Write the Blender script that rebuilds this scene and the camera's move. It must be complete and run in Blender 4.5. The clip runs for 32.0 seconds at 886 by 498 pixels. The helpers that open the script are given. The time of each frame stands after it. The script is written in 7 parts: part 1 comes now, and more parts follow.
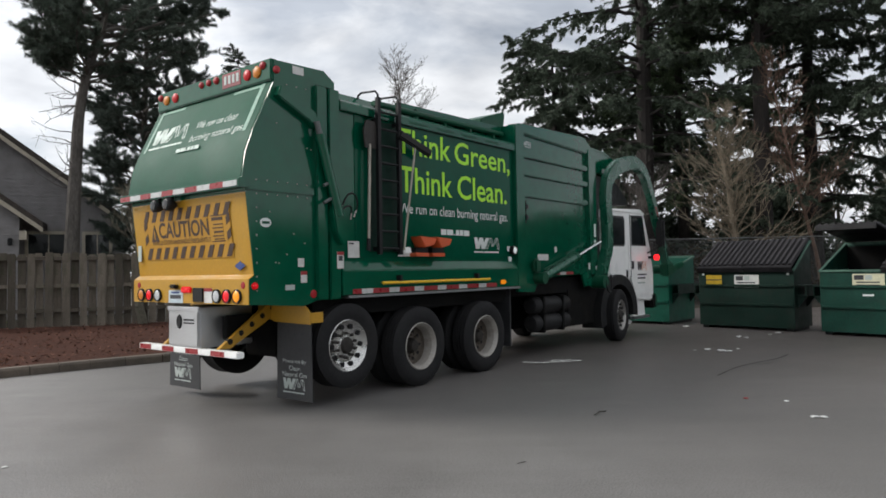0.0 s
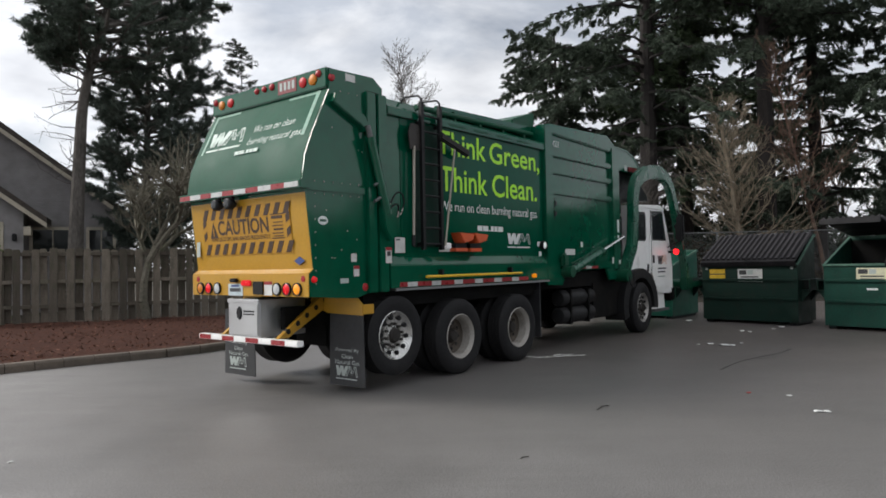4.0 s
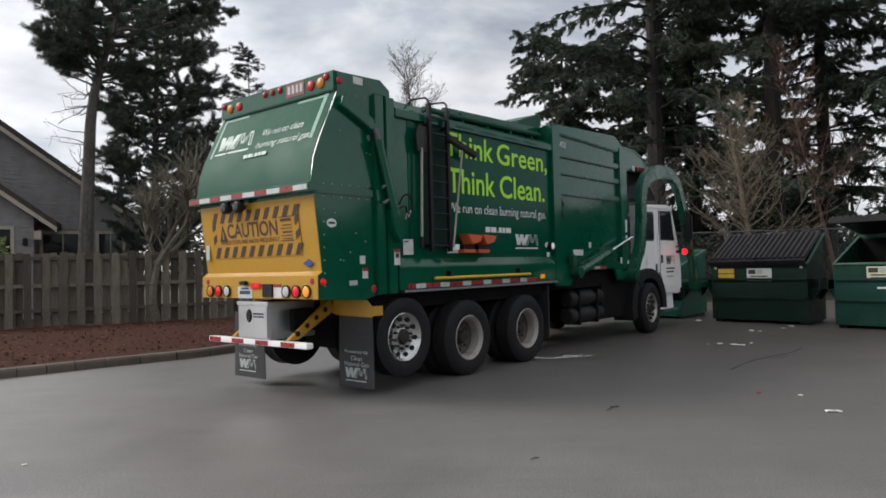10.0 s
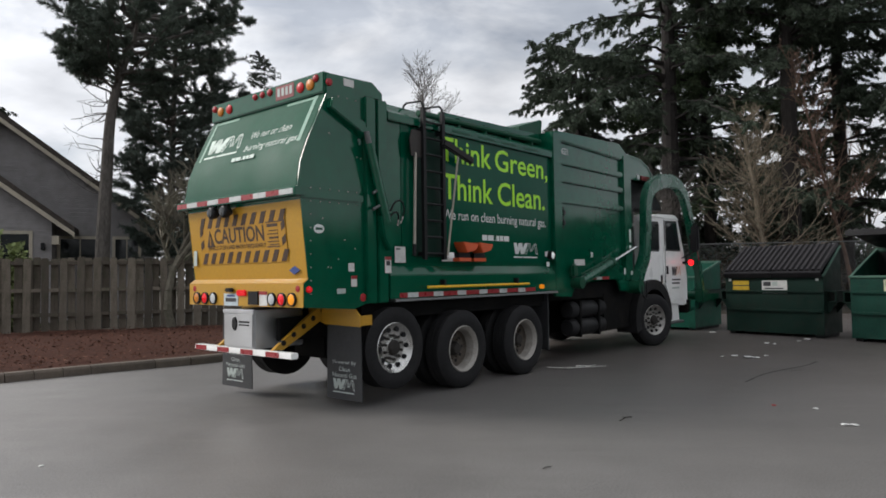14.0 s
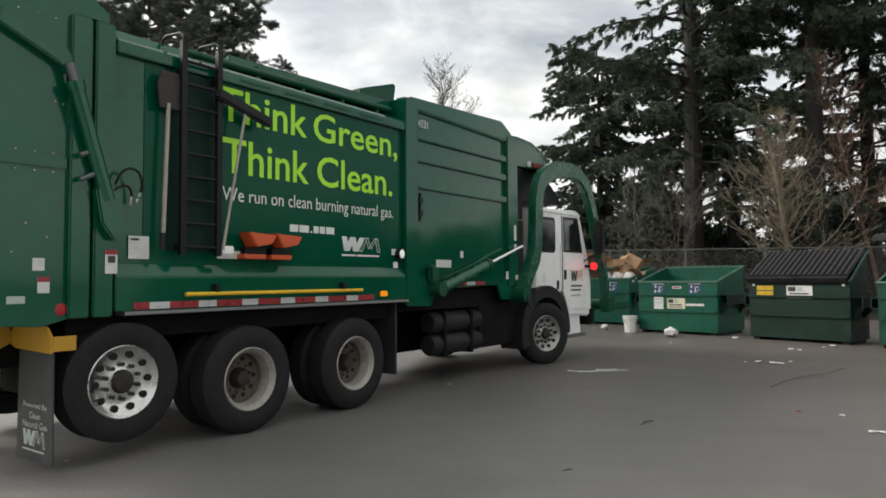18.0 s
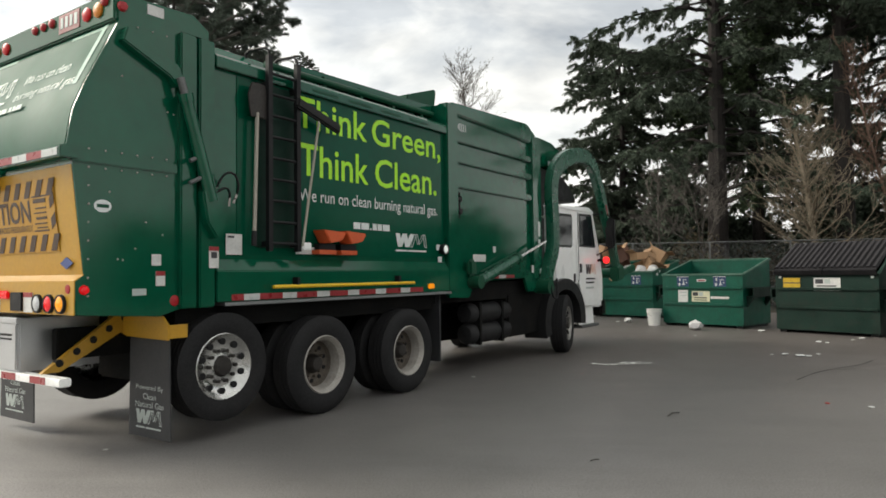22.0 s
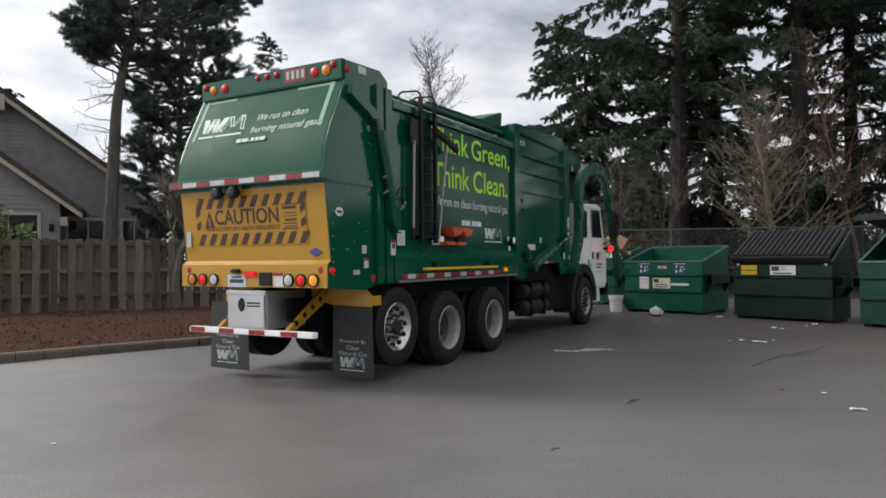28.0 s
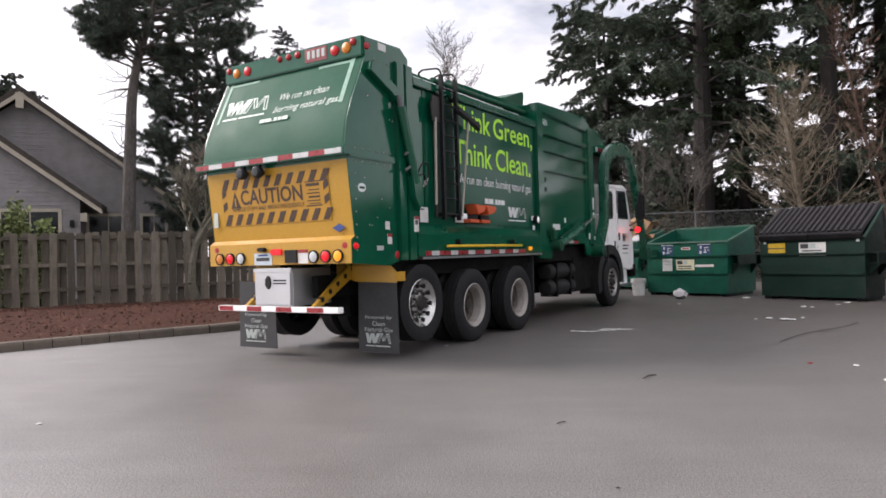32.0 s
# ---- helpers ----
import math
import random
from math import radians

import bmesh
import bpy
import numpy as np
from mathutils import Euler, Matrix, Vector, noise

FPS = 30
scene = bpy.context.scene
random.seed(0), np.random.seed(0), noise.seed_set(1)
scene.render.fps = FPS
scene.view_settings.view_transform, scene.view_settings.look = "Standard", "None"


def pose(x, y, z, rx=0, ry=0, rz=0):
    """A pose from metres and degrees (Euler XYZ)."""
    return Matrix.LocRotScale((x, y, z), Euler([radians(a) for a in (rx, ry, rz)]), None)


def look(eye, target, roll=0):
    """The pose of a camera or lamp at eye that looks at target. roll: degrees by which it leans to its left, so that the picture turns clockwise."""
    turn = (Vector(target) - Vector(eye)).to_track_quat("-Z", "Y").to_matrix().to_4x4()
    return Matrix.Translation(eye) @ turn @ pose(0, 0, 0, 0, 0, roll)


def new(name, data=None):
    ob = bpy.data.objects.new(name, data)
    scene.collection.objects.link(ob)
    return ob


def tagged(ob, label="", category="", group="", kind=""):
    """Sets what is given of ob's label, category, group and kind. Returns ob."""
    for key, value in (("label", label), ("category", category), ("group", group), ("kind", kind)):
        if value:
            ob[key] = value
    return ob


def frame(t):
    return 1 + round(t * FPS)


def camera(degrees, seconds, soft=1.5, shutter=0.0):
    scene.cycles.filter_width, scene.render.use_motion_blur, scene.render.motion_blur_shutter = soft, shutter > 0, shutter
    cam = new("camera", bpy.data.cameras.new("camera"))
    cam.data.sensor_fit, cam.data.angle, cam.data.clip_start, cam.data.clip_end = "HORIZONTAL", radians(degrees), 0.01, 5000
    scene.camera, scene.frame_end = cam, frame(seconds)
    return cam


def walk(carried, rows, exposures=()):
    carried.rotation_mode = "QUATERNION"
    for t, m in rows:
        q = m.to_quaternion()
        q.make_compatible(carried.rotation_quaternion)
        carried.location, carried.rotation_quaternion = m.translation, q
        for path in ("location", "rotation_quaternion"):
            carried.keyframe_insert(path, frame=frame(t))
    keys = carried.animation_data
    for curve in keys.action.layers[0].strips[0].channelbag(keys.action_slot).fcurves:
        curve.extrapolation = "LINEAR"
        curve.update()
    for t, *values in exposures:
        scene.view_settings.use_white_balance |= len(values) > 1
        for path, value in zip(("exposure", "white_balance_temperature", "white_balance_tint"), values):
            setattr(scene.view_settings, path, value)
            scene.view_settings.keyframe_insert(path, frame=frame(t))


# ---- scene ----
CAMERA_ROWS = [
    (0.0, 0.015, 0.016, 1.578, 0.033, 1.777, -0.967),
    (0.5, 0.029, 0.041, 1.570, -0.043, 1.743, -1.034),
    (1.0, 0.026, 0.018, 1.573, 0.169, 1.668, -1.193),
    (1.5, 0.019, 0.011, 1.573, 0.396, 1.536, -1.185),
    (2.0, 0.010, 0.002, 1.582, 0.344, 1.493, -1.235),
    (2.5, 0.031, 0.034, 1.579, 0.144, 1.467, -1.145),
    (3.0, 0.027, 0.008, 1.596, 0.171, 1.330, -1.087),
    (3.5, 0.021, 0.009, 1.585, 0.336, 1.271, -1.073),
    (5.5, 0.024, 0.013, 1.585, 0.208, 1.570, -1.157),
    (6.0, 0.011, -0.002, 1.584, 0.474, 1.340, -1.081),
    (6.5, 0.019, 0.009, 1.591, 0.518, 1.424, -1.097),
    (7.0, 0.030, -0.008, 1.596, 0.363, 1.741, -1.264),
    (7.5, 0.017, -0.018, 1.591, 0.268, 1.824, -1.249),
    (8.0, 0.013, -0.001, 1.593, 0.286, 1.760, -1.072),
    (8.5, 0.018, 0.012, 1.586, 0.510, 1.913, -0.970),
    (9.0, 0.012, -0.009, 1.591, 0.574, 1.726, -0.987),
    (9.5, 0.025, -0.014, 1.598, 0.635, 1.604, -1.441),
    (10.0, 0.007, -0.005, 1.590, 0.920, 1.429, -1.454),
    (10.5, -0.008, -0.019, 1.589, 1.420, 1.769, -1.432),
    (11.0, -0.005, -0.019, 1.594, 1.857, 1.857, -1.427),
    (11.5, -0.001, -0.029, 1.590, 2.055, 2.048, -1.244),
    (12.0, 0.005, -0.023, 1.596, 2.054, 2.185, -1.138),
    (12.5, 0.001, -0.022, 1.581, 2.111, 2.142, -1.052),
    (13.0, -0.004, -0.017, 1.578, 2.176, 2.145, -1.036),
    (13.5, -0.002, -0.022, 1.582, 1.979, 2.214, -0.865),
    (15.5, -0.032, -0.073, 1.569, 1.957, 2.208, -0.834),
    (16.0, -0.019, -0.040, 1.571, 2.092, 2.503, -0.863),
    (16.5, -0.018, -0.033, 1.565, 2.167, 2.715, -0.833),
    (17.0, -0.018, -0.034, 1.557, 2.566, 2.505, -0.737),
    (17.5, -0.017, -0.029, 1.551, 2.850, 2.490, -0.725),
    (18.0, -0.019, -0.029, 1.551, 3.609, 2.540, -0.397),
    (18.5, -0.034, -0.054, 1.544, 4.218, 2.612, -0.393),
    (19.0, -0.034, -0.066, 1.547, 4.676, 2.311, -0.621),
    (19.5, -0.040, -0.078, 1.539, 5.026, 1.896, -0.854),
    (20.0, -0.036, -0.064, 1.528, 5.200, 1.550, -0.945),
    (20.5, -0.058, -0.082, 1.533, 5.132, 1.325, -0.958),
    (21.0, -0.051, -0.078, 1.536, 5.035, 1.359, -0.776),
    (21.5, -0.054, -0.094, 1.545, 5.089, 1.731, -0.742),
    (22.0, -0.065, -0.109, 1.536, 5.382, 2.105, -0.694),
    (22.5, -0.036, -0.066, 1.534, 4.927, 2.711, -0.716),
    (23.0, -0.041, -0.044, 1.558, 4.564, 2.700, -0.615),
    (23.5, -0.030, -0.046, 1.568, 4.212, 2.732, -0.433),
    (24.0, -0.032, -0.049, 1.568, 3.975, 2.482, -0.483),
    (24.5, -0.027, -0.049, 1.568, 3.846, 2.432, -0.571),
    (25.0, -0.030, -0.044, 1.569, 3.575, 2.406, -0.553),
    (25.5, -0.026, -0.039, 1.570, 3.316, 2.229, -0.601),
    (27.5, -0.019, -0.027, 1.563, 2.439, 1.108, -0.699),
    (28.0, -0.037, -0.022, 1.565, 2.478, 0.833, -0.540),
    (28.5, -0.022, 0.021, 1.555, 2.211, 0.525, -0.624),
    (29.0, 0.019, 0.071, 1.537, 2.624, 0.400, -0.986),
    (29.5, 0.052, 0.118, 1.526, 3.075, 1.910, -2.799),
    (30.0, 0.077, 0.158, 1.509, 1.985, 2.436, -2.379),
    (30.5, 0.112, 0.211, 1.483, 3.092, 1.426, -2.724),
    (31.0, 0.121, 0.238, 1.435, 5.189, -0.395, -3.571),
    (31.5, 0.139, 0.302, 1.369, 3.821, -1.229, -2.586),
    (32.0, 0.176, 0.344, 1.312, 4.593, 0.445, -1.686),
]
TRUCK_ROWS = [
    (0.0, -3.084, 7.890, 51.64),
    (0.5, -2.970, 8.015, 51.60),
    (1.0, -2.875, 8.111, 51.59),
    (1.5, -2.796, 8.196, 51.53),
    (2.0, -2.703, 8.305, 51.44),
    (2.5, -2.617, 8.408, 51.34),
    (3.0, -2.583, 8.436, 51.29),
    (3.5, -2.583, 8.436, 51.29),
    (5.5, -2.583, 8.436, 51.29),
    (6.0, -2.583, 8.436, 51.29),
    (6.5, -2.583, 8.436, 51.29),
    (7.0, -2.583, 8.436, 51.29),
    (7.5, -2.583, 8.436, 51.29),
    (8.0, -2.583, 8.436, 51.29),
    (8.5, -2.583, 8.436, 51.29),
    (9.0, -2.583, 8.436, 51.29),
    (9.5, -2.583, 8.436, 51.29),
    (10.0, -2.583, 8.436, 51.29),
    (10.5, -2.600, 8.412, 51.28),
    (11.0, -2.635, 8.366, 51.30),
    (11.5, -2.692, 8.295, 51.38),
    (12.0, -2.741, 8.245, 51.40),
    (12.5, -2.754, 8.232, 51.38),
    (13.0, -2.754, 8.225, 51.42),
    (13.5, -2.766, 8.217, 51.39),
    (15.5, -3.530, 7.197, 52.32),
    (16.0, -3.893, 6.875, 52.54),
    (16.5, -4.222, 6.477, 53.29),
    (17.0, -4.511, 6.056, 54.45),
    (17.5, -4.770, 5.608, 55.93),
    (18.0, -5.036, 5.098, 57.65),
    (18.5, -5.296, 4.6, 59.04),
    (19.0, -5.397, 4.382, 59.71),
    (19.5, -5.396, 4.376, 59.82),
    (20.0, -5.377, 4.414, 59.77),
    (20.5, -5.314, 4.503, 59.76),
    (21.0, -5.155, 4.715, 59.93),
    (21.5, -4.909, 5.042, 60.42),
    (22.0, -4.604, 5.464, 61.12),
    (22.5, -4.247, 5.931, 61.98),
    (23.0, -3.881, 6.394, 62.76),
    (23.5, -3.564, 6.837, 63.22),
    (24.0, -3.319, 7.220, 63.41),
    (24.5, -3.156, 7.495, 63.46),
    (25.0, -3.074, 7.641, 63.44),
    (25.5, -3.042, 7.703, 63.38),
    (27.5, -2.865, 8.034, 63.16),
    (28.0, -2.827, 8.105, 63.04),
    (28.5, -2.786, 8.180, 62.99),
    (29.0, -2.751, 8.229, 63.03),
    (29.5, -2.725, 8.273, 63.12),
    (30.0, -2.693, 8.338, 63.21),
    (30.5, -2.654, 8.407, 63.23),
    (31.0, -2.633, 8.461, 63.11),
    (31.5, -2.633, 8.491, 62.96),
    (32.0, -2.634, 8.501, 62.85),
]
LENS = 66.4


def aim(x, y, z, yaw, pitch, roll):
    a, b = radians(yaw), radians(pitch)
    ahead = Vector((-math.sin(a) * math.cos(b), math.cos(a) * math.cos(b), math.sin(b)))
    eye = Vector((x, y, z))
    return look(eye, eye + ahead, roll)


cam = camera(LENS, 32.0, soft=1.7)
walk(cam, [(t, aim(*row)) for t, *row in CAMERA_ROWS],
     exposures=[(0, 0.06, 6350, 9), (6, 0.05, 6350, 10), (9, -0.02, 6350, 10), (13.5, -0.08, 6350, 10), (16, 0.03, 6350, 9), (17.2, 0.08, 6400, 8), (18.0, 0.28, 6700, 6), (19, 0.55, 6850, 5), (20.5, 0.72, 6900, 5), (22, 0.32, 6850, 6), (23, 0.08, 6500, 9), (24, -0.02, 6350, 10.5), (25.5, -0.05, 6350, 10.5), (28, 0.02, 6350, 11.5), (29, 0.08, 6450, 12), (29.8, -0.13, 6350, 10.5), (30.4, -0.1, 6350, 10.5), (31, -0.02, 6400, 12), (31.5, 0.3, 6450, 15), (32, 0.6, 6500, 18)])

# ---- sky and light ----
SUN_AZ, SUN_EL = radians(174), radians(34)      # counted from +x, the sun stands to the left behind thin cloud
world = bpy.data.worlds.new("world")
scene.world = world
world.use_nodes = True
wn, wl = world.node_tree.nodes, world.node_tree.links
wn.clear()
w_out = wn.new("ShaderNodeOutputWorld")
w_bg = wn.new("ShaderNodeBackground")
w_sky = wn.new("ShaderNodeTexSky")
w_sky.sky_type = "NISHITA"
w_sky.sun_disc = False
w_sky.sun_elevation = SUN_EL
w_sky.sun_rotation = radians(90) - SUN_AZ
w_sky.air_density, w_sky.dust_density = 1.0, 2.0
w_scale = wn.new("ShaderNodeMixRGB")
w_scale.blend_type = "MULTIPLY"
w_scale.inputs[0].default_value = 1.0
w_scale.inputs[2].default_value = (0.085, 0.085, 0.085, 1)
w_tc = wn.new("ShaderNodeTexCoord")
w_map = wn.new("ShaderNodeMapping")
w_map.inputs["Scale"].default_value = (1.5, 1.5, 3.6)
w_map.inputs["Location"].default_value = (0.35, 0.2, 0.1)
w_no = wn.new("ShaderNodeTexNoise")
w_no.inputs["Scale"].default_value = 2.3
w_no.inputs["Detail"].default_value = 7
w_no.inputs["Roughness"].default_value = 0.55
w_no.inputs["Distortion"].default_value = 0.4
w_ramp = wn.new("ShaderNodeValToRGB")
w_ramp.color_ramp.elements[0].position = 0.36
w_ramp.color_ramp.elements[0].color = (0.5, 0.5, 0.5, 1)
w_ramp.color_ramp.elements[1].position = 0.54
w_ramp.color_ramp.elements[1].color = (1, 1, 1, 1)
w_no2 = wn.new("ShaderNodeTexNoise")
w_no2.inputs["Scale"].default_value = 4.1
w_no2.inputs["Detail"].default_value = 6
w_tone = wn.new("ShaderNodeValToRGB")
w_tone.color_ramp.elements[0].position = 0.3
w_tone.color_ramp.elements[0].color = (0.66, 0.67, 0.7, 1)
w_tone.color_ramp.elements[1].position = 0.62
w_tone.color_ramp.elements[1].color = (1.0, 1.005, 1.025, 1)
# the cloud is brighter towards the veiled sun
w_dot = wn.new("ShaderNodeVectorMath")
w_dot.operation = "DOT_PRODUCT"
w_dot.inputs[1].default_value = (math.cos(SUN_AZ) * math.cos(SUN_EL), math.sin(SUN_AZ) * math.cos(SUN_EL), math.sin(SUN_EL))
w_veil = wn.new("ShaderNodeMapRange")
w_veil.interpolation_type = "SMOOTHSTEP"
w_veil.inputs[1].default_value, w_veil.inputs[2].default_value = 0.2, 0.95
w_veil.inputs[3].default_value, w_veil.inputs[4].default_value = 0.95, 1.3
wl.new(w_tc.outputs["Generated"], w_dot.inputs[0])
wl.new(w_dot.outputs["Value"], w_veil.inputs[0])
w_bright = wn.new("ShaderNodeVectorMath")
w_bright.operation = "SCALE"
wl.new(w_tone.outputs[0], w_bright.inputs[0])
wl.new(w_veil.outputs[0], w_bright.inputs["Scale"])
w_mix = wn.new("ShaderNodeMixRGB")
wl.new(w_sky.outputs[0], w_scale.inputs[1])
wl.new(w_tc.outputs["Generated"], w_map.inputs[0])
wl.new(w_map.outputs[0], w_no.inputs["Vector"])
wl.new(w_map.outputs[0], w_no2.inputs["Vector"])
wl.new(w_no.outputs[0], w_ramp.inputs[0])
wl.new(w_no2.outputs[0], w_tone.inputs[0])
wl.new(w_ramp.outputs[0], w_mix.inputs[0])
wl.new(w_scale.outputs[0], w_mix.inputs[1])
wl.new(w_bright.outputs[0], w_mix.inputs[2])
wl.new(w_mix.outputs[0], w_bg.inputs["Color"])
w_bg.inputs["Strength"].default_value = 1.0
wl.new(w_bg.outputs[0], w_out.inputs[0])

sun = new("sun", bpy.data.lights.new("sun", "SUN"))
sun.data.energy, sun.data.angle, sun.data.color = 2.6, radians(24), (1.0, 0.95, 0.88)
sun.matrix_world = look((math.cos(SUN_AZ) * math.cos(SUN_EL) * 40, math.sin(SUN_AZ) * math.cos(SUN_EL) * 40, math.sin(SUN_EL) * 40), (0, 0, 0))


# ---- materials ----
def mat(name, base, rough=0.6, metal=0.0, vary=0.25, scale=4.0, fine=60.0, bump=0.15, dirt=None, dirt_amount=0.0,
        dirt_scale=2.0, coat=0.0, emit=0.0, stretch=(1, 1, 1), per_piece=0.0, rough_vary=0.12, spec=0.5):
    m = bpy.data.materials.new(name)
    m.use_nodes = True
    n, l = m.node_tree.nodes, m.node_tree.links
    b = n["Principled BSDF"]
    b.inputs["Metallic"].default_value = metal
    b.inputs["Coat Weight"].default_value = coat
    b.inputs["Coat Roughness"].default_value = 0.12
    b.inputs["Specular IOR Level"].default_value = spec
    tc = n.new("ShaderNodeTexCoord")
    mp = n.new("ShaderNodeMapping")
    mp.inputs["Scale"].default_value = stretch
    l.new(tc.outputs["Object"], mp.inputs[0])
    big = n.new("ShaderNodeTexNoise")
    big.inputs["Scale"].default_value, big.inputs["Detail"].default_value = scale, 6
    small = n.new("ShaderNodeTexNoise")
    small.inputs["Scale"].default_value, small.inputs["Detail"].default_value = fine, 4
    l.new(mp.outputs[0], big.inputs["Vector"])
    l.new(mp.outputs[0], small.inputs["Vector"])
    add = n.new("ShaderNodeMath")
    add.operation = "ADD"
    l.new(big.outputs[0], add.inputs[0])
    l.new(small.outputs[0], add.inputs[1])
    ramp = n.new("ShaderNodeMapRange")
    ramp.inputs[1].default_value, ramp.inputs[2].default_value = 0.7, 1.3
    ramp.inputs[3].default_value, ramp.inputs[4].default_value = 1 - vary, 1 + vary
    l.new(add.outputs[0], ramp.inputs[0])
    mul = n.new("ShaderNodeVectorMath")
    mul.operation = "SCALE"
    mul.inputs[0].default_value = base
    l.new(ramp.outputs[0], mul.inputs["Scale"])
    last = mul.outputs[0]
    if per_piece:
        info = n.new("ShaderNodeObjectInfo")
        pr = n.new("ShaderNodeMapRange")
        pr.inputs[3].default_value, pr.inputs[4].default_value = 1 - per_piece, 1 + per_piece
        l.new(info.outputs["Random"], pr.inputs[0])
        mul2 = n.new("ShaderNodeVectorMath")
        mul2.operation = "SCALE"
        l.new(last, mul2.inputs[0])
        l.new(pr.outputs[0], mul2.inputs["Scale"])
        last = mul2.outputs[0]
    if dirt:
        dn = n.new("ShaderNodeTexNoise")
        dn.inputs["Scale"].default_value, dn.inputs["Detail"].default_value, dn.inputs["Roughness"].default_value = dirt_scale, 9, 0.7
        l.new(tc.outputs["Object"], dn.inputs["Vector"])
        dr = n.new("ShaderNodeMapRange")
        dr.inputs[1].default_value, dr.inputs[2].default_value = 0.5, 0.72
        dr.inputs[3].default_value, dr.inputs[4].default_value = 0.0, dirt_amount
        l.new(dn.outputs[0], dr.inputs[0])
        mx = n.new("ShaderNodeMixRGB")
        mx.inputs[2].default_value = (*dirt, 1)
        l.new(dr.outputs[0], mx.inputs[0])
        l.new(last, mx.inputs[1])
        last = mx.outputs[0]
    l.new(last, b.inputs["Base Color"])
    rr = n.new("ShaderNodeMapRange")
    rr.inputs[1].default_value, rr.inputs[2].default_value = 0.3, 0.7
    rr.inputs[3].default_value, rr.inputs[4].default_value = max(rough - rough_vary, 0.03), min(rough + rough_vary, 1)
    l.new(big.outputs[0], rr.inputs[0])
    l.new(rr.outputs[0], b.inputs["Roughness"])
    if bump:
        bp = n.new("ShaderNodeBump")
        bp.inputs["Strength"].default_value = bump
        bp.inputs["Distance"].default_value = 0.01
        l.new(add.outputs[0], bp.inputs["Height"])
        l.new(bp.outputs[0], b.inputs["Normal"])
    if emit:
        b.inputs["Emission Color"].default_value = (*base, 1)
        b.inputs["Emission Strength"].default_value = emit
    return m


GREEN = mat("truck_green", (0.0015, 0.079, 0.041), 0.11, vary=0.12, scale=1.2, fine=7, bump=0.045, coat=0.0, spec=0.5, dirt=(0.01, 0.06, 0.033), dirt_amount=0.25, dirt_scale=3, rough_vary=0.05)
GREEN_FILM = mat("green_vinyl", (0.007, 0.074, 0.042), 0.5, vary=0.1, scale=1.0, fine=14, bump=0.02, coat=0.0, dirt=(0.03, 0.08, 0.052), dirt_amount=0.25, spec=0.1)
GREEN_DARK = mat("truck_green_worn", (0.003, 0.066, 0.033), 0.45, vary=0.2, scale=3, fine=40, bump=0.06, dirt=(0.03, 0.04, 0.025), dirt_amount=0.5, spec=0.25)
GREEN_WORN = mat("arm_green", (0.006, 0.085, 0.047), 0.28, vary=0.2, scale=4, fine=40, bump=0.04, dirt=(0.05, 0.06, 0.05), dirt_amount=0.4)
GRAPHIC = mat("panel_graphic_green", (0.001, 0.068, 0.036), 0.14, vary=0.08, scale=1.0, fine=8, bump=0.03, spec=0.16, rough_vary=0.05)
LIME = mat("lime_vinyl", (0.4, 0.82, 0.03), 0.45, vary=0.05, scale=3, bump=0.0)
WHITE_VINYL = mat("white_vinyl", (0.72, 0.75, 0.74), 0.4, vary=0.06, scale=5, bump=0.0)
GREY_VINYL = mat("grey_vinyl", (0.42, 0.47, 0.45), 0.4, vary=0.06, scale=5, bump=0.0)
YELLOW = mat("yellow_paint", (0.48, 0.26, 0.02), 0.38, vary=0.08, scale=2, fine=30, bump=0.02, coat=0.1, dirt=(0.26, 0.16, 0.05), dirt_amount=0.22, dirt_scale=4)
YELLOW_BAR = mat("bright_yellow_paint", (0.75, 0.5, 0.02), 0.4, vary=0.1, bump=0.02)
SIGN_ORANGE = mat("amber_sign", (0.46, 0.235, 0.017), 0.4, vary=0.06, scale=5, bump=0.01)
SIGN_BLACK = mat("sign_black", (0.05, 0.026, 0.016), 0.5, vary=0.1, bump=0.0)
WHITE = mat("white_paint", (0.92, 0.925, 0.91), 0.35, vary=0.04, scale=2, bump=0.02, coat=0.3, dirt=(0.4, 0.39, 0.36), dirt_amount=0.3)
RED_TAPE = mat("red_reflective_tape", (0.28, 0.02, 0.025), 0.35, vary=0.12, scale=12, bump=0.02)
WHITE_TAPE = mat("white_reflective_tape", (0.52, 0.54, 0.53), 0.35, vary=0.1, scale=12, bump=0.02)
PANEL_RED = mat("dull_red_panel", (0.2, 0.02, 0.025), 0.4, vary=0.2, scale=20, bump=0.02)
SIGNAL_RED = mat("lit_signal_lamp", (0.9, 0.01, 0.015), 0.2, vary=0.1, scale=40, bump=0.02, emit=2.2)
RED_LAMP = mat("red_lamp", (0.7, 0.004, 0.01), 0.2, vary=0.1, scale=40, bump=0.02, emit=0.22)
RED_DIM = mat("red_lamp_dim", (0.45, 0.006, 0.01), 0.38, vary=0.15, scale=40, bump=0.02, emit=0.12)
RED_LENS = mat("red_lens", (0.32, 0.006, 0.012), 0.38, vary=0.2, scale=60, bump=0.05, emit=0.03)
AMBER_LAMP = mat("amber_lamp", (0.85, 0.3, 0.01), 0.2, vary=0.15, scale=60, bump=0.05, emit=0.35)
AMBER_LENS = mat("amber_lens", (0.55, 0.18, 0.012), 0.38, vary=0.2, scale=60, bump=0.05, emit=0.03)
CLEAR_LENS = mat("clear_lens", (0.55, 0.57, 0.58), 0.15, vary=0.2, scale=60, bump=0.08)
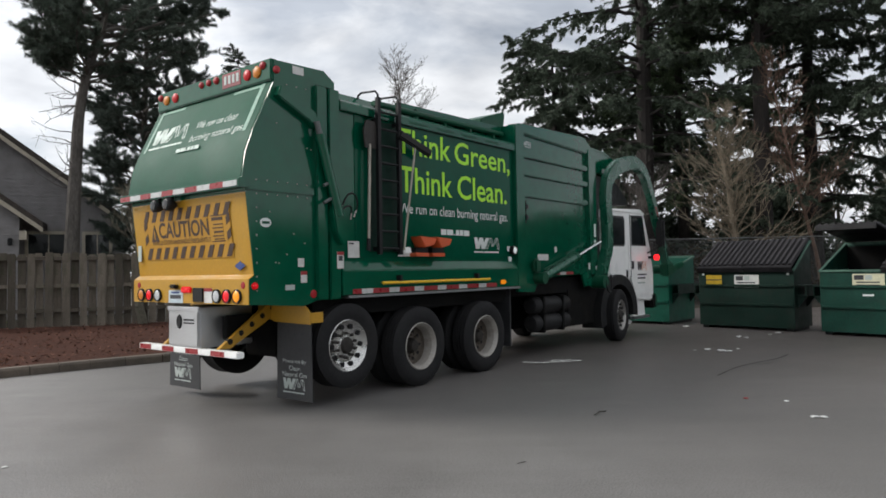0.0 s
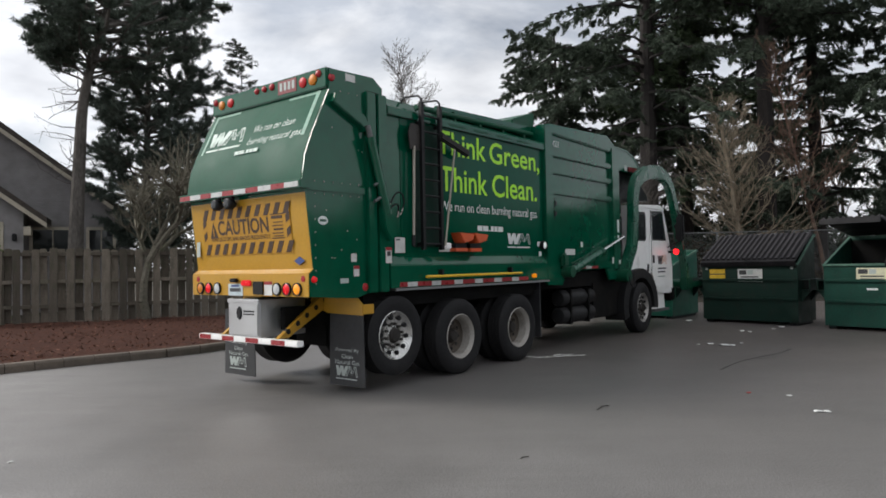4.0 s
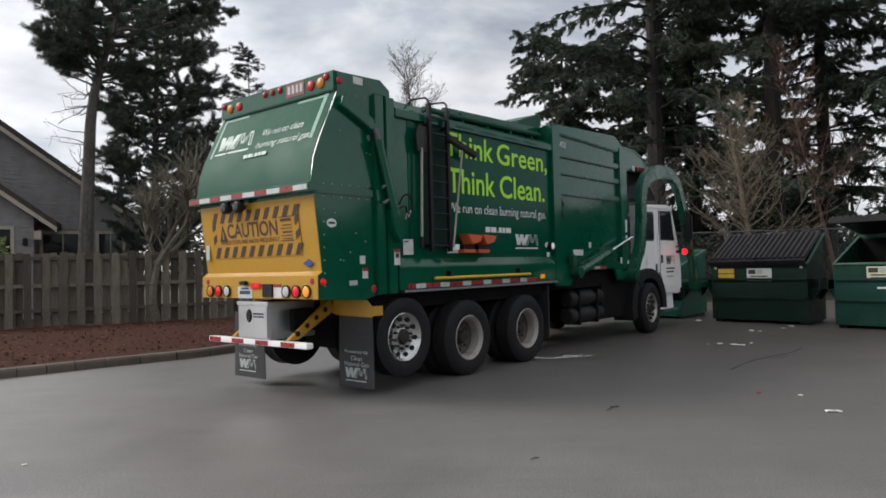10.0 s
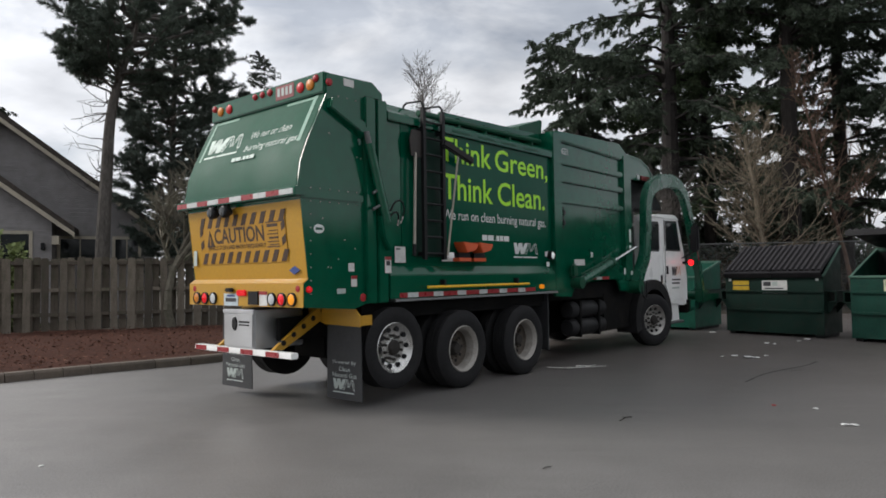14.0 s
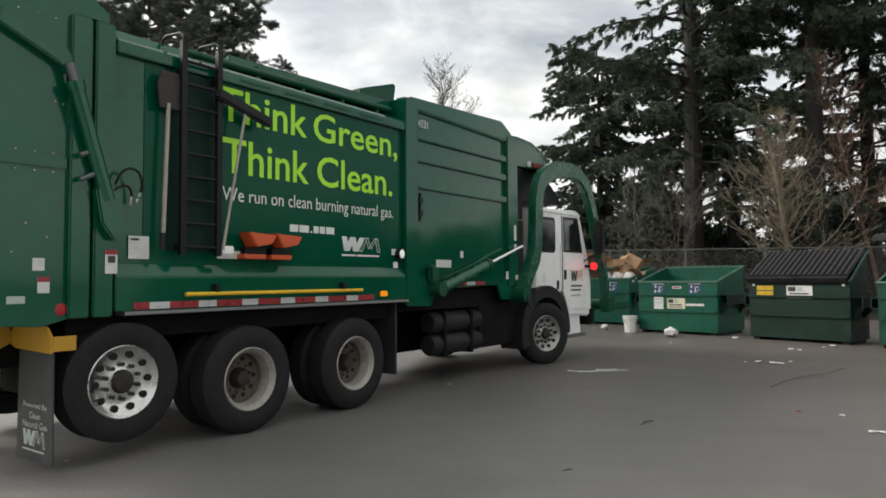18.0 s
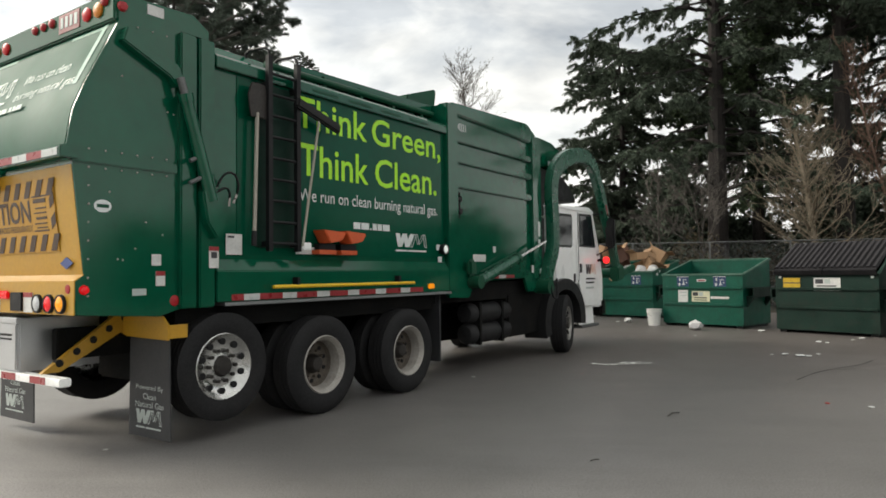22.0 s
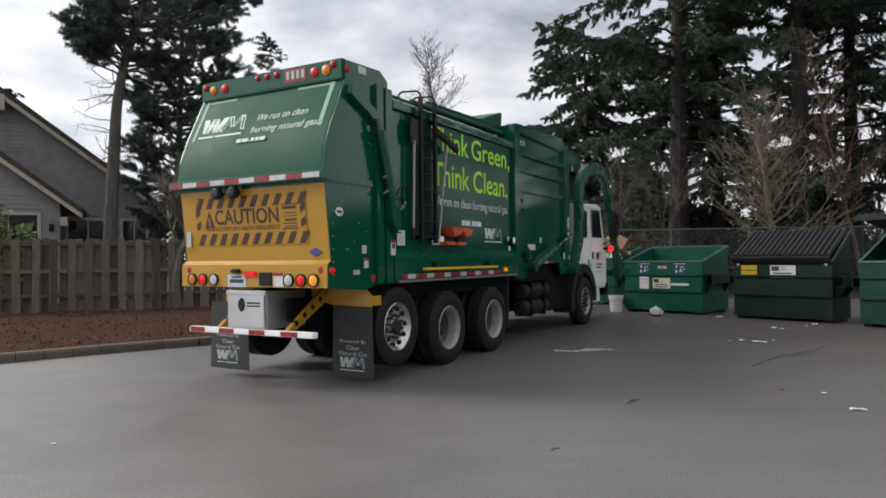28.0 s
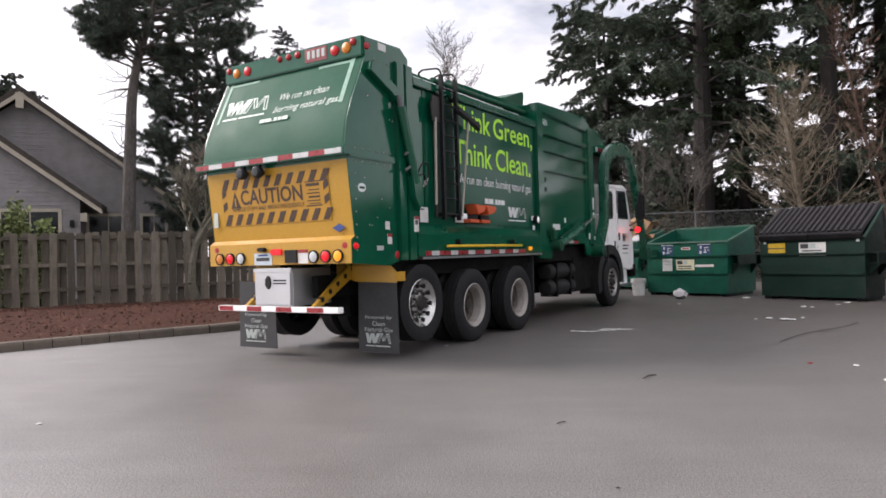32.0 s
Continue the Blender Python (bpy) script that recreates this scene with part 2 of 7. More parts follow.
SIDE_LAMP = mat("work_lamp_glass", (0.8, 0.85, 0.82), 0.15, vary=0.1, scale=50, bump=0.05, emit=0.25)
DULL_ALLOY = mat("dull_alloy", (0.36, 0.35, 0.33), 0.42, metal=0.8, vary=0.2, scale=6, bump=0.03, dirt=(0.1, 0.095, 0.09), dirt_amount=0.6, dirt_scale=5)
RUBBER = mat("tyre_rubber", (0.017, 0.017, 0.018), 0.75, vary=0.3, scale=6, fine=50, bump=0.2, dirt=(0.035, 0.032, 0.03), dirt_amount=0.4, dirt_scale=3, spec=0.2)
FLAP = mat("mudflap_rubber", (0.03, 0.031, 0.034), 0.65, vary=0.25, scale=4, bump=0.1, dirt=(0.09, 0.09, 0.09), dirt_amount=0.4)
BLACK = mat("black_steel", (0.009, 0.009, 0.01), 0.5, vary=0.3, scale=8, bump=0.08, spec=0.25)
BLACK_PLASTIC = mat("black_plastic", (0.016, 0.016, 0.017), 0.55, vary=0.25, scale=5, fine=40, bump=0.08, dirt=(0.045, 0.042, 0.04), dirt_amount=0.4, spec=0.25)
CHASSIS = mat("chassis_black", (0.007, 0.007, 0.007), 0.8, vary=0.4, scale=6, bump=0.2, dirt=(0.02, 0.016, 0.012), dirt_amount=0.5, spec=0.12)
ALLOY = mat("polished_alloy", (0.6, 0.6, 0.58), 0.26, metal=0.95, vary=0.1, scale=5, bump=0.02, dirt=(0.2, 0.19, 0.18), dirt_amount=0.35, dirt_scale=3)
RIM_GREY = mat("painted_steel_rim", (0.36, 0.34, 0.31), 0.5, metal=0.2, vary=0.25, scale=6, bump=0.08, dirt=(0.15, 0.13, 0.11), dirt_amount=0.7, dirt_scale=6)
DISC = mat("grimy_wheel_disc", (0.11, 0.092, 0.075), 0.6, metal=0.2, vary=0.3, scale=8, bump=0.1, dirt=(0.04, 0.035, 0.03), dirt_amount=0.7, dirt_scale=6)
HUB_DARK = mat("greasy_hub", (0.035, 0.031, 0.028), 0.55, metal=0.4, vary=0.4, scale=10, bump=0.15)
CHROME = mat("chrome", (0.8, 0.8, 0.8), 0.12, metal=1.0, vary=0.05, bump=0.0)
DIAMOND = mat("aluminium_box", (0.55, 0.56, 0.57), 0.4, metal=0.75, vary=0.08, scale=3, fine=90, bump=0.12)
GLASS_DARK = mat("dark_glass", (0.014, 0.017, 0.019), 0.05, vary=0.1, bump=0.0, spec=0.5)
ORANGE = mat("orange_plastic", (0.62, 0.1, 0.025), 0.5, vary=0.15, scale=8, bump=0.04, dirt=(0.2, 0.07, 0.04), dirt_amount=0.4)
WOOD_STICK = mat("grey_wood_handle", (0.36, 0.33, 0.28), 0.6, vary=0.2, scale=10, bump=0.08, stretch=(1, 1, 0.2))
PLATE = mat("number_plate", (0.5, 0.58, 0.62), 0.4, vary=0.15, scale=20, bump=0.0)
BLUE = mat("blue_label", (0.03, 0.06, 0.22), 0.4, vary=0.1, bump=0.0)
NAVY_LABEL = mat("navy_label", (0.02, 0.045, 0.12), 0.45, vary=0.15, scale=20, bump=0.0)
PAPER = mat("white_label", (0.62, 0.62, 0.6), 0.55, vary=0.15, scale=9, bump=0.02)
CREAM = mat("cream_label", (0.62, 0.6, 0.42), 0.55, vary=0.15, scale=9, bump=0.02)
YELLOW_LABEL = mat("yellow_label", (0.55, 0.36, 0.02), 0.5, vary=0.2, scale=9, bump=0.02)
INK = mat("dark_ink", (0.04, 0.04, 0.045), 0.6, vary=0.1, bump=0.0)
BIN_GREEN = mat("dumpster_green", (0.003, 0.08, 0.05), 0.42, vary=0.25, scale=3, fine=30, bump=0.06, spec=0.35, dirt=(0.01, 0.035, 0.024), dirt_amount=0.6, dirt_scale=4)
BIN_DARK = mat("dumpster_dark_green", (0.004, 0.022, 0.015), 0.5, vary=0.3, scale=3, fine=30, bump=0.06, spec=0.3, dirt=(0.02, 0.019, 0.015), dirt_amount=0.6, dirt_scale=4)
BIN_EDGE = mat("worn_steel_edge", (0.1, 0.19, 0.145), 0.5, metal=0.4, vary=0.3, scale=14, bump=0.1)
BIN_MID = mat("dumpster_weathered_green", (0.004, 0.045, 0.03), 0.5, vary=0.35, scale=3, fine=30, bump=0.06, spec=0.35, dirt=(0.02, 0.04, 0.03), dirt_amount=0.6, dirt_scale=5)
LID = mat("black_lid_plastic", (0.014, 0.0135, 0.015), 0.6, vary=0.2, scale=3, fine=30, bump=0.05, dirt=(0.055, 0.05, 0.052), dirt_amount=0.4, spec=0.2)
LID_RIB = mat("paler_lid_rib", (0.032, 0.03, 0.032), 0.65, vary=0.25, scale=4, fine=30, bump=0.05, spec=0.2)
CARD = mat("cardboard", (0.36, 0.22, 0.12), 0.8, vary=0.15, scale=6, bump=0.06, per_piece=0.25)
CARD_DARK = mat("brown_cardboard", (0.13, 0.065, 0.045), 0.8, vary=0.2, scale=6, bump=0.06, per_piece=0.3)
BAG = mat("white_bag", (0.62, 0.61, 0.6), 0.4, vary=0.15, scale=12, bump=0.3)
BUCKET = mat("white_bucket", (0.7, 0.7, 0.67), 0.45, vary=0.08, scale=8, bump=0.03)
FENCE_WOOD = mat("weathered_fence_wood", (0.14, 0.12, 0.097), 0.85, vary=0.35, scale=3, fine=40, bump=0.35, stretch=(6, 6, 0.6), dirt=(0.05, 0.075, 0.03), dirt_amount=0.6, dirt_scale=2.5, per_piece=0.42, spec=0.2)
TRIM = mat("tan_trim", (0.45, 0.4, 0.32), 0.7, vary=0.15, scale=5, bump=0.1)
SHINGLE = mat("brown_roof", (0.055, 0.045, 0.038), 0.9, vary=0.5, scale=6, fine=30, bump=0.6)
KERB = mat("kerb_concrete", (0.13, 0.105, 0.085), 0.9, vary=0.25, scale=5, bump=0.25, dirt=(0.07, 0.06, 0.05), dirt_amount=0.6, per_piece=0.12)
BARK_TRUNK = mat("tree_bark", (0.034, 0.029, 0.027), 0.95, vary=0.45, scale=5, fine=25, bump=0.9, stretch=(1, 1, 0.25))
BARK_PINE = mat("grey_pine_bark", (0.11, 0.1, 0.091), 0.95, vary=0.4, scale=5, fine=25, bump=0.8, stretch=(1, 1, 0.3), spec=0.1)
BARK_MOSS = mat("dark_mossy_bark", (0.15, 0.138, 0.11), 0.95, vary=0.35, scale=6, fine=30, bump=0.5, dirt=(0.07, 0.09, 0.035), dirt_amount=0.5, spec=0.1)
BARK_PALE = mat("pale_tan_twigs", (0.2, 0.165, 0.12), 0.95, vary=0.3, scale=6, fine=30, bump=0.3)
BARK_GREY = mat("grey_mossy_bark", (0.17, 0.15, 0.115), 0.95, vary=0.35, scale=6, fine=30, bump=0.5, dirt=(0.1, 0.12, 0.05), dirt_amount=0.5)
BARK_RED = mat("reddish_twigs", (0.17, 0.108, 0.08), 0.95, vary=0.35, scale=6, fine=30, bump=0.3)
METAL_GREY = mat("galvanised_steel", (0.16, 0.165, 0.165), 0.55, metal=0.6, vary=0.2, scale=10, bump=0.05)
LITTER = mat("paper_litter", (0.6, 0.6, 0.58), 0.7, vary=0.2, scale=12, bump=0.1)
LITTER_RED = mat("red_litter", (0.35, 0.04, 0.04), 0.6, vary=0.2, bump=0.1)
LITTER_DARK = mat("dark_litter", (0.04, 0.035, 0.03), 0.8, vary=0.3, bump=0.1)
STAIN_WHITE = mat("dried_white_spill", (0.8, 0.8, 0.76), 0.8, vary=0.2, scale=12, bump=0.1)
CRACK_SEAL = mat("crack_sealant", (0.068, 0.065, 0.063), 0.7, vary=0.3, scale=9, bump=0.1, spec=0.25)


def leaf_mat(name, base, vary=0.45):
    m = bpy.data.materials.new(name)
    m.use_nodes = True
    n, l = m.node_tree.nodes, m.node_tree.links
    b = n["Principled BSDF"]
    g = n.new("ShaderNodeNewGeometry")
    mr = n.new("ShaderNodeMapRange")
    mr.inputs[3].default_value, mr.inputs[4].default_value = 1 - vary, 1 + vary
    l.new(g.outputs["Random Per Island"], mr.inputs[0])
    tc = n.new("ShaderNodeTexCoord")
    no = n.new("ShaderNodeTexNoise")
    no.inputs["Scale"].default_value = 0.7
    l.new(tc.outputs["Object"], no.inputs["Vector"])
    m2 = n.new("ShaderNodeMath")
    m2.operation = "MULTIPLY_ADD"
    l.new(no.outputs[0], m2.inputs[0])
    m2.inputs[1].default_value = 0.9
    m2.inputs[2].default_value = 0.55
    m3 = n.new("ShaderNodeMath")
    m3.operation = "MULTIPLY"
    l.new(mr.outputs[0], m3.inputs[0])
    l.new(m2.outputs[0], m3.inputs[1])
    s = n.new("ShaderNodeVectorMath")
    s.operation = "SCALE"
    s.inputs[0].default_value = base
    l.new(m3.outputs[0], s.inputs["Scale"])
    l.new(s.outputs[0], b.inputs["Base Color"])
    b.inputs["Roughness"].default_value = 0.8
    b.inputs["Specular IOR Level"].default_value = 0.15
    return m


NEEDLES = leaf_mat("dark_needles", (0.084, 0.108, 0.078))
NEEDLES_LIGHT = leaf_mat("green_needles", (0.09, 0.125, 0.07))
PINE = leaf_mat("blue_green_pine", (0.105, 0.13, 0.105))
PINE_DARK = leaf_mat("dark_pine", (0.095, 0.118, 0.1))
SHRUB = leaf_mat("pale_shrub_leaves", (0.2, 0.24, 0.1))
UNDERBRUSH = leaf_mat("olive_brush", (0.08, 0.066, 0.043))
HILL = leaf_mat("far_wood", (0.09, 0.085, 0.065))
FAR_CONIFER = leaf_mat("far_conifer", (0.05, 0.06, 0.045))
CHIP = leaf_mat("bark_chips", (0.12, 0.062, 0.043), 0.85)


def asphalt():
    m = bpy.data.materials.new("damp_shaded_asphalt")
    m.use_nodes = True
    n, l = m.node_tree.nodes, m.node_tree.links
    b = n["Principled BSDF"]
    tc = n.new("ShaderNodeTexCoord")
    big = n.new("ShaderNodeTexNoise")
    big.inputs["Scale"].default_value, big.inputs["Detail"].default_value = 0.28, 7
    mid = n.new("ShaderNodeTexNoise")
    mid.inputs["Scale"].default_value, mid.inputs["Detail"].default_value = 1.7, 8
    fine = n.new("ShaderNodeTexVoronoi")
    fine.inputs["Scale"].default_value = 90
    grit = n.new("ShaderNodeTexNoise")
    grit.inputs["Scale"].default_value, grit.inputs["Detail"].default_value = 75, 6
    for k in (big, mid, fine, grit):
        l.new(tc.outputs["Object"], k.inputs["Vector"])
    r1 = n.new("ShaderNodeValToRGB")
    r1.color_ramp.elements[0].position, r1.color_ramp.elements[0].color = 0.32, (0.136, 0.131, 0.128, 1)
    r1.color_ramp.elements[1].position, r1.color_ramp.elements[1].color = 0.68, (0.156, 0.15, 0.147, 1)
    l.new(big.outputs[0], r1.inputs[0])
    r2 = n.new("ShaderNodeMapRange")
    r2.inputs[1].default_value, r2.inputs[2].default_value = 0.3, 0.7
    r2.inputs[3].default_value, r2.inputs[4].default_value = 0.92, 1.07
    l.new(mid.outputs[0], r2.inputs[0])
    r3 = n.new("ShaderNodeMapRange")
    r3.inputs[1].default_value, r3.inputs[2].default_value = 0.3, 0.7
    r3.inputs[3].default_value, r3.inputs[4].default_value = 0.55, 1.45
    l.new(grit.outputs[0], r3.inputs[0])
    mm = n.new("ShaderNodeMath")
    mm.operation = "MULTIPLY"
    l.new(r2.outputs[0], mm.inputs[0])
    l.new(r3.outputs[0], mm.inputs[1])
    sc = n.new("ShaderNodeVectorMath")
    sc.operation = "SCALE"
    l.new(r1.outputs[0], sc.inputs[0])
    l.new(mm.outputs[0], sc.inputs["Scale"])
    # shade painted into the colour towards the dumpsters, with a brown tint
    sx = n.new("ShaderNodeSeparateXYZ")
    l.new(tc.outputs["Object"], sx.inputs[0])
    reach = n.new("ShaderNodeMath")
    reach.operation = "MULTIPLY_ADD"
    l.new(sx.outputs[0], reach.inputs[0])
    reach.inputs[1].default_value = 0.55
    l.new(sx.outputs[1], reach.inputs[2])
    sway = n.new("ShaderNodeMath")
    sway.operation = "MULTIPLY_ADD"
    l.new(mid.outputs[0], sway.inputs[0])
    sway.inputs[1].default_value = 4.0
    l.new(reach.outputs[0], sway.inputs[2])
    bin_shade = n.new("ShaderNodeMapRange")
    bin_shade.interpolation_type = "SMOOTHSTEP"
    bin_shade.inputs[1].default_value, bin_shade.inputs[2].default_value = 8.0, 19.0
    l.new(sway.outputs[0], bin_shade.inputs[0])
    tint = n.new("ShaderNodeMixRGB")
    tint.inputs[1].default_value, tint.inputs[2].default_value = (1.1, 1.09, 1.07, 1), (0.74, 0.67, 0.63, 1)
    l.new(bin_shade.outputs[0], tint.inputs[0])
    # bright sky sheen painted into the colour, stronger to the left
    sky_sheen = n.new("ShaderNodeMapRange")
    sky_sheen.interpolation_type = "SMOOTHSTEP"
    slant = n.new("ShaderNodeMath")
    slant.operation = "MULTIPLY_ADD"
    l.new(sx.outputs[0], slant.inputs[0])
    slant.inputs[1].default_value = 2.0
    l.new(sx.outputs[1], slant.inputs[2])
    sky_sheen.inputs[1].default_value, sky_sheen.inputs[2].default_value = 2.5, -5.0
    sky_sheen.inputs[3].default_value, sky_sheen.inputs[4].default_value = 1.0, 1.8
    l.new(slant.outputs[0], sky_sheen.inputs[0])
    shaded = n.new("ShaderNodeVectorMath")
    shaded.operation = "MULTIPLY"
    l.new(sc.outputs[0], shaded.inputs[0])
    l.new(tint.outputs[0], shaded.inputs[1])
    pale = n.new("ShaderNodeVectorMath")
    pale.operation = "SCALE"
    l.new(shaded.outputs[0], pale.inputs[0])
    lie = n.new("ShaderNodeMapping")
    lie.inputs["Rotation"].default_value = (0, 0, radians(28))
    lie.inputs["Scale"].default_value = (0.35, 3.2, 1)
    l.new(tc.outputs["Object"], lie.inputs[0])
    smear = n.new("ShaderNodeTexNoise")
    smear.inputs["Scale"].default_value, smear.inputs["Detail"].default_value, smear.inputs["Roughness"].default_value = 1.6, 8, 0.65
    l.new(lie.outputs[0], smear.inputs["Vector"])
    faint = n.new("ShaderNodeMapRange")
    faint.inputs[1].default_value, faint.inputs[2].default_value = 0.35, 0.68
    faint.inputs[3].default_value, faint.inputs[4].default_value = 0.94, 1.07
    l.new(smear.outputs[0], faint.inputs[0])
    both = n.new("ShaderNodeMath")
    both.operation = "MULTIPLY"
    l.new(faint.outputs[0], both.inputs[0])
    l.new(sky_sheen.outputs[0], both.inputs[1])
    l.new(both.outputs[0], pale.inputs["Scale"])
    l.new(pale.outputs[0], b.inputs["Base Color"])
    ro = n.new("ShaderNodeMapRange")
    ro.inputs[1].default_value, ro.inputs[2].default_value = 0.38, 0.62
    ro.inputs[3].default_value, ro.inputs[4].default_value = 0.4, 0.5
    l.new(big.outputs[0], ro.inputs[0])
    l.new(ro.outputs[0], b.inputs["Roughness"])
    ha = n.new("ShaderNodeMath")
    ha.operation = "ADD"
    l.new(fine.outputs[0], ha.inputs[0])
    l.new(grit.outputs[0], ha.inputs[1])
    bp = n.new("ShaderNodeBump")
    bp.inputs["Strength"].default_value, bp.inputs["Distance"].default_value = 0.35, 0.006
    l.new(ha.outputs[0], bp.inputs["Height"])
    l.new(bp.outputs[0], b.inputs["Normal"])
    return m


def siding():
    m = bpy.data.materials.new("grey_lap_siding")
    m.use_nodes = True
    n, l = m.node_tree.nodes, m.node_tree.links
    b = n["Principled BSDF"]
    tc = n.new("ShaderNodeTexCoord")
    sx = n.new("ShaderNodeSeparateXYZ")
    l.new(tc.outputs["Object"], sx.inputs[0])
    fr = n.new("ShaderNodeMath")
    fr.operation = "MULTIPLY"
    fr.inputs[1].default_value = 6.5
    l.new(sx.outputs[2], fr.inputs[0])
    f2 = n.new("ShaderNodeMath")
    f2.operation = "FRACT"
    l.new(fr.outputs[0], f2.inputs[0])
    no = n.new("ShaderNodeTexNoise")
    no.inputs["Scale"].default_value, no.inputs["Detail"].default_value = 2.5, 8
    l.new(tc.outputs["Object"], no.inputs["Vector"])
    r = n.new("ShaderNodeMapRange")
    r.inputs[1].default_value, r.inputs[2].default_value = 0.3, 0.7
    r.inputs[3].default_value, r.inputs[4].default_value = 0.85, 1.15
    l.new(no.outputs[0], r.inputs[0])
    s = n.new("ShaderNodeVectorMath")
    s.operation = "SCALE"
    s.inputs[0].default_value = (0.25, 0.235, 0.235)
    l.new(r.outputs[0], s.inputs["Scale"])
    l.new(s.outputs[0], b.inputs["Base Color"])
    b.inputs["Roughness"].default_value = 0.75
    bp = n.new("ShaderNodeBump")
    bp.invert = True
    bp.inputs["Strength"].default_value, bp.inputs["Distance"].default_value = 0.9, 0.03
    l.new(f2.outputs[0], bp.inputs["Height"])
    l.new(bp.outputs[0], b.inputs["Normal"])
    return m


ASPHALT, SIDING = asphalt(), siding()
MULCH = mat("bark_mulch", (0.062, 0.028, 0.02), 0.95, vary=0.55, scale=6, fine=45, bump=1.0, spec=0.08)
SOIL = mat("leaf_litter_soil", (0.06, 0.05, 0.035), 0.95, vary=0.4, scale=2, fine=20, bump=0.6)


# ---- mesh helpers ----
def finish(name, me, material, parent=None, label="", smooth=None):
    if material:
        me.materials.append(material)
    if smooth:
        me.shade_smooth()
        me.set_sharp_from_angle(angle=radians(smooth))
    ob = new(name, me)
    if parent:
        ob.parent = parent
    if label:
        tagged(ob, label)
    return ob


def part(name, bm, material, parent=None, label="", smooth=None):
    me = bpy.data.meshes.new(name)
    bm.to_mesh(me)
    bm.free()
    return finish(name, me, material, parent, label, smooth)


def raw(name, verts, faces, material, parent=None, label="", smooth=None):
    me = bpy.data.meshes.new(name)
    me.from_pydata(verts, [], faces)
    me.update()
    return finish(name, me, material, parent, label, smooth)


def box(x0, x1, y0, y1, z0, z1, bevel=0.0, bm=None):
    own = bmesh.new()
    v = [own.verts.new((x, y, z)) for x in (x0, x1) for y in (y0, y1) for z in (z0, z1)]
    for f in ((0, 1, 3, 2), (4, 6, 7, 5), (0, 4, 5, 1), (2, 3, 7, 6), (0, 2, 6, 4), (1, 5, 7, 3)):
        own.faces.new([v[i] for i in f])
    if bevel:
        bmesh.ops.bevel(own, geom=own.edges[:], offset=bevel, segments=2, affect="EDGES")
    bmesh.ops.recalc_face_normals(own, faces=own.faces)
    return join(bm, own)


def join(bm, own):
    if bm is None:
        return own
    me = bpy.data.meshes.new("join")
    own.to_mesh(me)
    own.free()
    bm.from_mesh(me)
    bpy.data.meshes.remove(me)
    return bm


def prism(pts, axis, a, b, bevel=0.0, bm=None):
    """Outline in the plane across the axis: (x, z) for y, (y, z) for x, (x, y) for z."""
    own = bmesh.new()

    def put(p, q, s):
        return {"y": (p, s, q), "x": (s, p, q), "z": (p, q, s)}[axis]
    lo = [own.verts.new(put(p, q, a)) for p, q in pts]
    hi = [own.verts.new(put(p, q, b)) for p, q in pts]
    own.faces.new(lo)
    own.faces.new(hi[::-1])
    for i in range(len(pts)):
        j = (i + 1) % len(pts)
        own.faces.new([lo[i], hi[i], hi[j], lo[j]])
    bmesh.ops.recalc_face_normals(own, faces=own.faces)
    if bevel:
        bmesh.ops.bevel(own, geom=own.edges[:], offset=bevel, segments=2, affect="EDGES")
    return join(bm, own)


def cyl(p, q, r, r2=None, seg=16, bm=None, caps=True):
    own = bmesh.new()
    p, q = Vector(p), Vector(q)
    d = q - p
    m = Matrix.Translation((p + q) / 2) @ d.to_track_quat("Z", "Y").to_matrix().to_4x4()
    bmesh.ops.create_cone(own, cap_ends=caps, segments=seg, radius1=r, radius2=r if r2 is None else r2, depth=d.length, matrix=m)
    return join(bm, own)


def lathe(profile, axis="y", seg=32, bm=None):
    """profile: (radius, along the axis)."""
    own = bmesh.new()
    rings = []
    for r, s in profile:
        ring = []
        for k in range(seg):
            a = 2 * math.pi * k / seg
            u, w = r * math.cos(a), r * math.sin(a)
            ring.append(own.verts.new({"y": (u, s, w), "z": (u, w, s), "x": (s, u, w)}[axis]))
        rings.append(ring)
    for a, b in zip(rings, rings[1:]):
        for k in range(seg):
            j = (k + 1) % seg
            own.faces.new([a[k], a[j], b[j], b[k]])
    bmesh.ops.remove_doubles(own, verts=own.verts, dist=1e-5)
    bmesh.ops.recalc_face_normals(own, faces=own.faces)
    return join(bm, own)


def sweep(pts, w, h, up=(0, 1, 0), bevel=0.0, bm=None):
    """A bar of section w (across) by h (along up) through the points."""
    own = bmesh.new()
    up = Vector(up)
    pts = [Vector(p) for p in pts]
    rings = []
    for i, p in enumerate(pts):
        t = (pts[min(i + 1, len(pts) - 1)] - pts[max(i - 1, 0)]).normalized()
        side = t.cross(up).normalized()
        ww = w[i] if isinstance(w, (list, tuple)) else w
        rings.append([own.verts.new(p + side * ww / 2 * a + up * h / 2 * b) for a, b in ((-1, -1), (1, -1), (1, 1), (-1, 1))])
    for a, b in zip(rings, rings[1:]):
        for k in range(4):
            own.faces.new([a[k], a[(k + 1) % 4], b[(k + 1) % 4], b[k]])
    own.faces.new(rings[0][::-1])
    own.faces.new(rings[-1])
    bmesh.ops.recalc_face_normals(own, faces=own.faces)
    if bevel:
        sharp = [e for e in own.edges if len(e.link_faces) == 2 and e.calc_face_angle(0) > 0.8]
        bmesh.ops.bevel(own, geom=sharp, offset=bevel, segments=2, affect="EDGES")
    return join(bm, own)


def pipe(pts, r, seg=8, bm=None):
    for p, q in zip(pts, pts[1:]):
        bm = cyl(p, q, r, seg=seg, bm=bm or bmesh.new())
    return bm


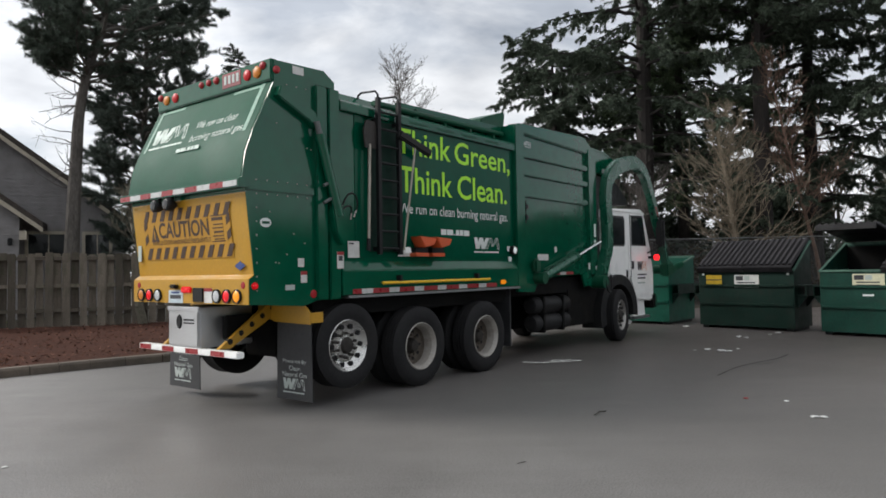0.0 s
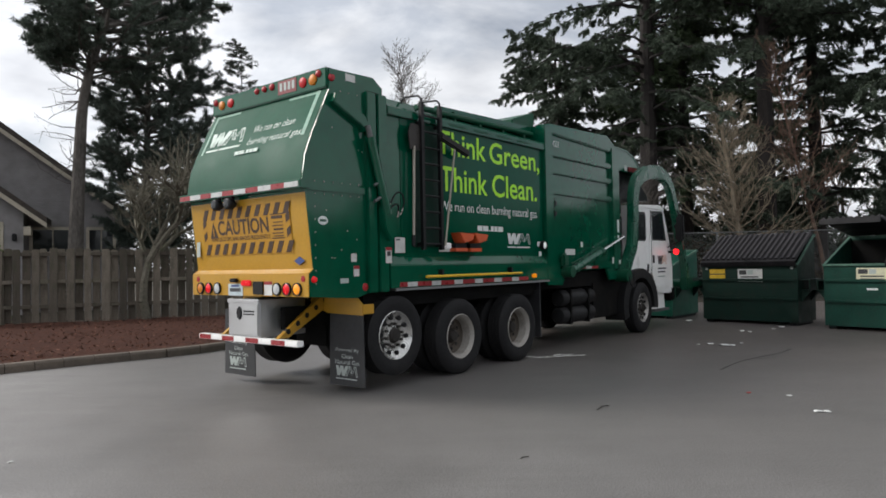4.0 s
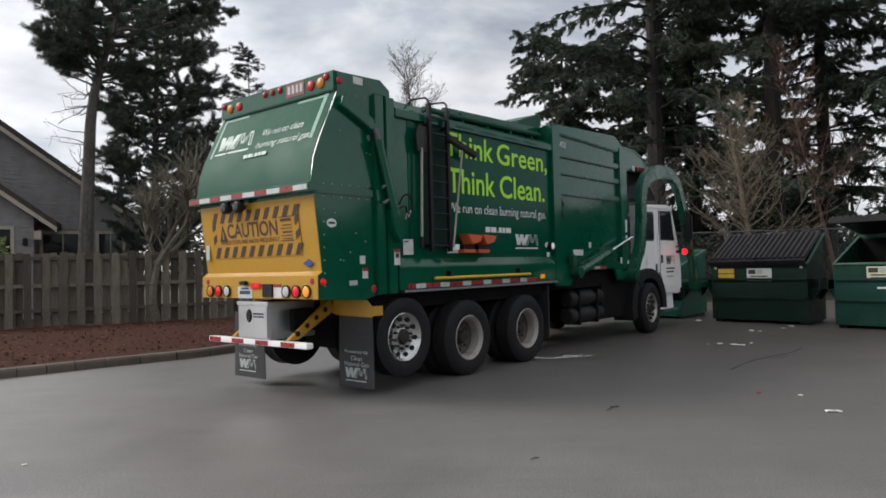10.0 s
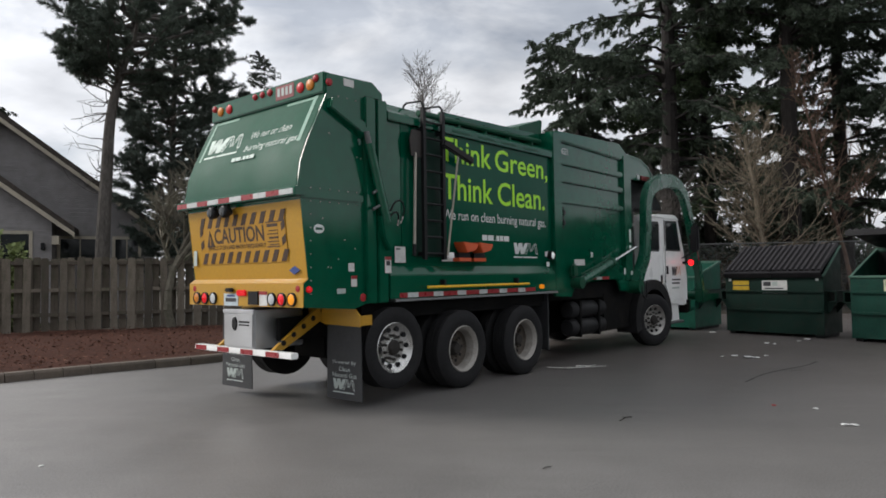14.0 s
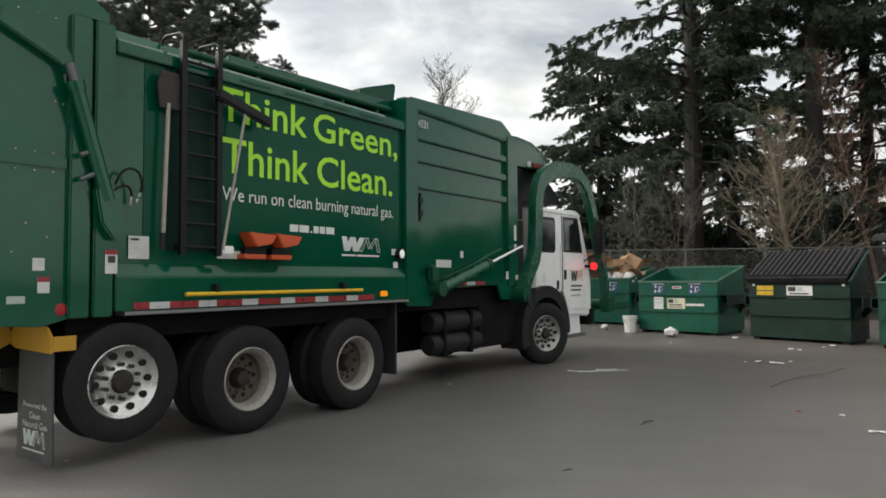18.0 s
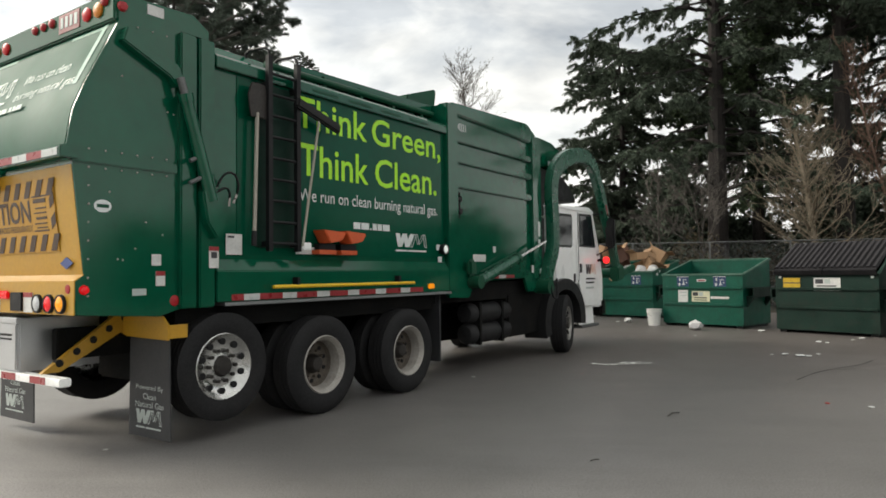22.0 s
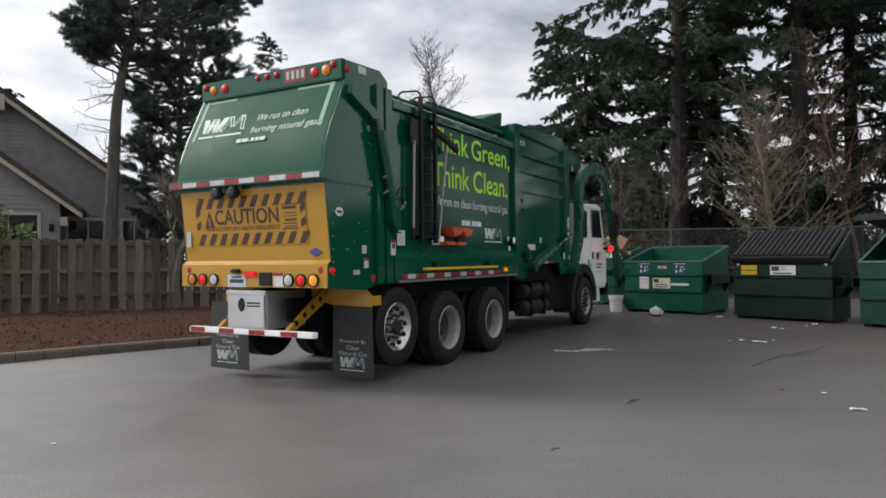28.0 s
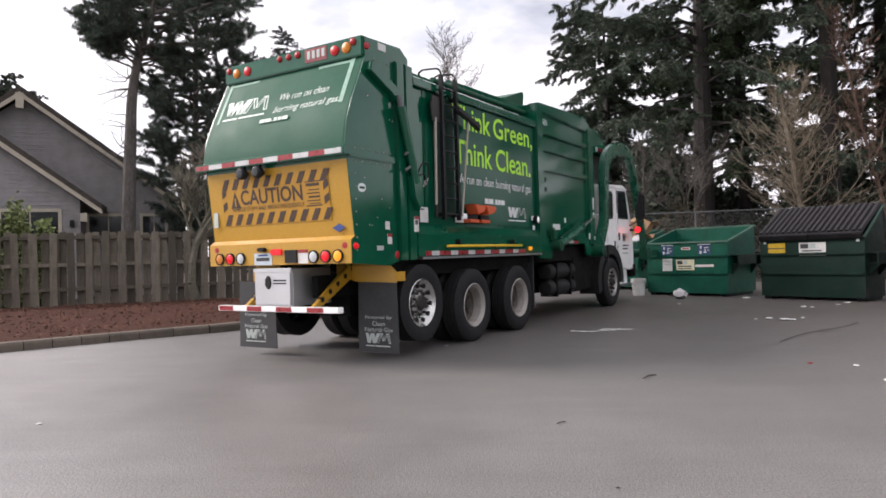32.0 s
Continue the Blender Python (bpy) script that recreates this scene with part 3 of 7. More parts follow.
def smooth_path(pts, steps=6):
    pts = [Vector(p) for p in pts]
    out = []
    for i in range(len(pts) - 1):
        p0, p1, p2, p3 = pts[max(i - 1, 0)], pts[i], pts[i + 1], pts[min(i + 2, len(pts) - 1)]
        for k in range(steps):
            t = k / steps
            out.append(0.5 * (2 * p1 + (p2 - p0) * t + (2 * p0 - 5 * p1 + 4 * p2 - p3) * t * t + (3 * p1 - p0 - 3 * p2 + p3) * t ** 3))
    return out + [pts[-1]]


def lettering(name, words, material, m, width, height, parent=None, label="", shear=0.0, bold=0.0):
    """Words in the built-in font, fitted to width and height, standing in the plane of m (x along, y up)."""
    cu = bpy.data.curves.new(name, "FONT")
    cu.body, cu.shear, cu.offset, cu.resolution_u = words, shear, bold, 3
    tmp = new("tmp", cu)
    bpy.context.view_layer.update()
    me = bpy.data.meshes.new_from_object(tmp.evaluated_get(bpy.context.evaluated_depsgraph_get()))
    bpy.data.objects.remove(tmp)
    co = np.empty(len(me.vertices) * 3)
    me.vertices.foreach_get("co", co)
    co = co.reshape(-1, 3)
    lo, hi = co.min(0), co.max(0)
    co[:, 0] = (co[:, 0] - lo[0]) / (hi[0] - lo[0]) * width
    co[:, 1] = (co[:, 1] - lo[1]) / (hi[1] - lo[1]) * height
    me.vertices.foreach_set("co", co.ravel())
    me.materials.clear()
    # each letter becomes a piece of its own; the dot of an i stays with its stem
    owner = list(range(len(me.vertices)))

    def root(i):
        while owner[i] != i:
            owner[i] = owner[owner[i]]
            i = owner[i]
        return i
    for p in me.polygons:
        for v in p.vertices[1:]:
            owner[root(v)] = root(p.vertices[0])
    spans = {}
    for p in me.polygons:
        r = root(p.vertices[0])
        xs = [co[v][0] - shear * co[v][1] * 0.9 for v in p.vertices]
        g = spans.setdefault(r, [min(xs), max(xs), []])
        g[0], g[1] = min(g[0], *xs), max(g[1], *xs)
        g[2].append(p.index)
    letters = []
    for a, b, polys in sorted(spans.values(), key=lambda g: g[0] - g[1]):
        for other in letters:
            if min(b, other[1]) - max(a, other[0]) > 0.6 * (b - a):
                other[2].extend(polys)
                break
        else:
            letters.append([a, b, list(polys)])
    out = None
    for a, b, polys in sorted(letters):
        index, faces = {}, []
        for i in polys:
            faces.append([index.setdefault(v, len(index)) for v in me.polygons[i].vertices])
        verts = [tuple(m @ Vector(co[v])) for v in index]
        out = raw(name, verts, faces, material, parent, label)
    bpy.data.meshes.remove(me)
    return out


def plate(name, x0, x1, z0, z1, y, material, parent, t=0.004, label=""):
    """A thin sheet on a wall that faces -y."""
    return part(name, box(x0, x1, y - t, y, z0, z1), material, parent, label)


def thing(name, label, category, group="", m=None, kind=""):
    ob = tagged(new(name), label, category, group, kind)
    if m is not None:
        ob.matrix_basis = m
    return ob


# ---- ground ----
def sheet(name, outline, z, material, label, category, step=None):
    bm = bmesh.new()
    bm.faces.new([bm.verts.new((x, y, z)) for x, y in outline])
    bmesh.ops.recalc_face_normals(bm, faces=bm.faces)
    for f in bm.faces:
        if f.normal.z < 0:
            f.normal_flip()
    return tagged(part(name, bm, material), label, category, kind="structure")


sheet("ground", [(-900, -900), (900, -900), (900, 900), (-900, 900)], -0.03, SOIL, "dark soil and leaf litter beyond the car park", "ground")
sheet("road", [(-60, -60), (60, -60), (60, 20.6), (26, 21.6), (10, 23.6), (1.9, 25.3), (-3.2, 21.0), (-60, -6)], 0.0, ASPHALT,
      "moist grey asphalt car park with faint stains, painted shade and sheen", "asphalt")

KERB_LINE = [(-17.0, -0.5), (-12.2, 4.7), (-9.0, 7.85), (-7.5, 9.25), (-6.62, 10.1), (-5.72, 10.95), (-4.45, 12.1), (-3.6, 13.9), (-3.1, 16.5), (-3.0, 20.8)]
FENCE_A, FENCE_B = Vector((-22.0, 11.87)), Vector((1.0, 22.3))
FENCE_DIR = (FENCE_B - FENCE_A).normalized()


def bark_bed():
    """Mulch bed between kerb and fence, slightly heaped, as one uneven sheet."""
    kerb = smooth_path([(x, y, 0) for x, y in KERB_LINE], 8)
    verts, faces, cols = [], [], 14
    for i, k in enumerate(kerb):
        s = i / (len(kerb) - 1)
        f = FENCE_A + (Vector((-2.6, 20.67)) - FENCE_A) * s
        f = f + Vector((-FENCE_DIR.y, FENCE_DIR.x)) * 0.5
        for c in range(cols + 1):
            u = c / cols
            x, y = k.x * (1 - u) + f.x * u, k.y * (1 - u) + f.y * u
            z = 0.1 + 0.08 * u + 0.05 * math.sin(math.pi * u) + 0.05 * noise.noise((x * 0.9, y * 0.9, 0)) * min(1, c)
            verts.append((x, y, z))
    for i in range(len(kerb) - 1):
        for c in range(cols):
            a = i * (cols + 1) + c
            faces.append((a, a + 1, a + cols + 2, a + cols + 1))
    return tagged(raw("mulch_bed", verts, faces, MULCH, smooth=60), "reddish brown bark mulch bed along the fence", "mulch bed", kind="structure")


bark_bed()


def kerb_line():
    top = thing("kerb", "low weathered concrete kerb edging the bark bed", "kerb", kind="structure")
    pts = smooth_path([(x, y, 0) for x, y in KERB_LINE], 3)
    for p, q in zip(pts, pts[1:]):
        d = (q - p)
        n = Vector((-d.y, d.x, 0)).normalized()
        e = d.normalized() * 0.006
        bm = bmesh.new()
        prof = [(-0.09, -0.02), (-0.085, 0.1), (-0.06, 0.135), (0.07, 0.14), (0.07, -0.02)]
        lo = [bm.verts.new(p + e + n * a + Vector((0, 0, b))) for a, b in prof]
        hi = [bm.verts.new(q - e + n * a + Vector((0, 0, b))) for a, b in prof]
        bm.faces.new(lo)
        bm.faces.new(hi[::-1])
        for i in range(5):
            bm.faces.new([lo[i], hi[i], hi[(i + 1) % 5], lo[(i + 1) % 5]])
        bmesh.ops.recalc_face_normals(bm, faces=bm.faces)
        part("kerbstone", bm, KERB, top)


kerb_line()


# ---- board fence ----
def board_fence():
    top = thing("board_fence", "weathered grey shadowbox board fence with moss", "fence", kind="structure")
    rnd = random.Random(3)
    n = Vector((FENCE_DIR.y, -FENCE_DIR.x))
    length = (FENCE_B - FENCE_A).length
    meshes = []
    for k in range(5):
        w, h = 0.166 + 0.006 * k, 1.88 + 0.012 * rnd.uniform(-1, 1)
        bm = prism([(-w / 2, 0), (w / 2, 0), (w / 2, h - 0.03), (w / 2 - 0.025, h), (-w / 2 + 0.025, h), (-w / 2, h - 0.03)], "y", -0.011, 0.011)
        me = bpy.data.meshes.new("board")
        bm.to_mesh(me)
        bm.free()
        me.materials.append(FENCE_WOOD)
        meshes.append(me)
    ang = math.degrees(math.atan2(FENCE_DIR.y, FENCE_DIR.x))
    pitch, i, s = 0.195, 0, 0.0
    while s < length:
        side = 1 if i % 2 == 0 else -1
        c = FENCE_A + FENCE_DIR * s + n * (0.055 * side)
        ob = new("board", meshes[rnd.randrange(5)])
        ob.parent = top
        ob.matrix_basis = pose(c.x, c.y, 0.2 + rnd.uniform(-0.03, 0.03), 0, rnd.uniform(-1.0, 1.0), ang)
        s += pitch + rnd.uniform(0.0, 0.02)
        i += 1
    for z in (0.42, 1.05, 1.75):
        c = FENCE_A + FENCE_DIR * (length / 2)
        ob = part("rail", box(-length / 2, length / 2, -0.043, 0.043, z - 0.045, z + 0.045), FENCE_WOOD, top)
        ob.matrix_basis = pose(c.x, c.y, 0.2, 0, 0, ang)
    k = 0.0
    while k < length:
        c = FENCE_A + FENCE_DIR * k
        ob = part("post", box(-0.045, 0.045, -0.042, 0.042, 0, 1.82), FENCE_WOOD, top)
        ob.matrix_basis = pose(c.x, c.y, 0.2, 0, 0, ang)
        k += 2.4


board_fence()


# ---- chain-link fence ----
def chain_link():
    top = thing("chain_link_fence", "grey chain-link fence with a thin top rail behind the dumpsters", "fence", kind="structure")
    a, b, h = Vector((1.9, 25.6)), Vector((25.7, 22.7)), 2.47
    d = b - a
    n = 9
    for i in range(n + 1):
        p = a + d * i / n
        part("post", cyl((p.x, p.y, 0), (p.x, p.y, h), 0.03, seg=10), METAL_GREY, top)
    part("top_rail", cyl((a.x, a.y, h), (b.x, b.y, h), 0.022, seg=8), METAL_GREY, top)
    verts, faces = [], []
    u, length = d.normalized(), d.length

    def strand(s0, z0, s1, z1):
        w, k = 0.0022, len(verts)
        for s, z in ((s0, z0), (s1, z1)):
            p = a + u * s
            verts.extend([(p.x, p.y - w, z), (p.x, p.y, z + w * 2), (p.x, p.y + w, z)])
        for i in range(3):
            j = (i + 1) % 3
            faces.append((k + i, k + j, k + 3 + j, k + 3 + i))
    s = -h
    while s < length:
        lo, hi = max(s, 0), min(s + h, length)
        if hi > lo:
            strand(lo, lo - s, hi, hi - s)
            strand(lo, h - (lo - s), hi, h - (hi - s))
        s += 0.085
    tagged(raw("mesh", verts, faces, METAL_GREY, top), kind="stuff")


chain_link()


# ---- house ----
HOUSE = Matrix.Diagonal((1, 1, 1.018, 1)) @ Matrix.Translation((-16.0, 24.4, 0)) @ pose(0, 0, 0, 0, 0, math.degrees(math.atan2(0.431, 0.902)))


def house():
    top = thing("house", "dark grey lap-sided house with gables and tan trim", "house", m=HOUSE)
    # x along the facade, y away from it; main gable
    ax, az, ex, ez = -1.2, 7.45, 4.55, 3.15
    lx = ax - (ex - ax)
    part("gable_wall", prism([(lx + 0.5, 0), (ex - 0.4, 0), (ex - 0.4, ez + 0.2), (ax, az - 0.12), (lx + 0.5, ez + 0.2)], "y", 0.03, 9.0), SIDING, top)

    def lap_boards(y, x_at, z1, holes):
        """Lapped boards in front of a wall; x_at(z) gives the wall's ends, holes are windows (x0, x1, z0, z1)."""
        z = 1.5
        while z < z1:
            x0, x1 = x_at(z + 0.16)
            cuts = [(x0, x1)]
            for a, b, c, d in holes:
                if z + 0.16 > c and z < d:
                    cuts = [q for p, r in cuts for q in ((p, min(r, a)), (max(p, b), r)) if q[1] - q[0] > 0.02]
            for p, r in cuts:
                if r - p > 0.05:
                    part("siding_board", prism([(y - 0.03, z), (y, z), (y, z + 0.16), (y - 0.006, z + 0.16)], "x", p, r), SIDING, top)
            z += 0.152
    lap_boards(0.03, lambda z: (max(-3.4, ax - (az - 0.12 - z) / (az - 0.12 - ez - 0.2) * (ex - 0.4 - ax)), ex - 0.4 if z < ez + 0.2 else ax + (az - 0.12 - z) / (az - 0.12 - ez - 0.2) * (ex - 0.4 - ax)), az - 0.5,
               [(0.79, 2.31, 2.1, 3.1), (2.64, 3.66, 2.1, 3.1)])
    for side in (-1, 1):
        e = ex if side > 0 else lx
        part("roof", prism([(ax, az), (e, ez), (e, ez + 0.2), (ax, az + 0.22)], "y", -0.45, 9.4), SHINGLE, top, "brown composition shingle roof slope")
        part("barge_board", prism([(ax, az - 0.17), (e, ez - 0.15), (e, ez - 0.004), (ax, az - 0.004)], "y", -0.46, -0.4), TRIM, top, "tan painted barge board")
    part("king_post", box(ax - 0.13, ax + 0.13, -0.5, -0.4, az - 0.6, az - 0.05), TRIM, top)
    # lower gable in front
    bx, bz, cx, cz = -5.2, 8.2, 1.5, 3.15
    part("front_wing", prism([(bx - 5, 0), (cx - 0.75, 0), (cx - 0.75, cz + 0.45), (bx, bz - 0.15), (bx - 5, 4.0)], "y", -1.2, -0.004), SIDING, top)
    part("wing_roof", prism([(bx, bz), (cx, cz), (cx, cz + 0.2), (bx, bz + 0.22)], "y", -1.65, 0.0), SHINGLE, top, "brown shingle roof of the front wing")
    part("wing_barge_board", prism([(bx, bz - 0.2), (cx, cz - 0.17), (cx, cz - 0.004), (bx, bz - 0.004)], "y", -1.66, -1.6), TRIM, top, "tan painted barge board")
    part("bracket", box(cx - 0.7, cx - 0.48, -1.66, -1.2, cz - 0.42, cz - 0.12), TRIM, top)

    def window(x0, x1, z0, z1, y):
        w = part("window", box(x0, x1, y - 0.02, y + 0.05, z0, z1), GLASS_DARK, top, "dark window pane in tan trim")
        t = 0.11
        for k, (a, b, c, d) in enumerate(((x0 - t, x1 + t, z1, z1 + t), (x0 - t, x1 + t, z0 - t, z0), (x0 - t, x0, z0, z1), (x1, x1 + t, z0, z1))):
            part("frame", box(a, b, y - 0.06, y + 0.02, c, d), TRIM, w)
        part("mullion", box((x0 + x1) / 2 - 0.02, (x0 + x1) / 2 + 0.02, y - 0.04, y, z0, z1), TRIM, w)
    window(-1.7, 0.05, 1.6, 3.1, -1.2)
    lap_boards(-1.2, lambda z: (bx - 1.0, cx - 0.75 if z < cz + 0.45 else bx + (bz - 0.15 - z) / (bz - 0.6 - cz) * (cx - 0.75 - bx)), bz - 1.2, [(-1.81, 0.16, 1.5, 3.2)])
    window(0.9, 2.2, 2.2, 3.0, 0.0)
    window(2.75, 3.55, 2.2, 3.0, 0.0)
    part("wall_lamp", box(0.42, 0.55, -1.36, -1.2, 2.55, 2.8, 0.02), BLACK, top)
    part("roof_vent", cyl((ax - 0.25, 2.5, az - 0.4), (ax - 0.25, 2.5, az + 0.62), 0.06), BLACK, top)


house()


# ---- dumpsters ----
def dumpster(name, label, at, ang, W=2.3, D=1.5, HF=1.38, HB=1.72, body=BIN_GREEN):
    top = thing(name, label, "dumpster", "front-load dumpsters", m=pose(at[0], at[1], 0, 0, 0, ang))
    t, z0 = 0.03, 0.07
    bm = prism([(0, z0), (D, z0), (D, HB), (D - t, HB - 0.01), (D - t, z0 + t), (t, z0 + t), (t, HF), (0, HF)], "x", 0.0, W)
    for x in (0, W - t):
        prism([(t, z0 + t), (D - t, z0 + t), (D - t, HB - 0.01), (t, HF)], "x", x, x + t, bm=bm)
    part("body", bm, body, top)
    for z, h in ((0.55, 0.03), (0.98, 0.03)):
        part("rib", box(0.02, W - 0.02, -0.045, -0.001, z, z + h * 2, 0.012), body, top)
    part("top_rim", box(-0.02, W + 0.02, -0.03, 0.032, HF - 0.03, HF + 0.015, 0.008), BIN_EDGE, top, "scuffed steel front rim")
    for x in (-0.03, W - 0.03):
        part("side_rim", prism([(0.04, HF - 0.025), (D, HB - 0.03), (D, HB + 0.015), (0.04, HF + 0.015)], "x", x + 0.008, x + 0.05), BIN_EDGE, top)
    part("back_rim", box(-0.03, W + 0.03, D - 0.03, D + 0.03, HB - 0.05, HB + 0.02, 0.01), BIN_EDGE, top)
    for x0, x1 in ((-0.2, -0.002), (W + 0.002, W + 0.2)):
        bm = box(x0, x1, 0.15, D - 0.15, 0.78, 0.8)
        box(x0, x1, 0.15, D - 0.15, 1.0, 1.02, bm=bm)
        a = x0 if x0 < 0 else x1 - 0.02
        box(a, a + 0.02, 0.15, D - 0.15, 0.801, 0.999, bm=bm)
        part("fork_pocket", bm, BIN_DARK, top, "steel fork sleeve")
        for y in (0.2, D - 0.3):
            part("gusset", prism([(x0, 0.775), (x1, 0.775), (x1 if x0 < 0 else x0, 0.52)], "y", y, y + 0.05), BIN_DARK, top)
    for x in (0.05, W - 0.2):
        part("foot", box(x, x + 0.15, 0.05, D - 0.05, 0.0, z0), BLACK, top)
    return top


def lid(parent, W, D, HF, HB, y0, flap, tilt=0.0, ribs=9):
    """One ribbed plastic lid hinged at the back edge; flap 0 or 1, each half the width."""
    w = W / 2 - 0.015
    run = math.hypot(D + 0.12, HB - HF)
    bm = box(0, w, -run, 0, 0.0, 0.035, 0.01)
    box(0.0, w, -run - 0.01, -run + 0.03, -0.09, 0.03, 0.008, bm=bm)
    ob = part("lid", bm, LID, parent, "black ribbed plastic lid")
    for i in range(ribs):
        x = 0.05 + (w - 0.1) * i / (ribs - 1)
        part("rib", prism([(x - 0.045, 0.036), (x - 0.025, 0.08), (x + 0.025, 0.08), (x + 0.045, 0.036)], "y", -run + 0.08, -0.05), LID_RIB, ob)
    for x in (0.12, w - 0.2):
        part("hinge", cyl((x, 0.0, 0.01), (x + 0.1, 0.0, 0.01), 0.03, seg=10), METAL_GREY, ob)
    slope = math.degrees(math.atan2(HB - HF, D + 0.12))
    ob.matrix_basis = pose(flap * W / 2 + 0.0075, D + 0.02, HB + 0.03, slope + tilt, 0, 0)
    return ob


def label_sheet(parent, x0, x1, z0, z1, material, bars=(), name="label", y=-0.006, words=""):
    s = part(name, box(x0, x1, y, y + 0.004, z0, z1), material, parent, words)
    for a, b, c, d, m in bars:
        part("print_bar", box(x0 + (x1 - x0) * a, x0 + (x1 - x0) * b, y - 0.002, y, z0 + (z1 - z0) * c, z0 + (z1 - z0) * d), m, s)
    return s


BIN_ANG = -42.5
LABEL_BARS = [(0.06, 0.36, 0.55, 0.9, INK), (0.4, 0.62, 0.55, 0.9, GREY_VINYL), (0.12, 0.85, 0.32, 0.42, INK), (0.12, 0.85, 0.12, 0.2, INK)]
POSTER_BARS = [(0.0, 1.0, 0.95, 1.0, PAPER), (0.0, 1.0, 0.0, 0.05, PAPER), (0.2, 0.32, 0.6, 0.85, PAPER), (0.5, 0.85, 0.66, 0.72, PAPER), (0.15, 0.3, 0.15, 0.4, PAPER), (0.45, 0.7, 0.22, 0.32, PAPER), (0.55, 0.62, 0.32, 0.6, PAPER), (0.75, 0.9, 0.4, 0.46, PAPER)]

bin_open = dumpster("dumpster", "bright green open-top steel dumpster with paper notices", (4.13, 18.74), BIN_ANG, W=2.17, D=1.6, HF=1.36, HB=1.75)
label_sheet(bin_open, 0.42, 0.75, 1.02, 1.3, NAVY_LABEL, POSTER_BARS, "notice", words="navy and white notice")
label_sheet(bin_open, 1.42, 1.75, 1.02, 1.3, NAVY_LABEL, POSTER_BARS, "notice", words="navy and white notice")
label_sheet(bin_open, 0.98, 1.22, 1.17, 1.23, WHITE_VINYL, [(0.1, 0.9, 0.2, 0.8, RED_TAPE)], "sticker")
label_sheet(bin_open, 0.45, 0.72, 0.63, 0.95, PAPER, [(0.15, 0.85, 0.75, 0.85, GREY_VINYL), (0.15, 0.85, 0.5, 0.56, GREY_VINYL)], "paper_notice", words="faded paper notice")
label_sheet(bin_open, 0.83, 1.32, 0.65, 0.92, CREAM, LABEL_BARS, words="cream label with dark print")
label_sheet(bin_open, 1.34, 1.82, 0.73, 0.79, PAPER, (), "sticker")

bin_shut = dumpster("dumpster", "dark green dumpster shut under black ribbed lids", (6.22, 16.5), -47.0, W=2.17, D=1.05, HF=1.37, HB=2.02, body=BIN_DARK)
for k in (0, 1):
    lid(bin_shut, 2.17, 1.05, 1.37, 2.02, 0, k)
label_sheet(bin_shut, 0.18, 0.56, 1.02, 1.26, YELLOW_LABEL, [(0, 1, 0.46, 0.56, INK)], words="yellow warning label")
label_sheet(bin_shut, 0.86, 1.42, 0.97, 1.26, PAPER, LABEL_BARS, words="white label with dark print")
for x in (0.08, 2.02):
    label_sheet(bin_shut, x, x + 0.06, 1.25, 1.3, WHITE_VINYL, (), "reflector")

bin_lid = dumpster("dumpster", "green dumpster with its black lid propped open", (7.94, 14.31), -50.0, W=2.3, D=1.5, HF=1.34, HB=1.93, body=BIN_MID)
lid(bin_lid, 2.3, 1.5, 1.34, 1.93, 0, 0, -30)
lid(bin_lid, 2.3, 1.5, 1.34, 1.93, 0, 1)
# black inner sheets stand in for the shade under the propped lid
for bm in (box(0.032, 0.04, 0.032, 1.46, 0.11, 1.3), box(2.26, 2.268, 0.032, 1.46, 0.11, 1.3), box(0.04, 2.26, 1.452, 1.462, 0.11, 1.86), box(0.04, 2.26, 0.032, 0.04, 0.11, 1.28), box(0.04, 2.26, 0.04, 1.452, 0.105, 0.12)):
    part("shade_lining", bm, CHASSIS, bin_lid, "black sheets standing in for shade inside")
label_sheet(bin_lid, 0.62, 1.2, 1.0, 1.27, CREAM, LABEL_BARS, words="cream label with dark print")
label_sheet(bin_lid, 0.8, 1.0, 0.82, 0.86, WHITE_VINYL, (), "sticker")

bin_full = dumpster("dumpster", "green dumpster heaped with flattened cardboard boxes", (2.75, 22.65), BIN_ANG, W=2.2, D=1.6, HF=1.45, HB=1.8)
label_sheet(bin_full, 1.45, 1.8, 1.02, 1.32, NAVY_LABEL, POSTER_BARS, "notice", words="navy and white notice")


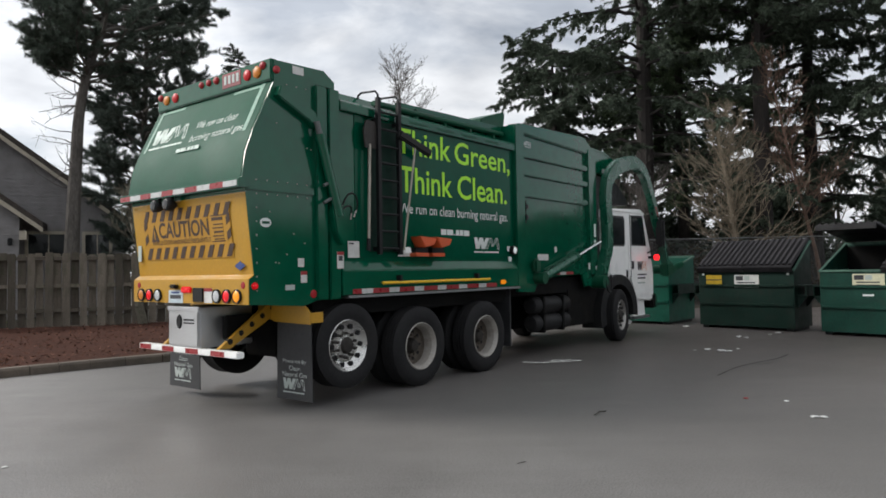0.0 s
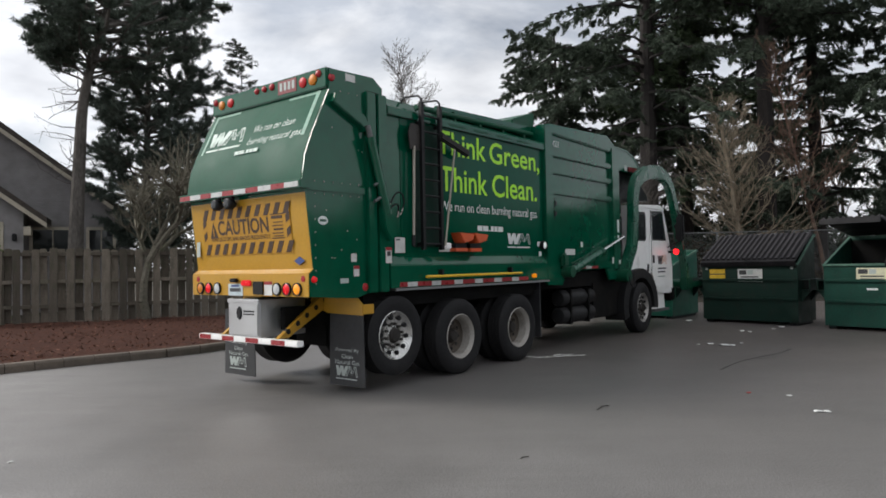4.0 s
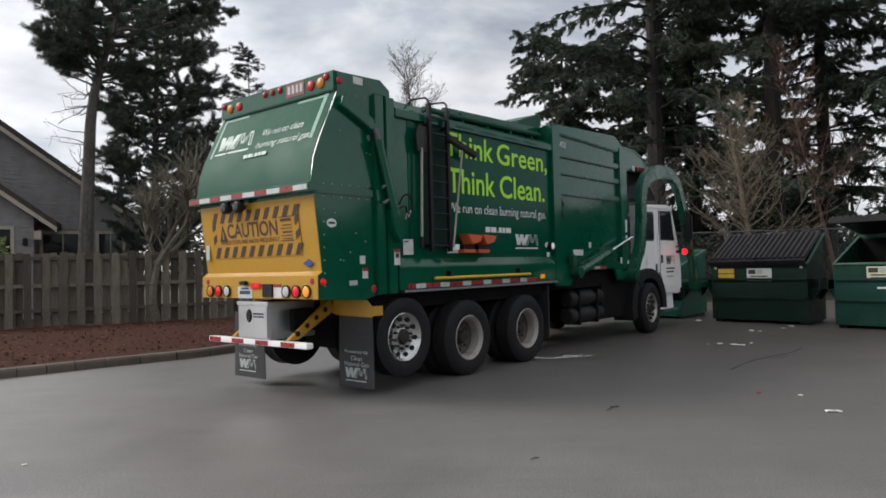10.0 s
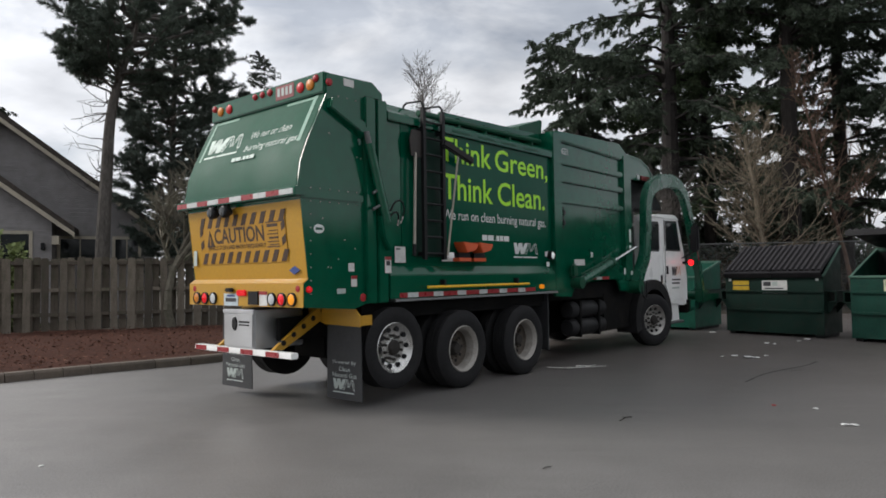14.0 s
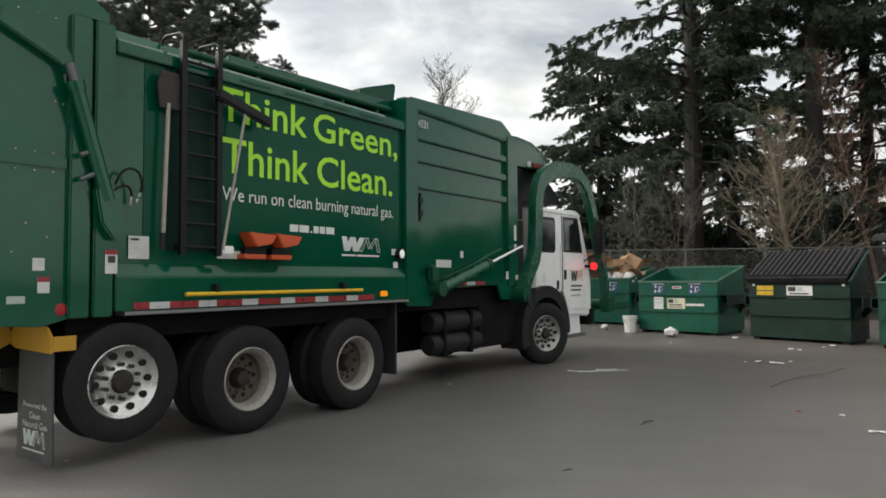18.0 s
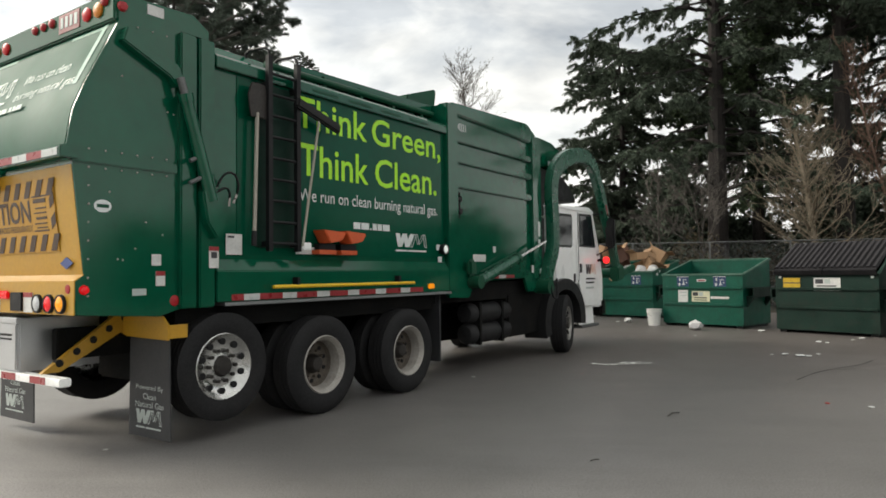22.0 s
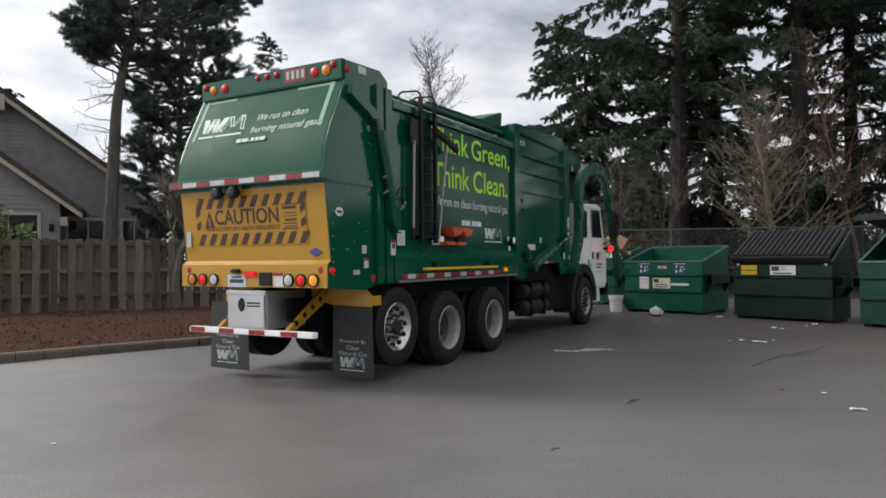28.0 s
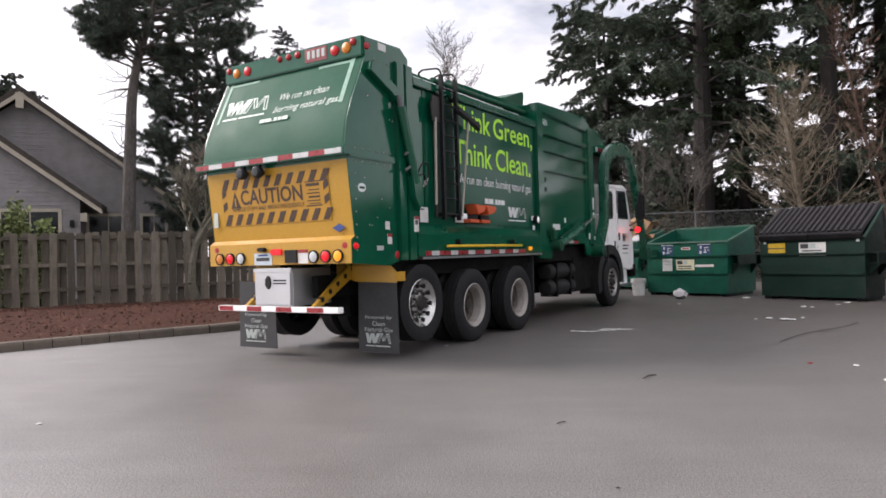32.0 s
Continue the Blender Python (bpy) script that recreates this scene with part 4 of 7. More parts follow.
def cardboard():
    rnd = random.Random(8)
    base = pose(2.75, 22.65, 0, 0, 0, BIN_ANG)
    for i in range(15):
        w, d, h = rnd.uniform(0.3, 0.62), rnd.uniform(0.25, 0.5), rnd.uniform(0.18, 0.4)
        bm = box(-w / 2, w / 2, -d / 2, d / 2, 0, h)
        bm.faces.ensure_lookup_table()
        topf = max(bm.faces, key=lambda f: f.calc_center_median().z)
        bmesh.ops.delete(bm, geom=[topf], context="FACES")
        for s in (-1, 1):
            prism([(s * w / 2, h), (s * (w / 2 + 0.16), h + 0.1), (s * (w / 2 + 0.16), h + 0.108), (s * w / 2, h + 0.008)], "y", -d / 2, d / 2, bm=bm)
        ob = part("cardboard_box", bm, CARD if i % 3 else CARD_DARK)
        tagged(ob, "crushed brown cardboard box heaped in a dumpster", "box", "discarded boxes")
        x = 0.3 + 1.7 * ((i * 0.37) % 1.0)
        z = 1.12 + 0.36 * (i // 5) + rnd.uniform(-0.05, 0.05)
        ob.matrix_basis = base @ pose(x, rnd.uniform(0.3, 1.1), z, rnd.uniform(-35, 35), rnd.uniform(-35, 35), rnd.uniform(0, 180))
    fill = part("waste_fill", box(0.04, 2.16, 0.04, 1.56, 0.12, 1.2), CARD_DARK, bin_full, "packed waste")
    for i in range(3):
        bm = bmesh.new()
        bmesh.ops.create_icosphere(bm, subdivisions=2, radius=0.22)
        for v in bm.verts:
            v.co *= 1 + 0.35 * noise.noise(v.co * 6 + Vector((i * 9, 0, 0)))
        ob = tagged(part("waste_bag", bm, BAG, smooth=40), "crumpled white plastic bag among cardboard", "bag")
        ob.matrix_basis = base @ pose(1.2 + 0.4 * i, 0.35, 1.45, 0, 0, 40 * i)


cardboard()


def bucket():
    top = thing("bucket", "white plastic bucket standing by the dumpsters", "bucket", m=pose(3.86, 18.62, 0))
    part("tub", lathe([(0.0, 0.0), (0.15, 0.0), (0.185, 0.43), (0.172, 0.43), (0.14, 0.02), (0, 0.02)], "z", 24), BUCKET, top, smooth=40)
    part("rim", lathe([(0.186, 0.34), (0.2, 0.345), (0.2, 0.385), (0.186, 0.39)], "z", 24), BUCKET, top, smooth=40)
    part("rim", lathe([(0.186, 0.41), (0.2, 0.412), (0.2, 0.44), (0.172, 0.44)], "z", 24), BUCKET, top, smooth=40)
    part("bail", pipe([(0.2 * math.cos(a), 0.2 * math.sin(a) * 0.3 - 0.19, 0.37 - 0.13 * math.sin(a)) for a in np.linspace(0, math.pi, 10)], 0.004), METAL_GREY, top)


bucket()


# ---- litter and marks ----
def scrap(name, label, category, x, y, size, material, seed, flat=0.3):
    bm = bmesh.new()
    bmesh.ops.create_icosphere(bm, subdivisions=2, radius=size)
    for v in bm.verts:
        v.co *= 1 + 0.5 * noise.noise(v.co / size * 1.6 + Vector((seed * 7.1, 0, 0)))
        v.co.z *= flat
    low = min(v.co.z for v in bm.verts)
    ob = tagged(part(name, bm, material, smooth=35), label, category, "litter")
    ob.matrix_basis = pose(x, y, -low + 0.001, 0, 0, seed * 50)
    return ob


scrap("paper_bag", "crumpled white bag lying before a dumpster", "bag", 4.5, 17.0, 0.16, BAG, 1, 0.7)
scrap("carton", "small white carton lying by the bucket", "carton", 3.35, 19.6, 0.12, LITTER, 2, 0.6)
for i, (x, y, s) in enumerate(((4.62, 11.95, 0.06), (4.78, 11.75, 0.07), (4.9, 11.72, 0.05), (5.19, 12.03, 0.035), (4.41, 11.98, 0.03), (6.08, 14.05, 0.055), (6.18, 13.9, 0.04),
                               (7.19, 14.64, 0.07), (6.9, 14.4, 0.04), (3.58, 6.62, 0.04), (3.66, 6.6, 0.035), (3.7, 7.4, 0.03), (4.08, 15.47, 0.035), (-3.45, 5.36, 0.02), (-0.55, 9.4, 0.03), (5.9, 16.6, 0.08), (3.1, 19.9, 0.05))):
    scrap("paper_scrap", "small crumpled scrap of white paper on asphalt", "litter", x, y, s, LITTER, i + 3, 0.25)
for i, (x, y) in enumerate(((3.35, 7.6), (0.75, 3.9))):
    scrap("wrapper", "small red wrapper scrap on the asphalt", "litter", x, y, 0.03 if i == 0 else 0.012, LITTER_RED if i == 0 else LITTER_DARK, i + 30, 0.2)


def twig():
    bm = pipe([(1.5, 6.85, 0.012), (1.56, 6.92, 0.02), (1.57, 7.0, 0.012), (1.66, 7.03, 0.012)], 0.006, 6)
    tagged(part("twig", bm, LITTER_DARK), "small dark bent twig on the asphalt", "twig")
    bm = pipe([(0.55, 5.2, 0.01), (0.58, 5.24, 0.01), (0.62, 5.25, 0.01)], 0.004, 6)
    tagged(part("twig", bm, LITTER_DARK), "tiny dark leaf stalk on the asphalt", "twig")


twig()


def ribbon(name, pts, w, material, label, category, seed):
    rnd = random.Random(seed)
    path = smooth_path([(x, y, 0.006) for x, y in pts], 8)
    verts, faces = [], []
    for i, p in enumerate(path):
        t = (path[min(i + 1, len(path) - 1)] - path[max(i - 1, 0)]).normalized()
        s = Vector((-t.y, t.x, 0)) * w * rnd.uniform(0.35, 1.1)
        verts += [tuple(p - s), tuple(p + s)]
    for i in range(len(path) - 1):
        faces.append((2 * i, 2 * i + 2, 2 * i + 3, 2 * i + 1))
    tagged(raw(name, verts, faces, material), label, category, kind="structure")


ribbon("spill_mark", [(1.25, 10.85), (1.5, 10.72), (1.75, 10.8), (1.95, 10.85), (2.2, 10.92)], 0.05, STAIN_WHITE, "dried white spill line on the asphalt", "spill", 1)
ribbon("spill_mark", [(1.7, 10.9), (1.82, 11.02), (1.9, 10.95), (2.05, 11.05)], 0.04, STAIN_WHITE, "dried white spill line on the asphalt", "spill", 2)
ribbon("crack_seal", [(3.68, 9.19), (4.2, 9.85), (4.69, 10.3), (5.2, 10.7), (5.64, 11.19)], 0.02, CRACK_SEAL, "dark sealed crack in the asphalt", "crack", 3)
ribbon("crack_seal", [(4.5, 10.16), (4.74, 10.18), (4.95, 10.28)], 0.015, CRACK_SEAL, "dark sealed crack in the asphalt", "crack", 4)
# ---- garbage truck: x ahead, y to its left, z up, origin under the tailgate ----
truck = thing("garbage_truck", "dark green front-loading garbage truck with white cab", "garbage truck")
wheels = []


def side_text(name, words, material, x0, x1, z0, z1, y=-1.212, parent=None, label="", shear=0.0, bold=0.0):
    return lettering(name, words, material, pose(x0, y, z0, 90, 0, 0), x1 - x0, z1 - z0, parent or truck, label, shear, bold)


def rear_text(name, words, material, y0, y1, z0, z1, x=-0.01, parent=None, shear=0.0, bold=0.0, tilt=0.0, label=""):
    """Faces backwards; y0 is the left edge as read from behind (the larger y)."""
    return lettering(name, words, material, pose(x, y0, z0, 90 - tilt, 0, -90), y0 - y1, z1 - z0, parent or truck, label, shear, bold)


def rear_plate(name, y0, y1, z0, z1, x, material, parent=None, t=0.005, label="", bevel=0.0):
    return part(name, box(x - t, x, min(y0, y1), max(y0, y1), z0, z1, bevel), material, parent or truck, label)


def emblem(name, parent, m, w, h, light, dark, bar=True):
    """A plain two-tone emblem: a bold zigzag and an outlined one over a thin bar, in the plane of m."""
    bm = bmesh.new()

    def stroke(pts, target, k):
        for (a, b), (c, d) in zip(pts, pts[1:]):
            e = k
            target.faces.new([target.verts.new((x * w, y * h, 0)) for x, y in ((a - e, b), (a + e, b), (c + e, d), (c - e, d))])
    stroke([(0.06, 1), (0.12, 0.25)], bm, 0.06)
    stroke([(0.12, 0.25), (0.26, 1.0)], bm, 0.062)
    stroke([(0.27, 1), (0.33, 0.25)], bm, 0.06)
    stroke([(0.33, 0.25), (0.49, 1.0)], bm, 0.062)
    bm.transform(m)
    part(name, bm, light, parent, "white zigzag emblem")

    def slips(boxes, material):
        for a, b, c, d in boxes:
            bm = bmesh.new()
            bm.faces.new([bm.verts.new((x * w, y * h, 0.0005)) for x, y in ((a, c), (b, c), (b, d), (a, d))])
            bm.transform(m)
            part(name, bm, material, parent)
    if bar:
        slips(((0.0, 0.33, 0.0, 0.09), (0.36, 0.92, 0.0, 0.09)), light)
    for e in (-0.03, 0.03):
        bm = bmesh.new()
        stroke([(0.46 + e, 0.25), (0.58 + e, 1.0)], bm, 0.01)
        stroke([(0.61 + e, 1.0), (0.68 + e, 0.42)], bm, 0.01)
        stroke([(0.68 + e, 0.42), (0.84 + e, 1.0)], bm, 0.01)
        stroke([(0.85 + e, 1.0), (0.91 + e, 0.25)], bm, 0.01)
        bm.transform(m)
        part(name, bm, dark, parent, "thin outlined emblem")
    slips(((0.55, 0.66, 0.96, 1.01), (0.8, 0.89, 0.96, 1.01), (0.43, 0.5, 0.25, 0.3), (0.88, 0.95, 0.25, 0.3)), dark)


FADED = mat("faded_white_print", (0.58, 0.68, 0.62), 0.5, vary=0.2, scale=6, bump=0.0, spec=0.2)
STRIP = mat("faded_reflective_strip", (0.2, 0.36, 0.28), 0.5, vary=0.3, scale=8, bump=0.02, spec=0.25)

# tailgate
GATE = [(0.02, 1.15), (0.02, 1.42), (0.09, 1.47), (-0.01, 2.36), (-0.01, 2.4), (-0.06, 2.5), (-0.01, 2.8), (0.09, 3.05), (0.24, 3.36), (0.37, 3.63),
        (0.37, 3.87), (1.1, 3.9), (1.27, 3.79), (1.27, 3.71), (0.965, 3.71), (0.965, 1.16), (0.75, 1.1)]
tailgate = part("tailgate", prism(GATE, "y", -1.215, 1.215), GREEN, truck, "green tailgate with rivets", smooth=30)
part("rear_film", prism([(-0.064, 2.505), (-0.014, 2.8), (0.086, 3.052), (0.236, 3.362), (0.364, 3.625), (0.37, 3.62), (0.24, 3.355), (0.09, 3.045), (-0.01, 2.795), (-0.06, 2.5)], "y", -1.19, 1.195), GREEN_FILM, tailgate,
     "lighter green vinyl film on the curved tailgate", smooth=30)
part("hopper_panel", prism([(0.086, 1.472), (0.094, 1.474), (-0.006, 2.36), (-0.014, 2.36)], "y", -1.2, 1.2), YELLOW, tailgate, "yellow rear panel", smooth=30)
part("light_sill", box(0.012, 0.022, -1.214, 1.214, 1.15, 1.425), YELLOW, tailgate, "yellow lamp sill")
part("sill_top", prism([(0.012, 1.425), (0.088, 1.476), (0.094, 1.47), (0.022, 1.42)], "y", -1.212, 1.212), YELLOW, tailgate)
part("ledge", prism([(-0.13, 2.4), (-0.13, 2.49), (-0.06, 2.515), (0.02, 2.4)], "y", -1.26, 1.3, 0.006), GREEN, tailgate, "green ledge over the panel")
part("roof_lamp_bar", box(0.335, 0.44, -1.2, 1.2, 3.64, 3.885, 0.012), GREEN, tailgate)
n_tape = 10
for i in range(n_tape):
    y0 = 1.27 - i * 0.25
    rear_plate("reflector_tape", y0, y0 - 0.25 + 0.001, 2.415, 2.475, -0.131, WHITE_TAPE if i % 2 else RED_TAPE, tailgate)
for y0, y1, z0, z1, x0, x1 in ((-1.02, -1.085, 3.06, 3.58, 0.055, 0.325), (1.1, 1.05, 3.06, 3.5, 0.055, 0.28)):
    bm = bmesh.new()
    pts = [(0.086, 3.05), (0.236, 3.362), (0.364, 3.625)]
    rows = [[bm.verts.new((px - 0.006, y, pz)) for y in (y0, y1)] for px, pz in pts]
    for a, b in zip(rows, rows[1:]):
        bm.faces.new([a[0], a[1], b[1], b[0]])
    part("worn_strip", bm, STRIP, tailgate)
for y0, y1 in ((1.1, 0.55), (-0.5, -1.085)):
    rear_text_m = pose(0.346, y0, 3.585, 62, 0, -90)
    bm = box(0, y0 - y1, 0, 0.035, 0, 0.004)
    bm.transform(rear_text_m)
    part("worn_strip", bm, STRIP, tailgate)
SLOPE = math.degrees(math.atan2(0.15, 0.31))
emblem("emblem", tailgate, pose(0.092, 1.0, 3.075, 90 - SLOPE, 0, -90), 0.84, 0.3, FADED, FADED)
rear_text("letter", "We run on clean", FADED, 0.02, -0.8, 3.23, 3.335, 0.166, tailgate, 0.25, 0.0, SLOPE)
rear_text("letter", "burning natural gas.", FADED, 0.06, -1.02, 3.04, 3.165, 0.076, tailgate, 0.25, 0.0, SLOPE)
for k, w in enumerate((0.085, 0.1, 0.02, 0.05, 0.055, 0.095)):
    bm = box(0, w, 0, 0.015 if w == 0.02 else 0.048, 0, 0.003)
    bm.transform(pose(0.03, 0.24 - (0.0, 0.1, 0.215, 0.25, 0.32, 0.39)[k], 2.95, 90 - 18, 0, -90))
    part("print_bar", bm, FADED, tailgate)

# lamps and maker's panel on the top bar
for y, r, m in ((1.11, 0.045, RED_LENS), (0.965, 0.06, AMBER_LENS), (0.755, 0.06, RED_DIM), (0.155, 0.04, RED_LENS), (-0.005, 0.04, RED_LENS), (-0.165, 0.045, RED_LENS),
                (-0.78, 0.062, RED_DIM), (-0.965, 0.066, AMBER_LENS), (-1.07, 0.045, RED_LENS)):
    lamp = part("lamp", lathe([(0, 0.262), (r * 0.7, 0.267), (r, 0.28), (r, 0.302)], "x", 20), m, tailgate, "round lamp lens", smooth=50)
    lamp.matrix_basis = pose(0.04, y, 3.82 if y < -1 or y > 1 or abs(y) < 0.3 else 3.765)
sgn = rear_plate("maker_panel", -0.29, -0.65, 3.69, 3.86, 0.335, PANEL_RED, tailgate, 0.006, "dark red panel")
for k in range(4):
    rear_plate("maker_bar", -0.33 - 0.08 * k, -0.378 - 0.08 * k, 3.73, 3.83, 0.328, GREY_VINYL, sgn, 0.003)
side = part("marker_lamp", lathe([(0, -1.25), (0.035, -1.245), (0.045, -1.215)], "y", 16), RED_LENS, tailgate)
side.matrix_basis = pose(0.4, 0, 3.76)
plate("decal", 0.63, 0.79, 3.77, 3.86, -1.2165, PAPER, tailgate)

# caution sign
sign = rear_plate("caution_sign", 0.96, -0.9, 1.67, 2.29, 0, SIGN_ORANGE, tailgate, 0.005, "amber sign with black hazard stripes")
TILT_Y = math.degrees(math.atan2(0.1, 0.89))
sign.matrix_basis = Matrix.Translation((0.06, 0, 1.67)) @ pose(0, 0, 0, 0, -TILT_Y, 0) @ Matrix.Translation((0.0, 0, -1.67))
for z0, z1 in ((1.68, 1.82), (2.14, 2.28)):
    for i in range(10):
        y = 0.94 - i * 0.19
        bm = prism([(y, z0), (y - 0.09, z0), (y - 0.17, z1), (y - 0.08, z1)], "x", -0.009, -0.006)
        part("stripe", bm, SIGN_BLACK, sign)
for y in (0.94, -0.82):
    for z in (1.86, 2.03):
        part("stripe", prism([(y, z), (y - 0.075, z + 0.05), (y - 0.075, z + 0.14), (y, z + 0.09)], "x", -0.009, -0.006), SIGN_BLACK, sign)
part("warning_triangle", prism([(0.79, 1.9), (0.61, 1.9), (0.7, 2.11)], "x", -0.009, -0.006), SIGN_BLACK, sign)
part("exclamation_bar", box(-0.012, -0.0095, 0.69, 0.71, 1.925, 2.03), SIGN_ORANGE, sign)
rear_text("letter", "CAUTION", SIGN_BLACK, 0.6, -0.48, 1.93, 2.125, -0.008, sign, 0, 0.022)
rear_text("letter", "VEHICLE STOPS AND BACKS FREQUENTLY", SIGN_BLACK, 0.78, -0.5, 1.845, 1.91, -0.008, sign, 0, 0.01)
for k, (z0, z1) in enumerate(((2.09, 2.125), (2.04, 2.052), (2.0, 2.012), (1.95, 1.972), (1.91, 1.922), (1.875, 1.887))):
    part("print_bar", box(-0.009, -0.006, -0.755, -0.545 - 0.03 * (k % 2), z0, z1), SIGN_BLACK, sign)
for z in (1.855, 2.145):
    part("print_bar", box(-0.009, -0.006, -0.775, -0.525, z - 0.006, z + 0.006), SIGN_BLACK, sign)
# diamond label, side decals of the panel
bm = prism([(-1.0, 1.55), (-0.9, 1.5), (-1.0, 1.45), (-1.1, 1.5)], "x", 0.058, 0.066)
bm.transform(Matrix.Translation((0.0, 0, 0.07)))
part("fuel_label", bm, BLUE, tailgate, "blue diamond fuel label")
rear_plate("decal", 1.15, 1.07, 1.66, 1.86, 0.042, GREY_VINYL, tailgate, 0.006)

# rear camera lamps under the ledge
for y in (0.42, 0.14):
    lampw = part("work_lamp", lathe([(0, -0.17), (0.06, -0.165), (0.075, -0.15), (0.07, -0.08), (0.03, -0.03), (0, -0.03)], "x", 20), BLACK_PLASTIC, tailgate, "round work lamp", smooth=50)
    lampw.matrix_basis = pose(0, y, 2.31)
    part("glass", lathe([(0, -0.174), (0.055, -0.169)], "x", 20), GLASS_DARK, lampw)
    part("bracket", box(-0.1, -0.06, -0.015, 0.015, 0.05, 0.11), BLACK, lampw)

# lamp row on the yellow sill
for y, m in ((1.01, AMBER_LENS), (0.815, RED_LAMP), (0.615, CLEAR_LENS), (-0.64, CLEAR_LENS), (-0.83, RED_LAMP), (-1.02, AMBER_LAMP)):
    lamp = part("tail_lamp", lathe([(0.064, 0.016), (0.064, -0.012), (0.077, -0.012), (0.08, 0.016)], "x", 24), BLACK, tailgate, "round tail lamp in a black grommet", smooth=40)
    lamp.matrix_basis = pose(0, y, 1.238)
    part("lens", lathe([(0, -0.02), (0.045, -0.016), (0.064, -0.006)], "x", 24), m, lamp, smooth=60)
lamp = part("brake_lamp", box(-0.012, 0.016, -0.13, 0.08, 1.27, 1.345, 0.013), RED_LAMP, tailgate, "oval red brake lamp")
plate_ob = rear_plate("licence_plate", 0.37, 0.06, 1.15, 1.3, 0.012, PLATE, tailgate, 0.006, "licence plate with plain bars")
rear_plate("plate_bar", 0.33, 0.1, 1.2, 1.245, 0.006, INK, plate_ob, 0.003)
rear_plate("plate_bar", 0.3, 0.13, 1.262, 1.285, 0.006, BLUE, plate_ob, 0.003)
part("plate_lamp", box(-0.05, 0.016, 0.14, 0.28, 1.32, 1.37, 0.015), BLACK, tailgate)
rear_plate("black_socket", -0.175, -0.37, 1.17, 1.33, 0.012, BLACK, tailgate, 0.02)
pl = rear_plate("decal", -0.385, -0.545, 1.16, 1.33, 0.012, PAPER, tailgate, 0.004)
rear_plate("print_bar", -0.385, -0.545, 1.29, 1.33, 0.008, RED_TAPE, pl, 0.003)
for y in (1.08, -1.12):
    rl = part("reflector", lathe([(0, 0.004), (0.035, 0.006), (0.042, 0.016)], "x", 16), RED_LENS, tailgate)
    rl.matrix_basis = pose(0, y, 1.36)

# tailgate side: rails, rivets, labels
part("side_band", box(-0.03, 0.93, -1.235, -1.2, 2.38, 2.47, 0.008), GREEN, tailgate)
part("side_foot", prism([(0.02, 1.15), (0.75, 1.1), (0.965, 1.16), (0.965, 1.3), (0.02, 1.28)], "y", -1.23, -1.2, 0.006), GREEN, tailgate)
part("hinge_arm", prism([(0.36, 3.45), (0.4, 3.58), (0.9, 3.36), (0.96, 3.22), (0.88, 3.16), (0.81, 3.24)], "y", -1.3, -1.2, 0.012), GREEN, tailgate, "green tailgate hinge arm")
for x0 in (1.0, 1.2):
    part("frame_post", box(x0 + 0.03, x0 + 0.2, -1.27, -1.1, 1.16, 3.69, 0.012), GREEN, truck)
    part("frame_post", box(x0 + 0.03, x0 + 0.2, 1.1, 1.27, 1.16, 3.69, 0.012), GREEN, truck)
ram = part("tailgate_ram", cyl((1.03, -1.33, 3.08), (1.31, -1.33, 2.15), 0.06, seg=16), GREEN, truck, "green hydraulic ram", smooth=50)
part("rod", cyl((0.98, -1.33, 3.24), (1.03, -1.33, 3.08), 0.035, seg=10), METAL_GREY, ram)
part("ram_collar", cyl((1.025, -1.33, 3.1), (1.045, -1.33, 3.03), 0.072, seg=16), GREEN, ram, smooth=50)
part("ram_foot", prism([(1.2, 2.24), (1.4, 2.28), (1.46, 1.9), (1.36, 1.8), (1.25, 1.95)], "y", -1.36, -1.26, 0.015), GREEN, ram)
rnd_r = random.Random(4)
rivet = bmesh.new()
for x in np.arange(0.12, 1.0, 0.14):
    for z in (2.35, 2.5, 3.62):
        if z < 3.6 or x > 0.45:
            cyl((x, -1.225, z), (x, -1.214, z), 0.008, seg=6, bm=rivet)
for z in np.arange(1.3, 2.35, 0.15):
    cyl((0.12, -1.224, z), (0.12, -1.214, z), 0.009, seg=6, bm=rivet)
for k in range(9):
    x, z = rnd_r.uniform(0.25, 0.95), rnd_r.uniform(1.4, 3.3)
    cyl((x, -1.22, z), (x, -1.214, z), 0.009, seg=6, bm=rivet)
tagged(part("rivets", rivet, RIM_GREY, tailgate), kind="stuff")
lab = part("oval_label", lathe([(0, -1.2185), (0.075, -1.2185), (0.075, -1.215)], "y", 20), WHITE_VINYL, tailgate, "small white oval label")
lab.matrix_basis = Matrix.Translation((0.24, 0, 2.04)) @ Matrix.Diagonal((1, 1, 0.7, 1))
part("oval_print", box(-0.05, 0.05, -1.2205, -1.2186, -0.02, 0.02), GREEN_DARK, lab)
for x0, x1, z0, z1, m in ((0.68, 0.77, 1.55, 1.65, PAPER), (0.72, 0.81, 1.37, 1.5, PAPER), (0.5, 0.63, 1.29, 1.35, GREY_VINYL)):
    plate("decal", x0, x1, z0, z1, -1.2165, m, tailgate)
plate("decal", 0.72, 0.81, 1.46, 1.5, -1.2215, RED_TAPE, tailgate, 0.002)
red = part("marker_lamp", lathe([(0, -1.25), (0.03, -1.245), (0.04, -1.215)], "y", 16), RED_LAMP, tailgate, "red marker lamp")
red.matrix_basis = pose(0.09, 0, 1.35)
part("reflector", lathe([(0, -1.242), (0.04, -1.238), (0.05, -1.23)], "y", 16), RED_LENS, tailgate).matrix_basis = pose(0.9, 0, 1.235)

